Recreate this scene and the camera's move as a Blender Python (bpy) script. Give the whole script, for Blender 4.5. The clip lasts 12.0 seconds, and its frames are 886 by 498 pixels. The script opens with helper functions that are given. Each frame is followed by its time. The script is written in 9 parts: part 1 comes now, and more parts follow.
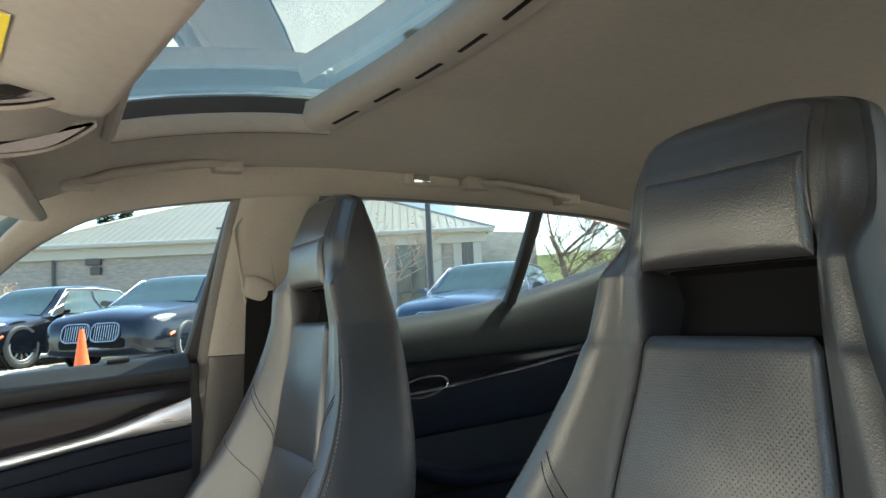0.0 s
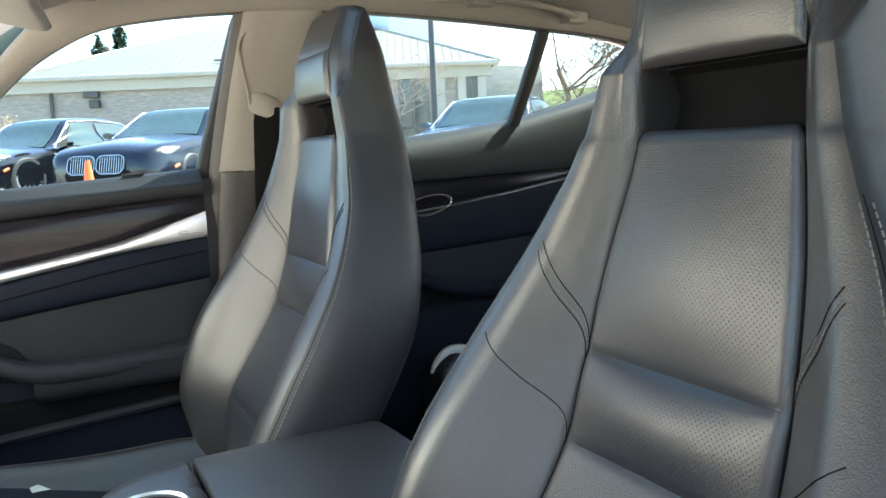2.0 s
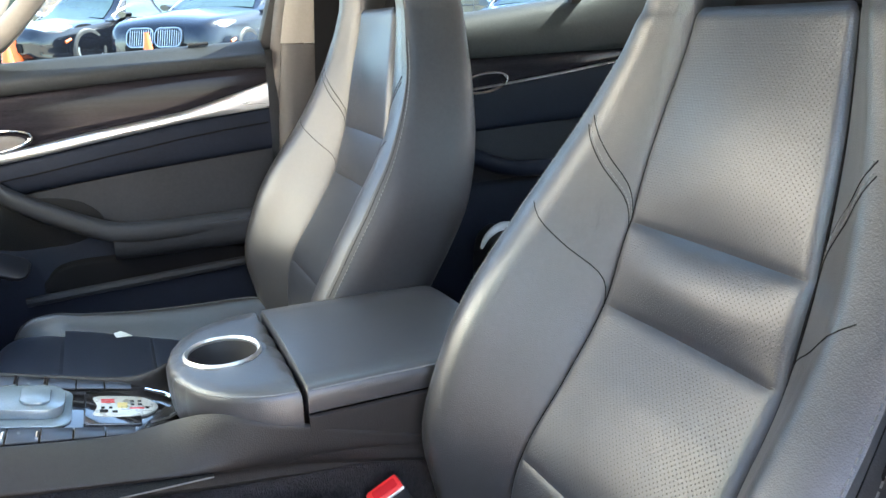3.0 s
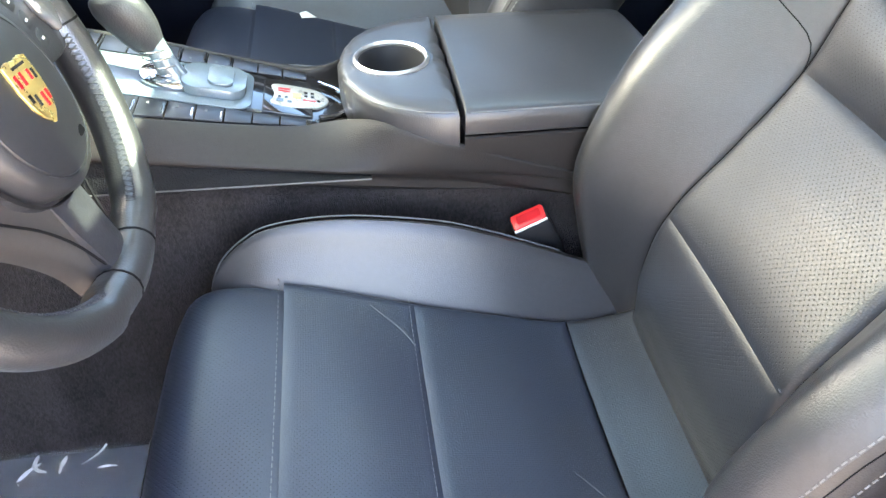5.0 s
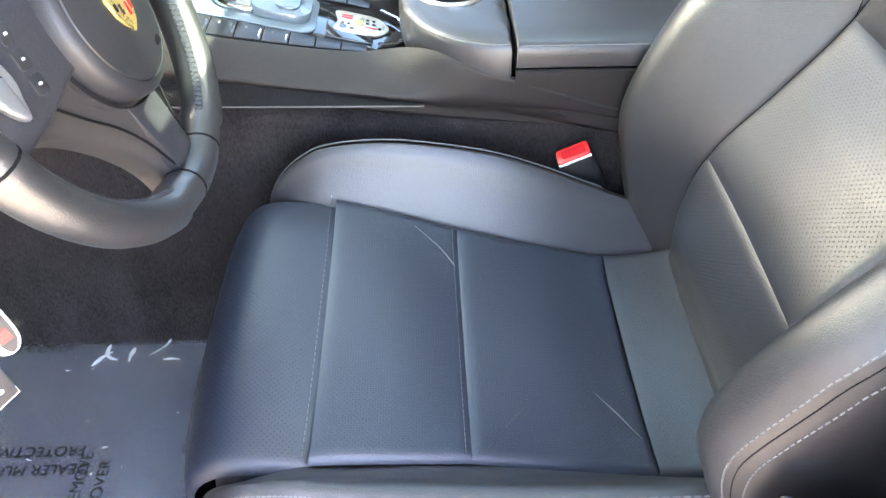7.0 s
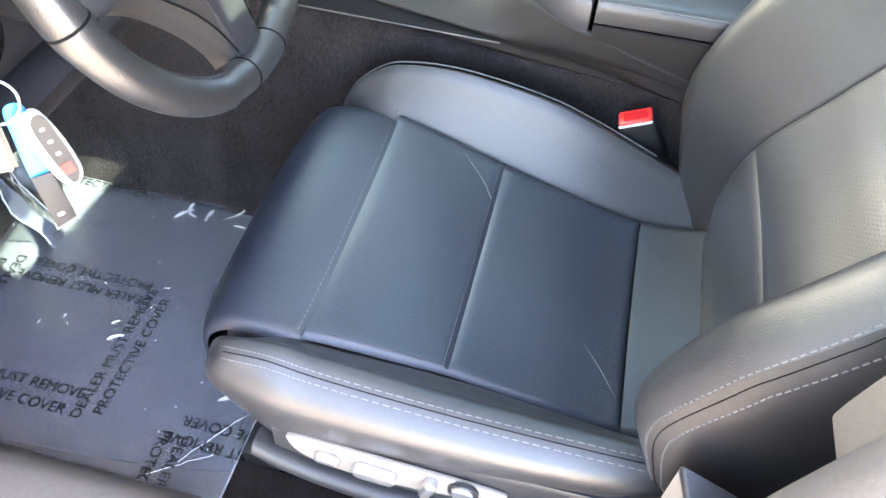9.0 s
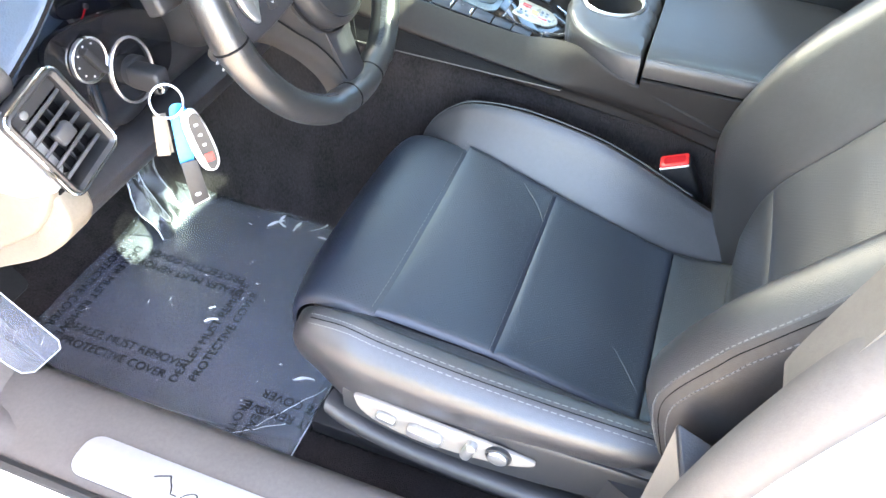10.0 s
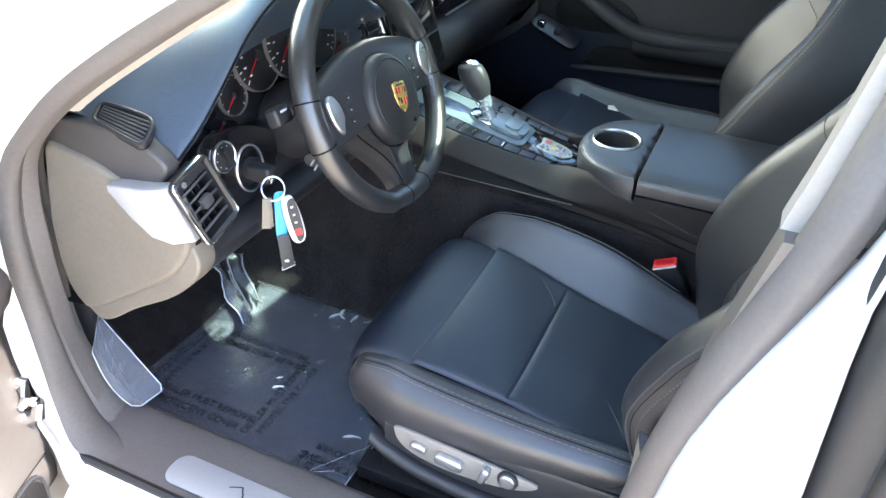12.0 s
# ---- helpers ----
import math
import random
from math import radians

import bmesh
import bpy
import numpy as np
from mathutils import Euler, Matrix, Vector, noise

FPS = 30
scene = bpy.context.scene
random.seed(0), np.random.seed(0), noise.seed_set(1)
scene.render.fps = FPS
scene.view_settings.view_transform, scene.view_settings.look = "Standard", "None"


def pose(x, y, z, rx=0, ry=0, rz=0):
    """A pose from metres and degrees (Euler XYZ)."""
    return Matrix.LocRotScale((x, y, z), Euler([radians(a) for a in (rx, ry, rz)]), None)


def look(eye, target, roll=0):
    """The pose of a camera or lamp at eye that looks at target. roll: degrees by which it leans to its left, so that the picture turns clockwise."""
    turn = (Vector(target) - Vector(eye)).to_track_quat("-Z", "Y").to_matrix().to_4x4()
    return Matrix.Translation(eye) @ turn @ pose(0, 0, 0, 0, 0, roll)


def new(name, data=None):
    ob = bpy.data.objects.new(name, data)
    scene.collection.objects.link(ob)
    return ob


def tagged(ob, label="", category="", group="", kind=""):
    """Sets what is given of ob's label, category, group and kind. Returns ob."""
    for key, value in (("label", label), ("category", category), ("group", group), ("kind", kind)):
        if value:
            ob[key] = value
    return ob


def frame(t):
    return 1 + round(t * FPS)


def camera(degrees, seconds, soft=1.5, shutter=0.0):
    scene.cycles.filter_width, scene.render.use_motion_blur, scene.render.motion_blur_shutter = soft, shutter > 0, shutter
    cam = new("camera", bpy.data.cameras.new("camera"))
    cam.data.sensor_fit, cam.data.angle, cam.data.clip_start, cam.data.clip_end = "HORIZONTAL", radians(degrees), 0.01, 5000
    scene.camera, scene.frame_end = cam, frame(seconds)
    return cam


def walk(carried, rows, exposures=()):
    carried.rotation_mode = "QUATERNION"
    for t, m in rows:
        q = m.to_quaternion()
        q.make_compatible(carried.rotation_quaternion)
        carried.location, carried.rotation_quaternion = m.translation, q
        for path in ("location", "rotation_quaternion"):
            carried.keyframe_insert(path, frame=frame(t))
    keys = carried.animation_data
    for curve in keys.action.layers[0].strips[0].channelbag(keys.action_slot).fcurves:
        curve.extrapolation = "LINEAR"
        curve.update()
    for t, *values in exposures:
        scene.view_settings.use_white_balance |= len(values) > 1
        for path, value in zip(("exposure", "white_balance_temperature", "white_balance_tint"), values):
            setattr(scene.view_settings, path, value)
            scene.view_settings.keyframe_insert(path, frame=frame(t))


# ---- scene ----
cam = camera(61.1, 12.0)
PATH = [
    (0, (-0.044, -0.821, 1.1), (0.917, 0.926, 1.262), -2.8),
    (0.5, (-0.04, -0.83, 1.089), (0.932, 0.917, 1.133), -2.8),
    (1, (-0.041, -0.834, 1.081), (0.931, 0.913, 1.021), -2.8),
    (1.5, (-0.052, -0.844, 1.077), (0.911, 0.901, 0.915), -2.8),
    (2, (-0.066, -0.854, 1.062), (0.864, 0.896, 0.793), -2.5),
    (2.5, (-0.08, -0.868, 1.059), (0.789, 0.887, 0.657), -2.1),
    (3, (-0.088, -0.897, 1.055), (0.681, 0.861, 0.49), -1.4),
    (3.5, (-0.087, -0.923, 1.05), (0.551, 0.812, 0.288), -0.8),
    (3.7, (-0.085, -0.932, 1.049), (0.494, 0.786, 0.205), -0.5),
    (5.3, (-0.048, -0.866, 1.094), (0.117, 0.642, -0.21), 0.2),
    (5.5, (-0.044, -0.868, 1.097), (0.095, 0.638, -0.212), 0.2),
    (6, (-0.04, -0.879, 1.098), (0.053, 0.619, -0.223), -0.0),
    (6.5, (-0.036, -0.9, 1.096), (0.031, 0.574, -0.254), -0.0),
    (7, (-0.038, -0.923, 1.1), (0.009, 0.522, -0.283), -0.1),
    (9, (0.068, -0.956, 1.142), (-0.184, 0.322, -0.376), 3.4),
    (9.5, (0.096, -1.015, 1.16), (-0.277, 0.269, -0.328), 3.0),
    (10, (0.112, -1.103, 1.208), (-0.332, 0.24, -0.206), 2.8),
    (10.5, (0.165, -1.191, 1.218), (-0.367, 0.264, -0.046), 1.7),
    (11, (0.187, -1.264, 1.235), (-0.39, 0.258, 0.073), 1.6),
    (11.5, (0.209, -1.306, 1.253), (-0.412, 0.24, 0.146), 1.6),
    (12, (0.239, -1.35, 1.28), (-0.437, 0.184, 0.188), 1.7),
]
walk(cam, [(t, look(eye, target, roll)) for t, eye, target, roll in PATH], exposures=[(0, 2.75, 7300, 13), (1.5, 3.05, 7200, 13), (2.5, 3.8, 7150, 17), (3.5, 4.38, 7250, 18), (5.5, 4.75, 7650, 18), (9.5, 4.78, 7550, 15), (10.5, 4.32, 7200, 13), (12.0, 3.5, 6700, 12)])
SKY_STRENGTH, SUN_STRENGTH, SCREEN_POWER = 0.15, 3.6, 1.6

# ---------------------------------------------------------------- world, sun
SUN_DIR = Vector((0.80, 0.075, 0.93)).normalized()
world = bpy.data.worlds.new("sky_world")
scene.world = world
world.use_nodes = True
wn = world.node_tree
wn.nodes.clear()
w_out = wn.nodes.new("ShaderNodeOutputWorld")
w_bg = wn.nodes.new("ShaderNodeBackground")
w_sky = wn.nodes.new("ShaderNodeTexSky")
w_sky.sky_type = "NISHITA"
w_sky.sun_disc = False
w_sky.sun_elevation = math.asin(SUN_DIR.z)
w_sky.sun_rotation = math.atan2(SUN_DIR.x, SUN_DIR.y)
w_sky.altitude = 300
w_sky.air_density = 1.0
w_sky.dust_density = 1.2
w_bg.inputs["Strength"].default_value = SKY_STRENGTH
wn.links.new(w_sky.outputs[0], w_bg.inputs["Color"])
wn.links.new(w_bg.outputs[0], w_out.inputs["Surface"])

sun_data = bpy.data.lights.new("sun", "SUN")
sun_data.energy = SUN_STRENGTH
sun_data.angle = radians(0.53)
sun_data.color = (1.0, 0.95, 0.87)
sun = new("sun", sun_data)
sun.matrix_world = look(SUN_DIR * 50, (0, 0, 0))


# fill lamp added inside the windscreen, on top of the sky's own light
screen_light = bpy.data.lights.new("windscreen_daylight", "AREA")
screen_light.shape, screen_light.size, screen_light.size_y = "RECTANGLE", 1.10, 0.26
screen_light.energy = SCREEN_POWER
screen_light.color = (1.0, 0.99, 0.84)
screen_lamp = new("windscreen_daylight", screen_light)
screen_lamp.matrix_world = look((-0.60, 0.0, 1.105), (0.40, 0.0, 0.86))


# ---------------------------------------------------------------- materials
def node(nt, kind, **values):
    n = nt.nodes.new(kind)
    for key, value in values.items():
        n.inputs[key].default_value = value
    return n


from mathutils.bvhtree import BVHTree


def material(name, base, rough=0.5, metal=0.0, spec=0.5, var=0.12, var_scale=8.0, bump=0.0, bump_scale=600.0,
             bump_kind="noise", rough_var=0.06, coat=0.0, second=None, grain_scale=None, stretch=(1, 1, 1), random_tone=0.0,
             dist=0.0006, sheen=0.0, coat_rough=0.04, crease=0.0):
    """A surface with colour that varies at two scales, uneven gloss and a fine relief."""
    m = bpy.data.materials.new(name)
    m.use_nodes = True
    nt = m.node_tree
    bsdf = nt.nodes["Principled BSDF"]
    geo = nt.nodes.new("ShaderNodeTexCoord")
    mapping = node(nt, "ShaderNodeMapping", Scale=stretch)
    nt.links.new(geo.outputs["Object"], mapping.inputs["Vector"])
    broad = node(nt, "ShaderNodeTexNoise", Scale=var_scale, Detail=5.0, Roughness=0.6)
    fine = node(nt, "ShaderNodeTexNoise", Scale=grain_scale or var_scale * 22, Detail=3.0, Roughness=0.6)
    for n in (broad, fine):
        nt.links.new(mapping.outputs[0], n.inputs["Vector"])
    both = nt.nodes.new("ShaderNodeMath")
    both.operation = "ADD"
    nt.links.new(broad.outputs["Fac"], both.inputs[0])
    nt.links.new(fine.outputs["Fac"], both.inputs[1])
    ramp = nt.nodes.new("ShaderNodeMapRange")
    ramp.inputs["From Min"].default_value, ramp.inputs["From Max"].default_value = 0.7, 1.3
    nt.links.new(both.outputs[0], ramp.inputs["Value"])
    mix = nt.nodes.new("ShaderNodeMix")
    mix.data_type = "RGBA"
    a = [max(0, c * (1 - var)) for c in base]
    b = [min(1, c * (1 + var)) for c in (second or base)]
    mix.inputs[6].default_value, mix.inputs[7].default_value = (*a, 1), (*b, 1)
    nt.links.new(ramp.outputs[0], mix.inputs[0])
    colour = mix.outputs[2]
    if random_tone:
        info = nt.nodes.new("ShaderNodeObjectInfo")
        tone = nt.nodes.new("ShaderNodeHueSaturation")
        span = nt.nodes.new("ShaderNodeMapRange")
        span.inputs["To Min"].default_value, span.inputs["To Max"].default_value = 1 - random_tone, 1 + random_tone
        nt.links.new(info.outputs["Random"], span.inputs["Value"])
        nt.links.new(span.outputs[0], tone.inputs["Value"])
        nt.links.new(colour, tone.inputs["Color"])
        colour = tone.outputs["Color"]
    nt.links.new(colour, bsdf.inputs["Base Color"])
    gloss = nt.nodes.new("ShaderNodeMapRange")
    gloss.inputs["To Min"].default_value, gloss.inputs["To Max"].default_value = max(0.02, rough - rough_var), min(1, rough + rough_var)
    nt.links.new(broad.outputs["Fac"], gloss.inputs["Value"])
    nt.links.new(gloss.outputs[0], bsdf.inputs["Roughness"])
    bsdf.inputs["Metallic"].default_value = metal
    bsdf.inputs["Specular IOR Level"].default_value = spec
    bsdf.inputs["Coat Weight"].default_value = coat
    bsdf.inputs["Coat Roughness"].default_value = coat_rough
    if sheen:
        bsdf.inputs["Sheen Weight"].default_value = sheen
    if bump:
        if bump_kind == "noise":
            tex = node(nt, "ShaderNodeTexNoise", Scale=bump_scale, Detail=2.0)
            height = tex.outputs["Fac"]
        elif bump_kind == "holes":
            tex = node(nt, "ShaderNodeTexVoronoi", Scale=bump_scale, Randomness=0.04)
            tex.voronoi_dimensions = "2D"
            cut = nt.nodes.new("ShaderNodeMapRange")
            cut.inputs["From Min"].default_value, cut.inputs["From Max"].default_value = 0.11, 0.19
            nt.links.new(tex.outputs["Distance"], cut.inputs["Value"])
            # plain leather along the sewn rim
            inner = nt.nodes.new("ShaderNodeAttribute")
            inner.attribute_name = "inner"
            away = nt.nodes.new("ShaderNodeMath")
            away.operation = "SUBTRACT"
            away.inputs[0].default_value = 1.0
            nt.links.new(inner.outputs["Fac"], away.inputs[1])
            most = nt.nodes.new("ShaderNodeMath")
            most.operation = "MAXIMUM"
            nt.links.new(cut.outputs[0], most.inputs[0])
            nt.links.new(away.outputs[0], most.inputs[1])
            grain = node(nt, "ShaderNodeTexVoronoi", Scale=560.0)
            nt.links.new(mapping.outputs[0], grain.inputs["Vector"])
            faint = nt.nodes.new("ShaderNodeMath")
            faint.operation = "MULTIPLY_ADD"
            faint.inputs[1].default_value = 0.26
            nt.links.new(grain.outputs["Distance"], faint.inputs[0])
            nt.links.new(most.outputs[0], faint.inputs[2])
            height = faint.outputs[0]
        else:
            tex = node(nt, "ShaderNodeTexVoronoi", Scale=bump_scale)
            height = tex.outputs["Distance"]
        nt.links.new(geo.outputs["UV"] if bump_kind == "holes" else mapping.outputs[0], tex.inputs["Vector"])
        if bump_kind == "holes":
            pit = nt.nodes.new("ShaderNodeMix")
            pit.data_type, pit.blend_type = "RGBA", "MULTIPLY"
            pit.inputs[0].default_value = 0.8
            nt.links.new(colour, pit.inputs[6])
            nt.links.new(most.outputs[0], pit.inputs[7])
            nt.links.new(pit.outputs[2], bsdf.inputs["Base Color"])
            for level, socket in ((spec, "Specular IOR Level"), (coat, "Coat Weight")):
                dull = nt.nodes.new("ShaderNodeMapRange")
                dull.inputs["To Min"].default_value, dull.inputs["To Max"].default_value = level * 0.5, level
                nt.links.new(most.outputs[0], dull.inputs["Value"])
                nt.links.new(dull.outputs[0], bsdf.inputs[socket])
        rel = node(nt, "ShaderNodeBump", Strength=bump, Distance=dist)
        nt.links.new(height, rel.inputs["Height"])
        if crease:
            # slack folds and wear lines in the hide
            slack = node(nt, "ShaderNodeTexNoise", Scale=26.0, Detail=4.0, Roughness=0.62, Distortion=1.8)
            nt.links.new(mapping.outputs[0], slack.inputs["Vector"])
            fold = node(nt, "ShaderNodeBump", Strength=crease, Distance=0.006)
            nt.links.new(slack.outputs["Fac"], fold.inputs["Height"])
            nt.links.new(fold.outputs[0], rel.inputs["Normal"])
        nt.links.new(rel.outputs[0], bsdf.inputs["Normal"])
        if coat:
            nt.links.new(rel.outputs[0], bsdf.inputs["Coat Normal"])
    return m


def glass(name, tint, gloss=1.0, rough=0.0, haze=0.0, wrinkle=0.0):
    m = bpy.data.materials.new(name)
    m.use_nodes = True
    nt = m.node_tree
    nt.nodes.clear()
    out = nt.nodes.new("ShaderNodeOutputMaterial")
    clear = nt.nodes.new("ShaderNodeBsdfTransparent")
    clear.inputs[0].default_value = (*tint, 1)
    shine = nt.nodes.new("ShaderNodeBsdfGlossy")
    shine.inputs["Roughness"].default_value = rough
    fres = node(nt, "ShaderNodeFresnel", IOR=1.45)
    if wrinkle:
        where = nt.nodes.new("ShaderNodeTexCoord")
        crease = node(nt, "ShaderNodeTexNoise", Scale=14.0, Detail=5.0, Roughness=0.65, Distortion=1.4)
        rel = node(nt, "ShaderNodeBump", Strength=wrinkle, Distance=0.012)
        nt.links.new(where.outputs["Object"], crease.inputs["Vector"])
        nt.links.new(crease.outputs["Fac"], rel.inputs["Height"])
        for n in (shine, fres):
            nt.links.new(rel.outputs[0], n.inputs["Normal"])
    scale = nt.nodes.new("ShaderNodeMath")
    scale.operation = "MULTIPLY"
    scale.inputs[1].default_value = gloss
    mix = nt.nodes.new("ShaderNodeMixShader")
    nt.links.new(fres.outputs[0], scale.inputs[0])
    nt.links.new(scale.outputs[0], mix.inputs[0])
    body = clear.outputs[0]
    if haze:
        # bluish diffuse part stands in for the sky's sheen on clear film
        sky_sheen = nt.nodes.new("ShaderNodeBsdfDiffuse")
        sky_sheen.inputs[0].default_value = (0.55, 0.59, 0.70, 1)
        blend = nt.nodes.new("ShaderNodeMixShader")
        blend.inputs[0].default_value = haze
        nt.links.new(body, blend.inputs[1])
        nt.links.new(sky_sheen.outputs[0], blend.inputs[2])
        body = blend.outputs[0]
    nt.links.new(body, mix.inputs[1])
    nt.links.new(shine.outputs[0], mix.inputs[2])
    nt.links.new(mix.outputs[0], out.inputs["Surface"])
    return m


LEATHER = material("black_leather", (0.026, 0.0250, 0.0275), rough=0.42, spec=0.75, bump=0.30, bump_scale=740, bump_kind="cells", var=0.16, var_scale=7, rough_var=0.10, coat=0.45, coat_rough=0.33, crease=0.02)
# cushion hide: blue in the base stands in for the sky's reflection
PERF = material("sky_tinted_perforated_leather", (0.0165, 0.0220, 0.037), rough=0.43, spec=0.7, coat=0.40, coat_rough=0.36, crease=0.03, bump=0.5, bump_scale=270, bump_kind="holes", var=0.13, var_scale=7, rough_var=0.08, dist=0.0012)
# the same hide for backrest and tail, without the painted sky blue
BACK_PERF = material("untinted_perforated_leather", (0.0185, 0.0203, 0.0275), rough=0.43, spec=0.7, coat=0.40, coat_rough=0.36, crease=0.03, bump=0.5, bump_scale=270, bump_kind="holes", var=0.13, var_scale=7, rough_var=0.08, dist=0.0012)
# same leather with less gloss, so the seat sides read as shaded
DULLED_LEATHER = material("dulled_side_leather", (0.026, 0.025, 0.027), rough=0.50, spec=0.5, bump=0.2, bump_scale=720, bump_kind="cells", var=0.16, var_scale=7)
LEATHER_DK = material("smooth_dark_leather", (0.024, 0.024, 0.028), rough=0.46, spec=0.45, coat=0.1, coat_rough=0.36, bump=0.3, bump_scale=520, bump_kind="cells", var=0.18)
# black hide; the windscreen sky's reflection is put into its blue base
SKY_TINTED_DASH = material("sky_tinted_dash_leather", (0.040, 0.066, 0.105), rough=0.40, spec=1.0, coat=0.8, coat_rough=0.34, bump=0.4, bump_scale=520, bump_kind="cells", var=0.15)
WHEEL_LEATHER = material("polished_wheel_leather", (0.022, 0.022, 0.023), rough=0.34, spec=0.8, coat=0.5, coat_rough=0.26, bump=0.25, bump_scale=620, bump_kind="cells", var=0.2)
# taupe raised to stand in for light bounced off the sunlit door
END_TAUPE = material("lit_taupe_end_panel", (0.150, 0.131, 0.106), rough=0.50, spec=0.5, bump=0.3, bump_scale=620, bump_kind="cells", var=0.12)
PLATE_TAUPE = material("pale_taupe_plastic", (0.24, 0.215, 0.19), rough=0.45, var=0.06)
CONSOLE_SIDE = material("dark_taupe_console_leather", (0.021, 0.0175, 0.0165), rough=0.54, spec=0.32, bump=0.35, bump_scale=620, bump_kind="cells", var=0.14)
TAUPE = material("taupe_trim_leather", (0.056, 0.050, 0.048), rough=0.48, spec=0.6, bump=0.35, bump_scale=620, bump_kind="cells", var=0.14)
# ledge hide made lighter than the door to stand in for light on top
DOOR_LEDGE = material("sunlit_grey_ledge_leather", (0.024, 0.027, 0.030), rough=0.62, spec=0.3, bump=0.5, bump_scale=420, bump_kind="cells", var=0.22)
# blue cast in this black base stands in for the sky's reflection
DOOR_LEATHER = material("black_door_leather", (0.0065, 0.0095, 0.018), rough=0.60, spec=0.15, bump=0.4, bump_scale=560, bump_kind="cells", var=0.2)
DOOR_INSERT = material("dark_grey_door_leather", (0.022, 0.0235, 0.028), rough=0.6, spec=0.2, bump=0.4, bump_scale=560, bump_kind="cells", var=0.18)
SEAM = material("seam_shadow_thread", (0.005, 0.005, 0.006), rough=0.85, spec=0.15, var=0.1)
THREAD = material("grey_thread", (0.14, 0.14, 0.14), rough=0.75, var=0.2, var_scale=200)
PLASTIC = material("black_plastic", (0.022, 0.022, 0.024), rough=0.48, bump=0.25, bump_scale=900, var=0.15)
PLASTIC_GREY = material("grey_trim_plastic", (0.11, 0.10, 0.096), rough=0.55, bump=0.25, bump_scale=700, var=0.10)
GLOSS = material("piano_black", (0.010, 0.010, 0.012), rough=0.10, coat=0.6, var=0.1, rough_var=0.03)
WOODY = material("dark_gloss_wood_trim", (0.008, 0.008, 0.011), second=(0.016, 0.014, 0.018), rough=0.13, coat=0.0, spec=0.12, var=0.3, var_scale=6, stretch=(1, 6, 14), rough_var=0.04)
GATE_SATIN = material("satin_acrylic", (0.16, 0.20, 0.23), rough=0.24, metal=0.3, var=0.12, var_scale=20)
CHROME = material("chrome", (0.78, 0.78, 0.80), rough=0.10, metal=1.0, var=0.04, rough_var=0.04)
SILVER = material("brushed_silver", (0.66, 0.66, 0.67), rough=0.30, metal=0.9, var=0.05, rough_var=0.08, stretch=(1, 12, 12))
SILVER_PAINT = material("silver_paint", (0.46, 0.46, 0.47), rough=0.36, metal=0.35, var=0.03)
CARPET = material("dark_carpet", (0.033, 0.028, 0.028), rough=0.95, spec=0.15, bump=1.0, bump_scale=700, var=0.55, var_scale=16, grain_scale=330, dist=0.003, stretch=(1, 1, 0.45))
MESHY = material("speaker_mesh", (0.008, 0.008, 0.009), rough=0.65, spec=0.15, bump=0.7, bump_scale=520, bump_kind="cells", var=0.1, dist=0.001)
HEADLINER = material("beige_grey_headliner", (0.35, 0.325, 0.298), rough=0.95, spec=0.15, bump=0.35, bump_scale=1300, var=0.06, var_scale=4)
PILLAR_TRIM = material("beige_pillar_trim", (0.335, 0.308, 0.275), rough=0.75, spec=0.3, bump=0.25, bump_scale=900, var=0.06)
PILLAR_LOW = material("taupe_grained_plastic", (0.125, 0.112, 0.098), rough=0.6, spec=0.35, bump=0.3, bump_scale=700, var=0.10)
RUBBER = material("black_rubber", (0.022, 0.022, 0.023), rough=0.6, var=0.2, var_scale=20)
SEAL = material("grey_door_seal", (0.112, 0.100, 0.094), rough=0.6, var=0.12, bump=0.2, bump_scale=500)
WHITE_PAINT = material("white_car_paint", (0.74, 0.74, 0.73), rough=0.18, coat=0.5, var=0.02, rough_var=0.05)
RED = material("red_buckle_plastic", (0.70, 0.025, 0.025), rough=0.35, var=0.08)
CREAM = material("pale_leather_fob", (0.20, 0.17, 0.13), rough=0.7, var=0.15, var_scale=60)
BLUE = material("blue_plastic_tag", (0.03, 0.33, 0.62), rough=0.35, var=0.1)
WHITE_PLASTIC = material("white_plastic", (0.78, 0.78, 0.77), rough=0.3, var=0.04)
YELLOW = material("yellow_warning_label", (0.80, 0.62, 0.05), rough=0.5, var=0.06)
PAPER = material("white_label_paper", (0.75, 0.74, 0.70), rough=0.6, var=0.04)
PRINT = material("black_print", (0.004, 0.004, 0.005), rough=0.8, spec=0.1, var=0.05)
MAT_CARPET = material("floor_mat_carpet", (0.019, 0.023, 0.036), rough=0.95, spec=0.15, bump=0.8, bump_scale=700, var=0.3, var_scale=20, grain_scale=420, dist=0.002)
GOLD = material("gold_enamel", (0.62, 0.45, 0.16), rough=0.28, metal=0.7, var=0.1, var_scale=60)
ENAMEL_RED = material("red_enamel", (0.50, 0.015, 0.02), rough=0.2, var=0.06)
ENAMEL_BLACK = material("black_enamel", (0.012, 0.012, 0.013), rough=0.2, var=0.06)
DIAL = material("dial_face", (0.012, 0.012, 0.013), rough=0.4, var=0.1)
DIAL_WHITE = material("dial_white_mark", (0.75, 0.75, 0.75), rough=0.5, var=0.03)
ICON = material("pale_icon_print", (0.62, 0.62, 0.62), rough=0.5, var=0.03)
TINTED = glass("green_tinted_glass", (0.72, 0.88, 0.76), 0.9)
ROOF_GLASS = glass("sunroof_glass", (0.50, 0.70, 0.62), 0.9)
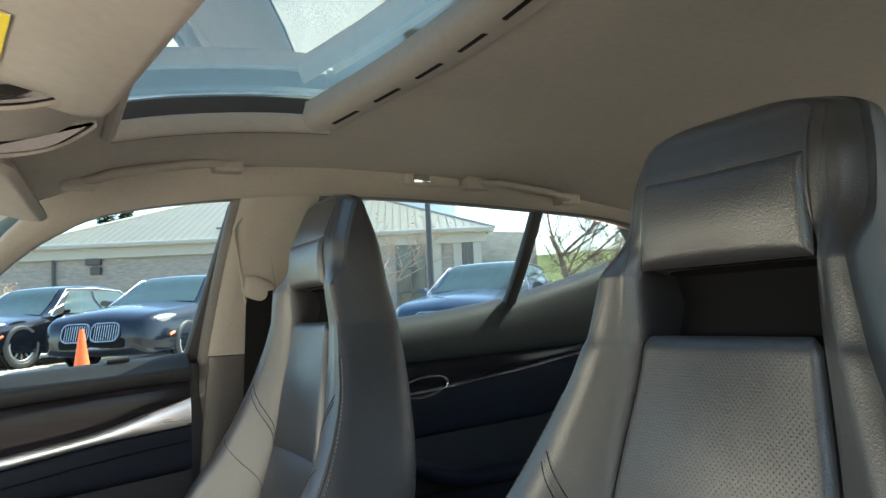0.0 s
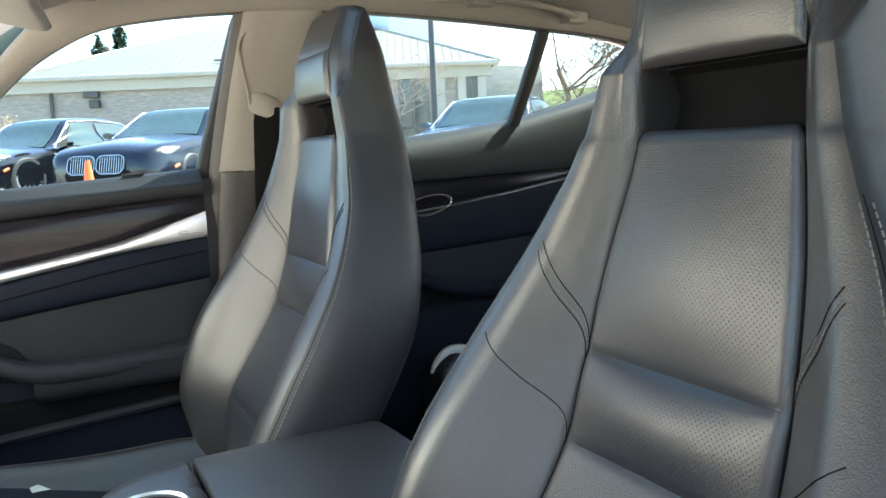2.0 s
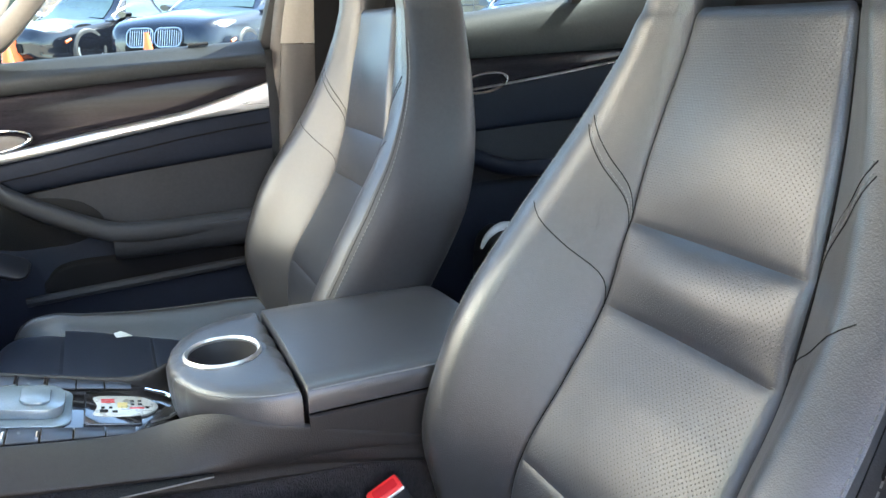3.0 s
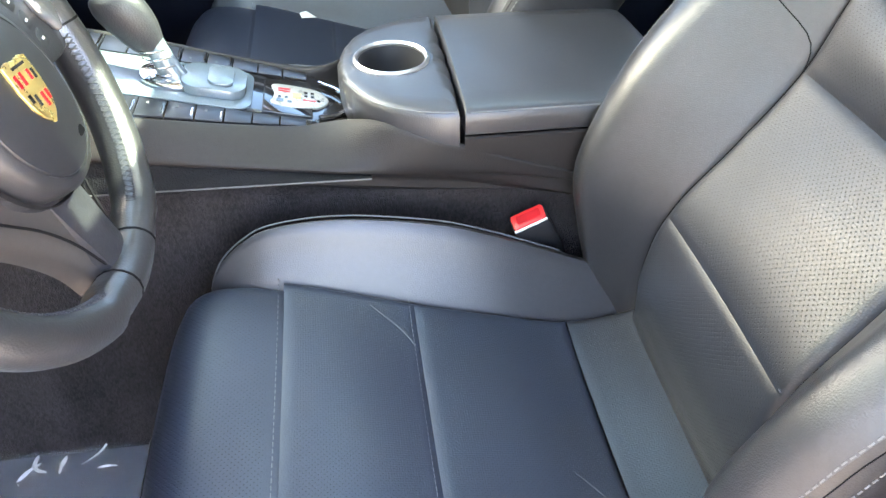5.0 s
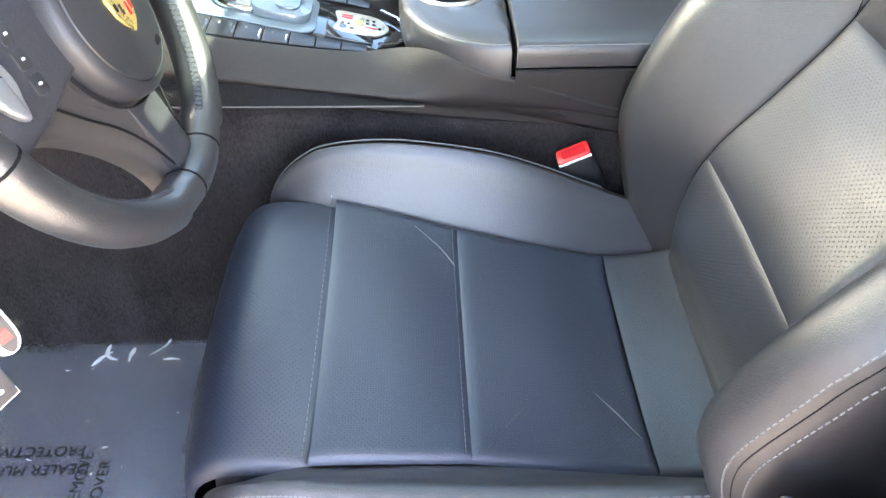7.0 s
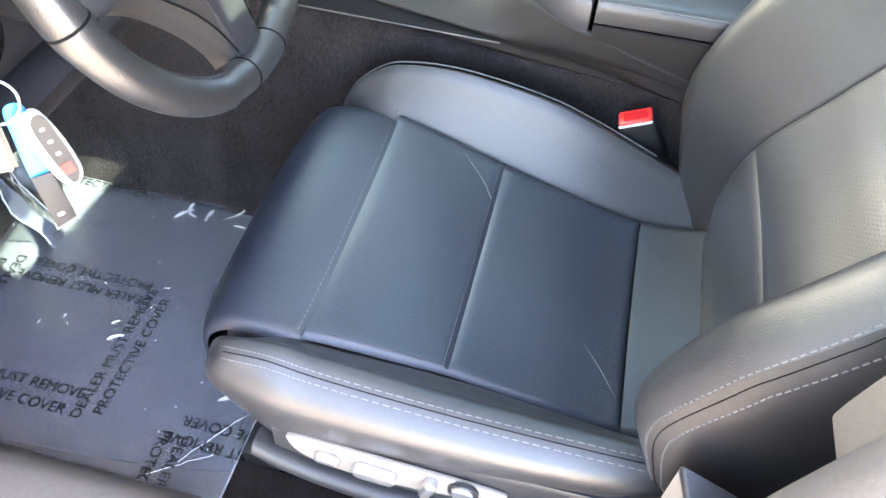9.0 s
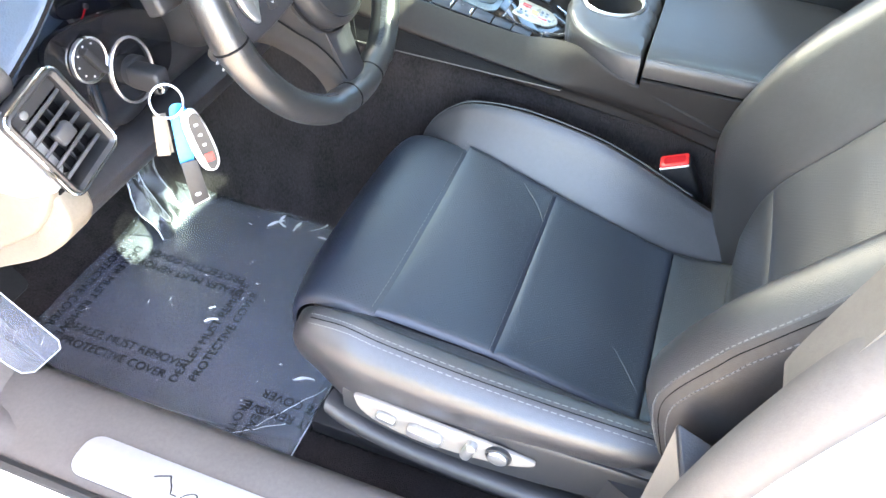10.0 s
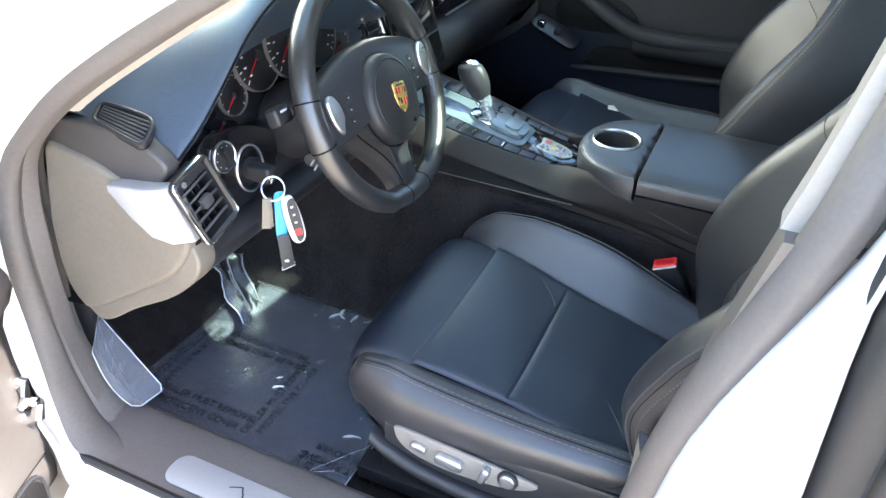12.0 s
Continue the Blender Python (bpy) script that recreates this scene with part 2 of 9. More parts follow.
WINDOW_GLASS = glass("window_glass", (0.42, 0.56, 0.58), 0.5)
CLEAR = glass("clear_film", (0.86, 0.88, 0.87), 1.8, 0.14, haze=0.20, wrinkle=0.3)
FILM = glass("clear_floor_film", (0.88, 0.89, 0.91), 3.6, 0.14, haze=0.23, wrinkle=0.6)
SLAT = material("dark_grey_slat_plastic", (0.050, 0.050, 0.053), rough=0.45, var=0.1)
SPOKE = material("dark_taupe_spoke", (0.045, 0.040, 0.037), rough=0.42, var=0.1)
# opaque pale colour stands in for highlights on folds of clear film
FOLD = material("glint_painted_film", (0.58, 0.58, 0.57), rough=0.18, spec=1.0, coat=0.8, var=0.15, var_scale=60)
CLEAR_EDGE = material("film_edge", (0.55, 0.57, 0.58), rough=0.2, spec=0.8, var=0.2, var_scale=40)


# ---------------------------------------------------------------- mesh tools
def thing(name, at, label, category, group="", kind=""):
    e = new(name)
    e.empty_display_size = 0.05
    e.matrix_world = Matrix.Translation(at)
    return tagged(e, label, category, group, kind)


def part(name, bm, mat, parent=None, label="", sharp=38.0, kind=""):
    bm.normal_update()
    for e in bm.edges:
        if len(e.link_faces) == 2 and e.calc_face_angle(0) > radians(sharp):
            e.smooth = False
    for f in bm.faces:
        f.smooth = True
    mesh = bpy.data.meshes.new(name)
    bm.to_mesh(mesh)
    bm.free()
    mesh.materials.append(mat)
    ob = new(name, mesh)
    if parent is not None:
        ob.parent = parent
        root, off = parent, Matrix.Identity(4)
        while root is not None:
            off = root.matrix_parent_inverse @ root.matrix_basis if root.parent is None else off
            root = root.parent
        ob.matrix_parent_inverse = off.inverted() if parent.parent is None else Matrix.Identity(4)
    return tagged(ob, label, kind=kind)


def grid_bm(rows, closed_u=False, closed_v=False, caps=False, bm=None):
    """rows: lists of points, all of one length; quads between them."""
    bm = bm or bmesh.new()
    vs = [[bm.verts.new(p) for p in row] for row in rows]
    n, m = len(vs), len(vs[0])
    for i in range(n if closed_u else n - 1):
        for j in range(m if closed_v else m - 1):
            quad = (vs[i][j], vs[i][(j + 1) % m], vs[(i + 1) % n][(j + 1) % m], vs[(i + 1) % n][j])
            try:
                bm.faces.new(quad)
            except ValueError:
                pass
    if caps:
        bm.faces.new(list(reversed(vs[0])))
        bm.faces.new(vs[-1])
    return bm


def fix(bm, merge=0.0):
    if merge:
        bmesh.ops.remove_doubles(bm, verts=bm.verts, dist=merge)
    bmesh.ops.recalc_face_normals(bm, faces=bm.faces)
    return bm


def cr(points, t):
    """Catmull-Rom through points (numpy), t from 0 to 1."""
    pts = np.asarray(points, float)
    n = len(pts) - 1
    x = min(max(t, 0.0), 1.0) * n
    i = min(int(x), n - 1)
    f = x - i
    p1, p2 = pts[i], pts[i + 1]
    p0 = pts[i - 1] if i > 0 else 2 * p1 - p2
    p3 = pts[i + 2] if i + 2 <= n else 2 * p2 - p1
    return 0.5 * (2 * p1 + (p2 - p0) * f + (2 * p0 - 5 * p1 + 4 * p2 - p3) * f * f + (3 * p1 - p0 - 3 * p2 + p3) * f ** 3)


def lerp_table(table, x):
    return float(np.interp(x, [a for a, _ in table], [b for _, b in table]))


def smooth_table(table, x):
    """Smooth interpolation in a table of (x, value), monotone in x."""
    xs = [a for a, _ in table]
    i = min(max(int(np.searchsorted(xs, x)) - 1, 0), len(xs) - 2)
    f = min(max((x - xs[i]) / (xs[i + 1] - xs[i]), 0), 1)
    return float(cr([b for _, b in table], (i + f) / (len(xs) - 1)))


def loft(sections, nu=24, nv=24, closed=True, caps=True, hard=False):
    """Sections: control rings with the same count of points; smooth both ways."""
    S = np.asarray(sections, float)
    rows = []
    for i in range(nu + 1):
        ring = np.array([cr(S[:, k], i / nu) for k in range(S.shape[1])])
        if hard:
            rows.append([tuple(p) for p in ring])
        elif closed:
            k = len(ring)
            wide = np.concatenate([ring[-2:], ring, ring[:3]])
            n = len(wide) - 1
            rows.append([cr(wide, (2 + k * j / nv) / n) for j in range(nv)])
        else:
            rows.append([cr(ring, j / nv) for j in range(nv + 1)])
    return fix(grid_bm(rows, closed_v=closed, caps=caps and closed))


def tube(path, r, n=8, closed=False, caps=True, flat=1.0):
    pts = [Vector(p) for p in path]
    rows = []
    count = len(pts)
    up = Vector((0, 0, 1))
    last = None
    for i, p in enumerate(pts):
        a = pts[i - 1] if (i > 0 or closed) else p
        b = pts[(i + 1) % count] if (i < count - 1 or closed) else p
        d = (b - a).normalized()
        side = d.cross(up)
        if side.length < 0.05:
            side = d.cross(Vector((1, 0, 0)))
        side.normalize()
        if last is not None and side.dot(last) < 0:
            side = -side
        last = side
        nor = side.cross(d).normalized()
        rr = r[i] if isinstance(r, (list, tuple)) else r
        rows.append([p + side * (rr * math.cos(2 * math.pi * k / n)) + nor * (rr * flat * math.sin(2 * math.pi * k / n)) for k in range(n)])
    return fix(grid_bm(rows, closed_u=closed, closed_v=True, caps=caps and not closed))


def rbox(x0, x1, y0, y1, z0, z1, r=0.004, seg=2):
    bm = bmesh.new()
    bmesh.ops.create_cube(bm, size=1)
    for v in bm.verts:
        v.co = Vector(((x0 + x1) / 2 + v.co.x * (x1 - x0), (y0 + y1) / 2 + v.co.y * (y1 - y0), (z0 + z1) / 2 + v.co.z * (z1 - z0)))
    if r:
        bmesh.ops.bevel(bm, geom=list(bm.edges), offset=min(r, abs(x1 - x0) * 0.45, abs(y1 - y0) * 0.45, abs(z1 - z0) * 0.45), segments=seg, profile=0.5, affect="EDGES")
    return fix(bm)


def prism(poly, depth, m=None, bevel=0.0, seg=2):
    """A flat outline (u, v) with thickness along w, rounded, placed by the matrix m."""
    bm = bmesh.new()
    low = [bm.verts.new((u, v, 0)) for u, v in poly]
    high = [bm.verts.new((u, v, depth)) for u, v in poly]
    n = len(poly)
    bm.faces.new(list(reversed(low)))
    bm.faces.new(high)
    for i in range(n):
        bm.faces.new((low[i], low[(i + 1) % n], high[(i + 1) % n], high[i]))
    fix(bm)
    if bevel:
        rim = [e for e in bm.edges if abs(e.verts[0].co.z - e.verts[1].co.z) < 1e-6]
        bmesh.ops.bevel(bm, geom=rim, offset=bevel, segments=seg, profile=0.5, affect="EDGES")
    if m is not None:
        bm.transform(m)
    return bm


def smooth_outline(points, n):
    """A closed smooth outline through points."""
    k = len(points)
    wide = np.array(list(points[-2:]) + list(points) + list(points[:3]), float)
    return [tuple(cr(wide, (2 + k * j / n) / (len(wide) - 1))) for j in range(n)]


def rounded_rect(w, h, r, n=5):
    out = []
    for cx, cy, a0 in ((w / 2 - r, h / 2 - r, 0), (-w / 2 + r, h / 2 - r, 90), (-w / 2 + r, -h / 2 + r, 180), (w / 2 - r, -h / 2 + r, 270)):
        for i in range(n + 1):
            a = radians(a0 + 90 * i / n)
            out.append((cx + r * math.cos(a), cy + r * math.sin(a)))
    return out


def disc(r, n=32, sy=1.0):
    return [(r * math.cos(2 * math.pi * i / n), r * sy * math.sin(2 * math.pi * i / n)) for i in range(n)]


def ring_bm(r_out, r_in, depth, m=None, n=40, sy=1.0, bevel=0.0):
    """A flat ring with thickness."""
    rows = []
    mid = min(bevel, depth / 2, (r_out - r_in) / 2)
    prof = [(r_in, 0), (r_out, 0), (r_out, depth - mid), (r_out - mid, depth), (r_in + mid, depth), (r_in, depth - mid)]
    for i in range(n):
        a = 2 * math.pi * i / n
        rows.append([(r * math.cos(a), r * sy * math.sin(a), z) for r, z in prof])
    bm = fix(grid_bm(rows, closed_u=True, closed_v=True))
    if m is not None:
        bm.transform(m)
    return bm


def frame_axes(origin, u, v):
    """A matrix with x along u, y near v, z out of the plane."""
    u = Vector(u).normalized()
    w = u.cross(Vector(v)).normalized()
    v = w.cross(u)
    m = Matrix((u, v, w)).transposed().to_4x4()
    m.translation = Vector(origin)
    return m


def join(*bms):
    out = bmesh.new()
    for b in bms:
        me = bpy.data.meshes.new("tmp")
        b.to_mesh(me)
        b.free()
        out.from_mesh(me)
        bpy.data.meshes.remove(me)
    return out


# ---------------------------------------------------------------- front seats
PROFILE = [(0.30, 0.225), (0.43, 0.262), (0.47, 0.262), (0.52, 0.258), (0.605, 0.269), (0.70, 0.325), (0.77, 0.364), (0.857, 0.390), (0.95, 0.407),
           (1.06, 0.425), (1.13, 0.422), (1.20, 0.425), (1.27, 0.455)]
HALF = [(0.30, 0.215), (0.43, 0.232), (0.52, 0.250), (0.605, 0.258), (0.70, 0.263), (0.77, 0.262), (0.857, 0.245), (0.95, 0.208),
        (1.06, 0.165), (1.13, 0.150), (1.20, 0.140), (1.27, 0.110)]
BOLSTER = [(0.30, 0.020), (0.43, 0.030), (0.52, 0.046), (0.605, 0.070), (0.70, 0.098), (0.77, 0.100), (0.857, 0.064), (0.95, 0.034),
           (1.06, 0.022), (1.13, 0.012), (1.20, 0.004), (1.27, 0.0)]
THICK = [(0.30, 0.10), (0.43, 0.13), (0.605, 0.17), (0.77, 0.155), (0.95, 0.14), (1.06, 0.125), (1.13, 0.115), (1.20, 0.10), (1.27, 0.05)]
PANEL_HALF = [(0.43, 0.150), (0.52, 0.140), (0.605, 0.128), (0.77, 0.118), (0.857, 0.114), (0.95, 0.106), (1.06, 0.088), (1.13, 0.086), (1.24, 0.080)]
CUSHION_Z = [(-0.235, 0.520), (-0.146, 0.507), (0.0, 0.472), (0.10, 0.444), (0.187, 0.424), (0.25, 0.428), (0.30, 0.446)]


HALF_PASSENGER = [(z, w - (0.008 if z > 1.0 else 0.0)) for z, w in HALF]
PROFILE_PLAIN = PROFILE
HALF_DRIVER = HALF[:7] + [(0.95, 0.202), (1.06, 0.146), (1.13, 0.126), (1.20, 0.120), (1.235, 0.108), (1.27, 0.085)]
PROFILE_DRIVER = PROFILE[:8] + [(1.06, 0.434), (1.13, 0.438), (1.20, 0.444), (1.27, 0.474)]


# the driver's outboard bolster stands further forward low down
OUTER_EXTRA_DRIVER = [(0.30, 0.0), (0.43, 0.004), (0.52, 0.018), (0.605, 0.028), (0.70, 0.022), (0.77, 0.010), (0.857, 0.002), (1.27, 0.0)]
OUTER_EXTRA_PASSENGER = [(0.30, 0.0), (1.27, 0.0)]
OUTER_EXTRA = OUTER_EXTRA_DRIVER
# the passenger's inboard shoulder lies flatter
INNER_DROP_PASSENGER = [(0.30, 0.0), (0.43, 0.0), (0.605, 0.020), (0.70, 0.036), (0.77, 0.040), (0.857, 0.034), (0.95, 0.032), (1.06, 0.022), (1.13, 0.010), (1.27, 0.0)]
INNER_DROP = OUTER_EXTRA_PASSENGER


def half_ring(z, side):
    """Half of the backrest's section at height z: points (y, depth) from the middle round to the rear."""
    w, b, t, ph = (smooth_table(tb, z) for tb in (HALF, BOLSTER, THICK, PANEL_HALF))
    if side < 0:
        b += lerp_table(OUTER_EXTRA, z)
    else:
        b = max(0.0, b - lerp_table(INNER_DROP, z))
    under = 0.022 if z < 1.062 else 0.075 if z < 1.122 else lerp_table([(1.122, 0.026), (1.15, 0.016), (1.19, 0.006), (1.27, 0.004)], z)
    run = 0.35 * (w - ph)
    shoulder = 0.0125 + (-b * 0.55 - 0.0125) * (0.010 / run) - 0.0035
    k = min(1.0, max(0.0, (z - 1.125) / 0.04))
    def soft(a, c):
        return a * (1 - k) + c * k
    return [(0.0, under), (ph * 0.6, under), (ph * 0.985, soft(under * 0.9, 0.005)), (ph + 0.001, soft(0.0125, 0.006)), (ph + 0.010, soft(shoulder, 0.008)), (ph + run, soft(-b * 0.55, 0.010)),
            (ph + (w - ph) * 0.62, soft(-b, 0.014)), (w * 0.985, soft(-b * 0.72, 0.028)), (w, max(0.034 * k, t * 0.25)), (w * 0.93, t * 0.75), (w * 0.60, t * 0.97)]


def back_ring(z):
    x, t = smooth_table(PROFILE, z), smooth_table(THICK, z)
    pts = [(x + dx, y, z) for y, dx in half_ring(z, 1)]
    pts.append((x + t, 0.0, z))
    pts += [(x + dx, -y, z) for y, dx in reversed(half_ring(z, -1)[1:])]
    return pts


def pillow(place, hu, hv, nu, nv, puff, edge=0.008, lip=0.007, sewn=(1, 1)):
    """A padded panel: place(u, v) is its base, hu and hv its size in metres; the rim turns down into the seam."""
    rows, depths = [], []
    for i in range(nu + 1):
        row = []
        for j in range(nv + 1):
            u, v = i / nu, j / nv
            # crowd the mesh lines towards the rim
            u, v = 0.5 - 0.5 * math.cos(math.pi * u), 0.5 - 0.5 * math.cos(math.pi * v)
            du, dv = min(u, 1 - u) * hu, min(v, 1 - v) * hv
            d = min(du, dv)
            depths.append(min(1.0, max(0.0, (d - 0.010) / 0.006)))
            def turn(dist, k):
                return 1 - k * (1 - min(1, dist / edge)) ** 2.2
            rise = min(turn(du, 1), turn(v * hv, sewn[0]), turn((1 - v) * hv, sewn[1]))
            crown = math.sin(math.pi * u) ** 0.9 * math.sin(math.pi * v) ** 0.9
            base, nor = place(u, v)
            row.append(Vector(base) + Vector(nor) * (lip * rise + puff * crown))
        rows.append(row)
    bm = grid_bm(rows)
    uv = bm.loops.layers.uv.new("UVMap")
    inner = bm.verts.layers.float.new("inner")
    bm.verts.ensure_lookup_table()
    for v, d in zip(bm.verts, depths):
        v[inner] = d
    bm.verts.index_update()
    for face in bm.faces:
        for lp in face.loops:
            i, j = divmod(lp.vert.index, nv + 1)
            a = hu * (0.5 - 0.5 * math.cos(math.pi * i / nu))
            b = hv * (0.5 - 0.5 * math.cos(math.pi * j / nv))
            lp[uv].uv = ((a + b) * 0.7071, (a - b) * 0.7071)
    return fix(bm)


def dashes(path, r):
    """Short stitches along a line: two steps of thread, one step of gap."""
    return join(*[tube(path[k:k + 3], r, 4) for k in range(0, len(path) - 3, 3)])


def front_seat(name, sy, shift, label, group, outer_controls):
    """sy: +1 for the driver's seat (inboard is +y), -1 for its mirror image."""
    global HALF, PROFILE, OUTER_EXTRA, INNER_DROP
    HALF, PROFILE, OUTER_EXTRA = (HALF_DRIVER, PROFILE_DRIVER, OUTER_EXTRA_DRIVER) if sy > 0 else (HALF_PASSENGER, PROFILE_PLAIN, OUTER_EXTRA_PASSENGER)
    INNER_DROP = OUTER_EXTRA_PASSENGER if sy > 0 else INNER_DROP_PASSENGER
    cy = -0.394 * sy
    def P(x, y, z):
        return Vector((x + shift[0], cy + sy * y, z + shift[2]))
    seat = thing(name, P(0.0, 0.0, 0.26), label, "car seat", group)

    # backrest shell with the side bolsters
    zs = [0.30, 0.36, 0.43, 0.52, 0.605, 0.70, 0.77, 0.857, 0.95, 1.02, 1.056, 1.070, 1.115, 1.128, 1.16, 1.20] + ([1.222, 1.236] if sy > 0 else [1.245, 1.262])
    rings = [[P(*p) for p in back_ring(z)] for z in zs]
    top = np.mean([np.array(p) for p in rings[-1]], axis=0)
    rim = rings[-1]
    for shrink, up in ((0.86, 0.008), (0.62, 0.014), (0.30, 0.017)):
        rings.append([Vector(top) + (p - Vector(top)) * shrink + Vector((0, 0, up)) for p in rim])
    shell_bm = loft(rings, 84, 88)
    hide = BVHTree.FromBMesh(shell_bm)
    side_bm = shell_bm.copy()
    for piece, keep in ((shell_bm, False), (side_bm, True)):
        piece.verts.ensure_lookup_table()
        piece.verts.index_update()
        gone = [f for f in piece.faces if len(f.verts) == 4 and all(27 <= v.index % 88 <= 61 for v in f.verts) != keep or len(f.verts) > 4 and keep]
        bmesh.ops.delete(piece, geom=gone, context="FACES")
    back = part("backrest", shell_bm, LEATHER, seat)
    part("backrest_shell", side_bm, DULLED_LEATHER, seat, "side and rear shell in leather dulled for shade")
    def sewn_line(path):
        out = []
        for p in path:
            q, nor, _, _ = hide.find_nearest(p)
            out.append(q + nor * 0.0002)
        return out

    def back_panel(z0, z1, puff, depth=0.0, sewn=(0.22, 0.22)):
        def place(u, v):
            z = z0 + (z1 - z0) * v
            hw = smooth_table(PANEL_HALF, z)
            if 1.0 < z1 < 1.1 and v > 0.93:
                hw -= 0.010 * (1 - math.sqrt(max(0.0, 1 - ((v - 0.93) / 0.07) ** 2)))
            x = smooth_table(PROFILE, z) + depth
            y = (2 * u - 1) * hw
            dz = 0.01
            slope = (smooth_table(PROFILE, z + dz) - smooth_table(PROFILE, z - dz)) / (2 * dz)
            nor = Vector((-1, 0, slope)).normalized()
            wrap = 0.003 * (2 * u - 1) ** 2
            return P(x + 0.012 - wrap, y, z), nor
        return pillow(place, 0.23, z1 - z0, 30, 30, puff, edge=0.012, lip=0.0065, sewn=sewn)
    part("lower_back_panel", back_panel(0.405, 0.603, 0.006), BACK_PERF, seat, "perforated black leather")
    part("lumbar_panel", back_panel(0.603, 0.768, 0.008), BACK_PERF, seat, "perforated black leather")
    part("band_panel", back_panel(0.768, 0.856, 0.011), BACK_PERF, seat, "perforated black leather")
    part("upper_back_panel", back_panel(0.856, 1.068, 0.010, sewn=(0.22, 1)), BACK_PERF, seat, "perforated black leather")
    part("headrest_pad", back_panel(1.126, 1.205, 0.006, depth=-0.002, sewn=(1, 1)), LEATHER, seat, "padded black leather headrest")
    for z, up in ((0.603, 0.0045), (0.768, 0.0045), (0.856, 0.0045)):
        row = []
        hw = smooth_table(PANEL_HALF, z) - 0.006
        for k in range(34):
            y = -hw + 2 * hw * k / 34
            wrap = 0.003 * (y / hw) ** 2
            x = smooth_table(PROFILE, z + up) + 0.012 - wrap - 0.0052
            row.append(tube([P(x, y, z + up), P(x, y + 0.0042, z + up)], 0.0005, 4))
        part("seam_stitching", join(*row), THREAD, seat, "fine grey stitching")
    # belt slot under the headrest: a pocket with side walls, painted near black for its inner shade
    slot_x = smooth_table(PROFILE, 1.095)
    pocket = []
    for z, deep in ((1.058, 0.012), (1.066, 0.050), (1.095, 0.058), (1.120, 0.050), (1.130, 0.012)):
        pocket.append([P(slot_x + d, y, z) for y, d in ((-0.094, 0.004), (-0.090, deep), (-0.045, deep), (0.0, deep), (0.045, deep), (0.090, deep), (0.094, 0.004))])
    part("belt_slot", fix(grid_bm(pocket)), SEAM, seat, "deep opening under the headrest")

    # seams on the bolsters: short cross seams and the long edge seam on the crest
    def on_bolster(side, z, f):
        pts = half_ring(z, side)[3:9]
        y, dx = cr(pts, f)
        return P(smooth_table(PROFILE, z) + dx - 0.0004, side * y, z)
    for side in (1, -1):
        for z0, rise, reach in ((0.841, 0.112, 0.60), (0.763, 0.105, 0.62)):
            line = [on_bolster(side, z0 + rise * f ** 0.85, 0.02 + reach * f) for f in np.linspace(0, 1, 40)]
            part("bolster_seam", tube(sewn_line(line[::3]), 0.0006, 6), SEAM, seat)
            if z0 > 0.8:
                line = [on_bolster(side, z0 + 0.016 * (1 - 0.4 * f) + rise * f ** 0.85, 0.02 + reach * f) for f in np.linspace(0, 1, 40)]
                part("bolster_seam", tube(sewn_line(line[::3]), 0.0006, 6), SEAM, seat)
                for up in (0.012, 0.004):
                    line = [on_bolster(side, z0 + up + rise * f ** 0.85, 0.02 + reach * f) for f in np.linspace(0, 1, 90)]
                    part("bolster_stitching", dashes(sewn_line(line), 0.0006), THREAD, seat, "double row of grey stitching")
        part("panel_seam", tube([P(smooth_table(PROFILE, z) + 0.0098, side * (smooth_table(PANEL_HALF, z) + 0.0008), z) for z in np.linspace(0.43, 1.062, 60)], 0.0015, 6), SEAM, seat, "dark seam beside the centre panel")
        zs_edge = np.linspace(0.40, 1.02, 60)
        part("edge_seam", tube(sewn_line([on_bolster(side, z, 0.77) for z in zs_edge]), 0.0005, 6), SEAM, seat, "dark piped edge seam")
        for f in (0.745, 0.80):
            part("edge_stitching", dashes(sewn_line([on_bolster(side, z, f) for z in np.linspace(0.40, 1.02, 330)]), 0.0008), THREAD, seat, "double row of grey stitching")

    # cushion, centre strip: four padded panels
    def cush(x):
        return smooth_table(CUSHION_Z, x)
    def cushion_panel(x0, x1, w0, w1, puff, nose=False, sewn=(1, 1)):
        def place(u, v):
            hw = w0 + (w1 - w0) * v
            y = (2 * u - 1) * hw
            if nose:
                path = [(-0.205, 0.345), (-0.243, 0.385), (-0.262, 0.440), (-0.258, 0.487), (-0.232, 0.512), (-0.190, 0.514), (-0.146, 0.505)]
                a, b = cr(path, v), cr(path, min(1, v + 0.02)) - cr(path, max(0, v - 0.02))
                nor = Vector((-b[1], 0, b[0])).normalized()
                x, z = a[0], a[1]
                pull = (abs(2 * u - 1) ** 6) * 0.014
                return P(x + pull * (1 - v), y, z - pull * 0.4 - 0.008), nor
            x = x0 + (x1 - x0) * v
            return P(x, y, cush(x) - 0.010 + 0.010 * abs(2 * u - 1) ** 3), Vector((0.2, 0, 1)).normalized()
        return pillow(place, 0.34, (x1 - x0) if not nose else 0.25, 30, 30, puff, edge=0.012, lip=0.008, sewn=sewn)
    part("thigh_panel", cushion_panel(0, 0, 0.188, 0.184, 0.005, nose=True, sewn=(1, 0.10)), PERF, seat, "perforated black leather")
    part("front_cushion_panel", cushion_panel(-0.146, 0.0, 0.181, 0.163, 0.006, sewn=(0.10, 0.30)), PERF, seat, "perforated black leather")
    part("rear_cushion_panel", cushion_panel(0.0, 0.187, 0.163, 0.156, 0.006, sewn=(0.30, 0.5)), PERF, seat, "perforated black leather")
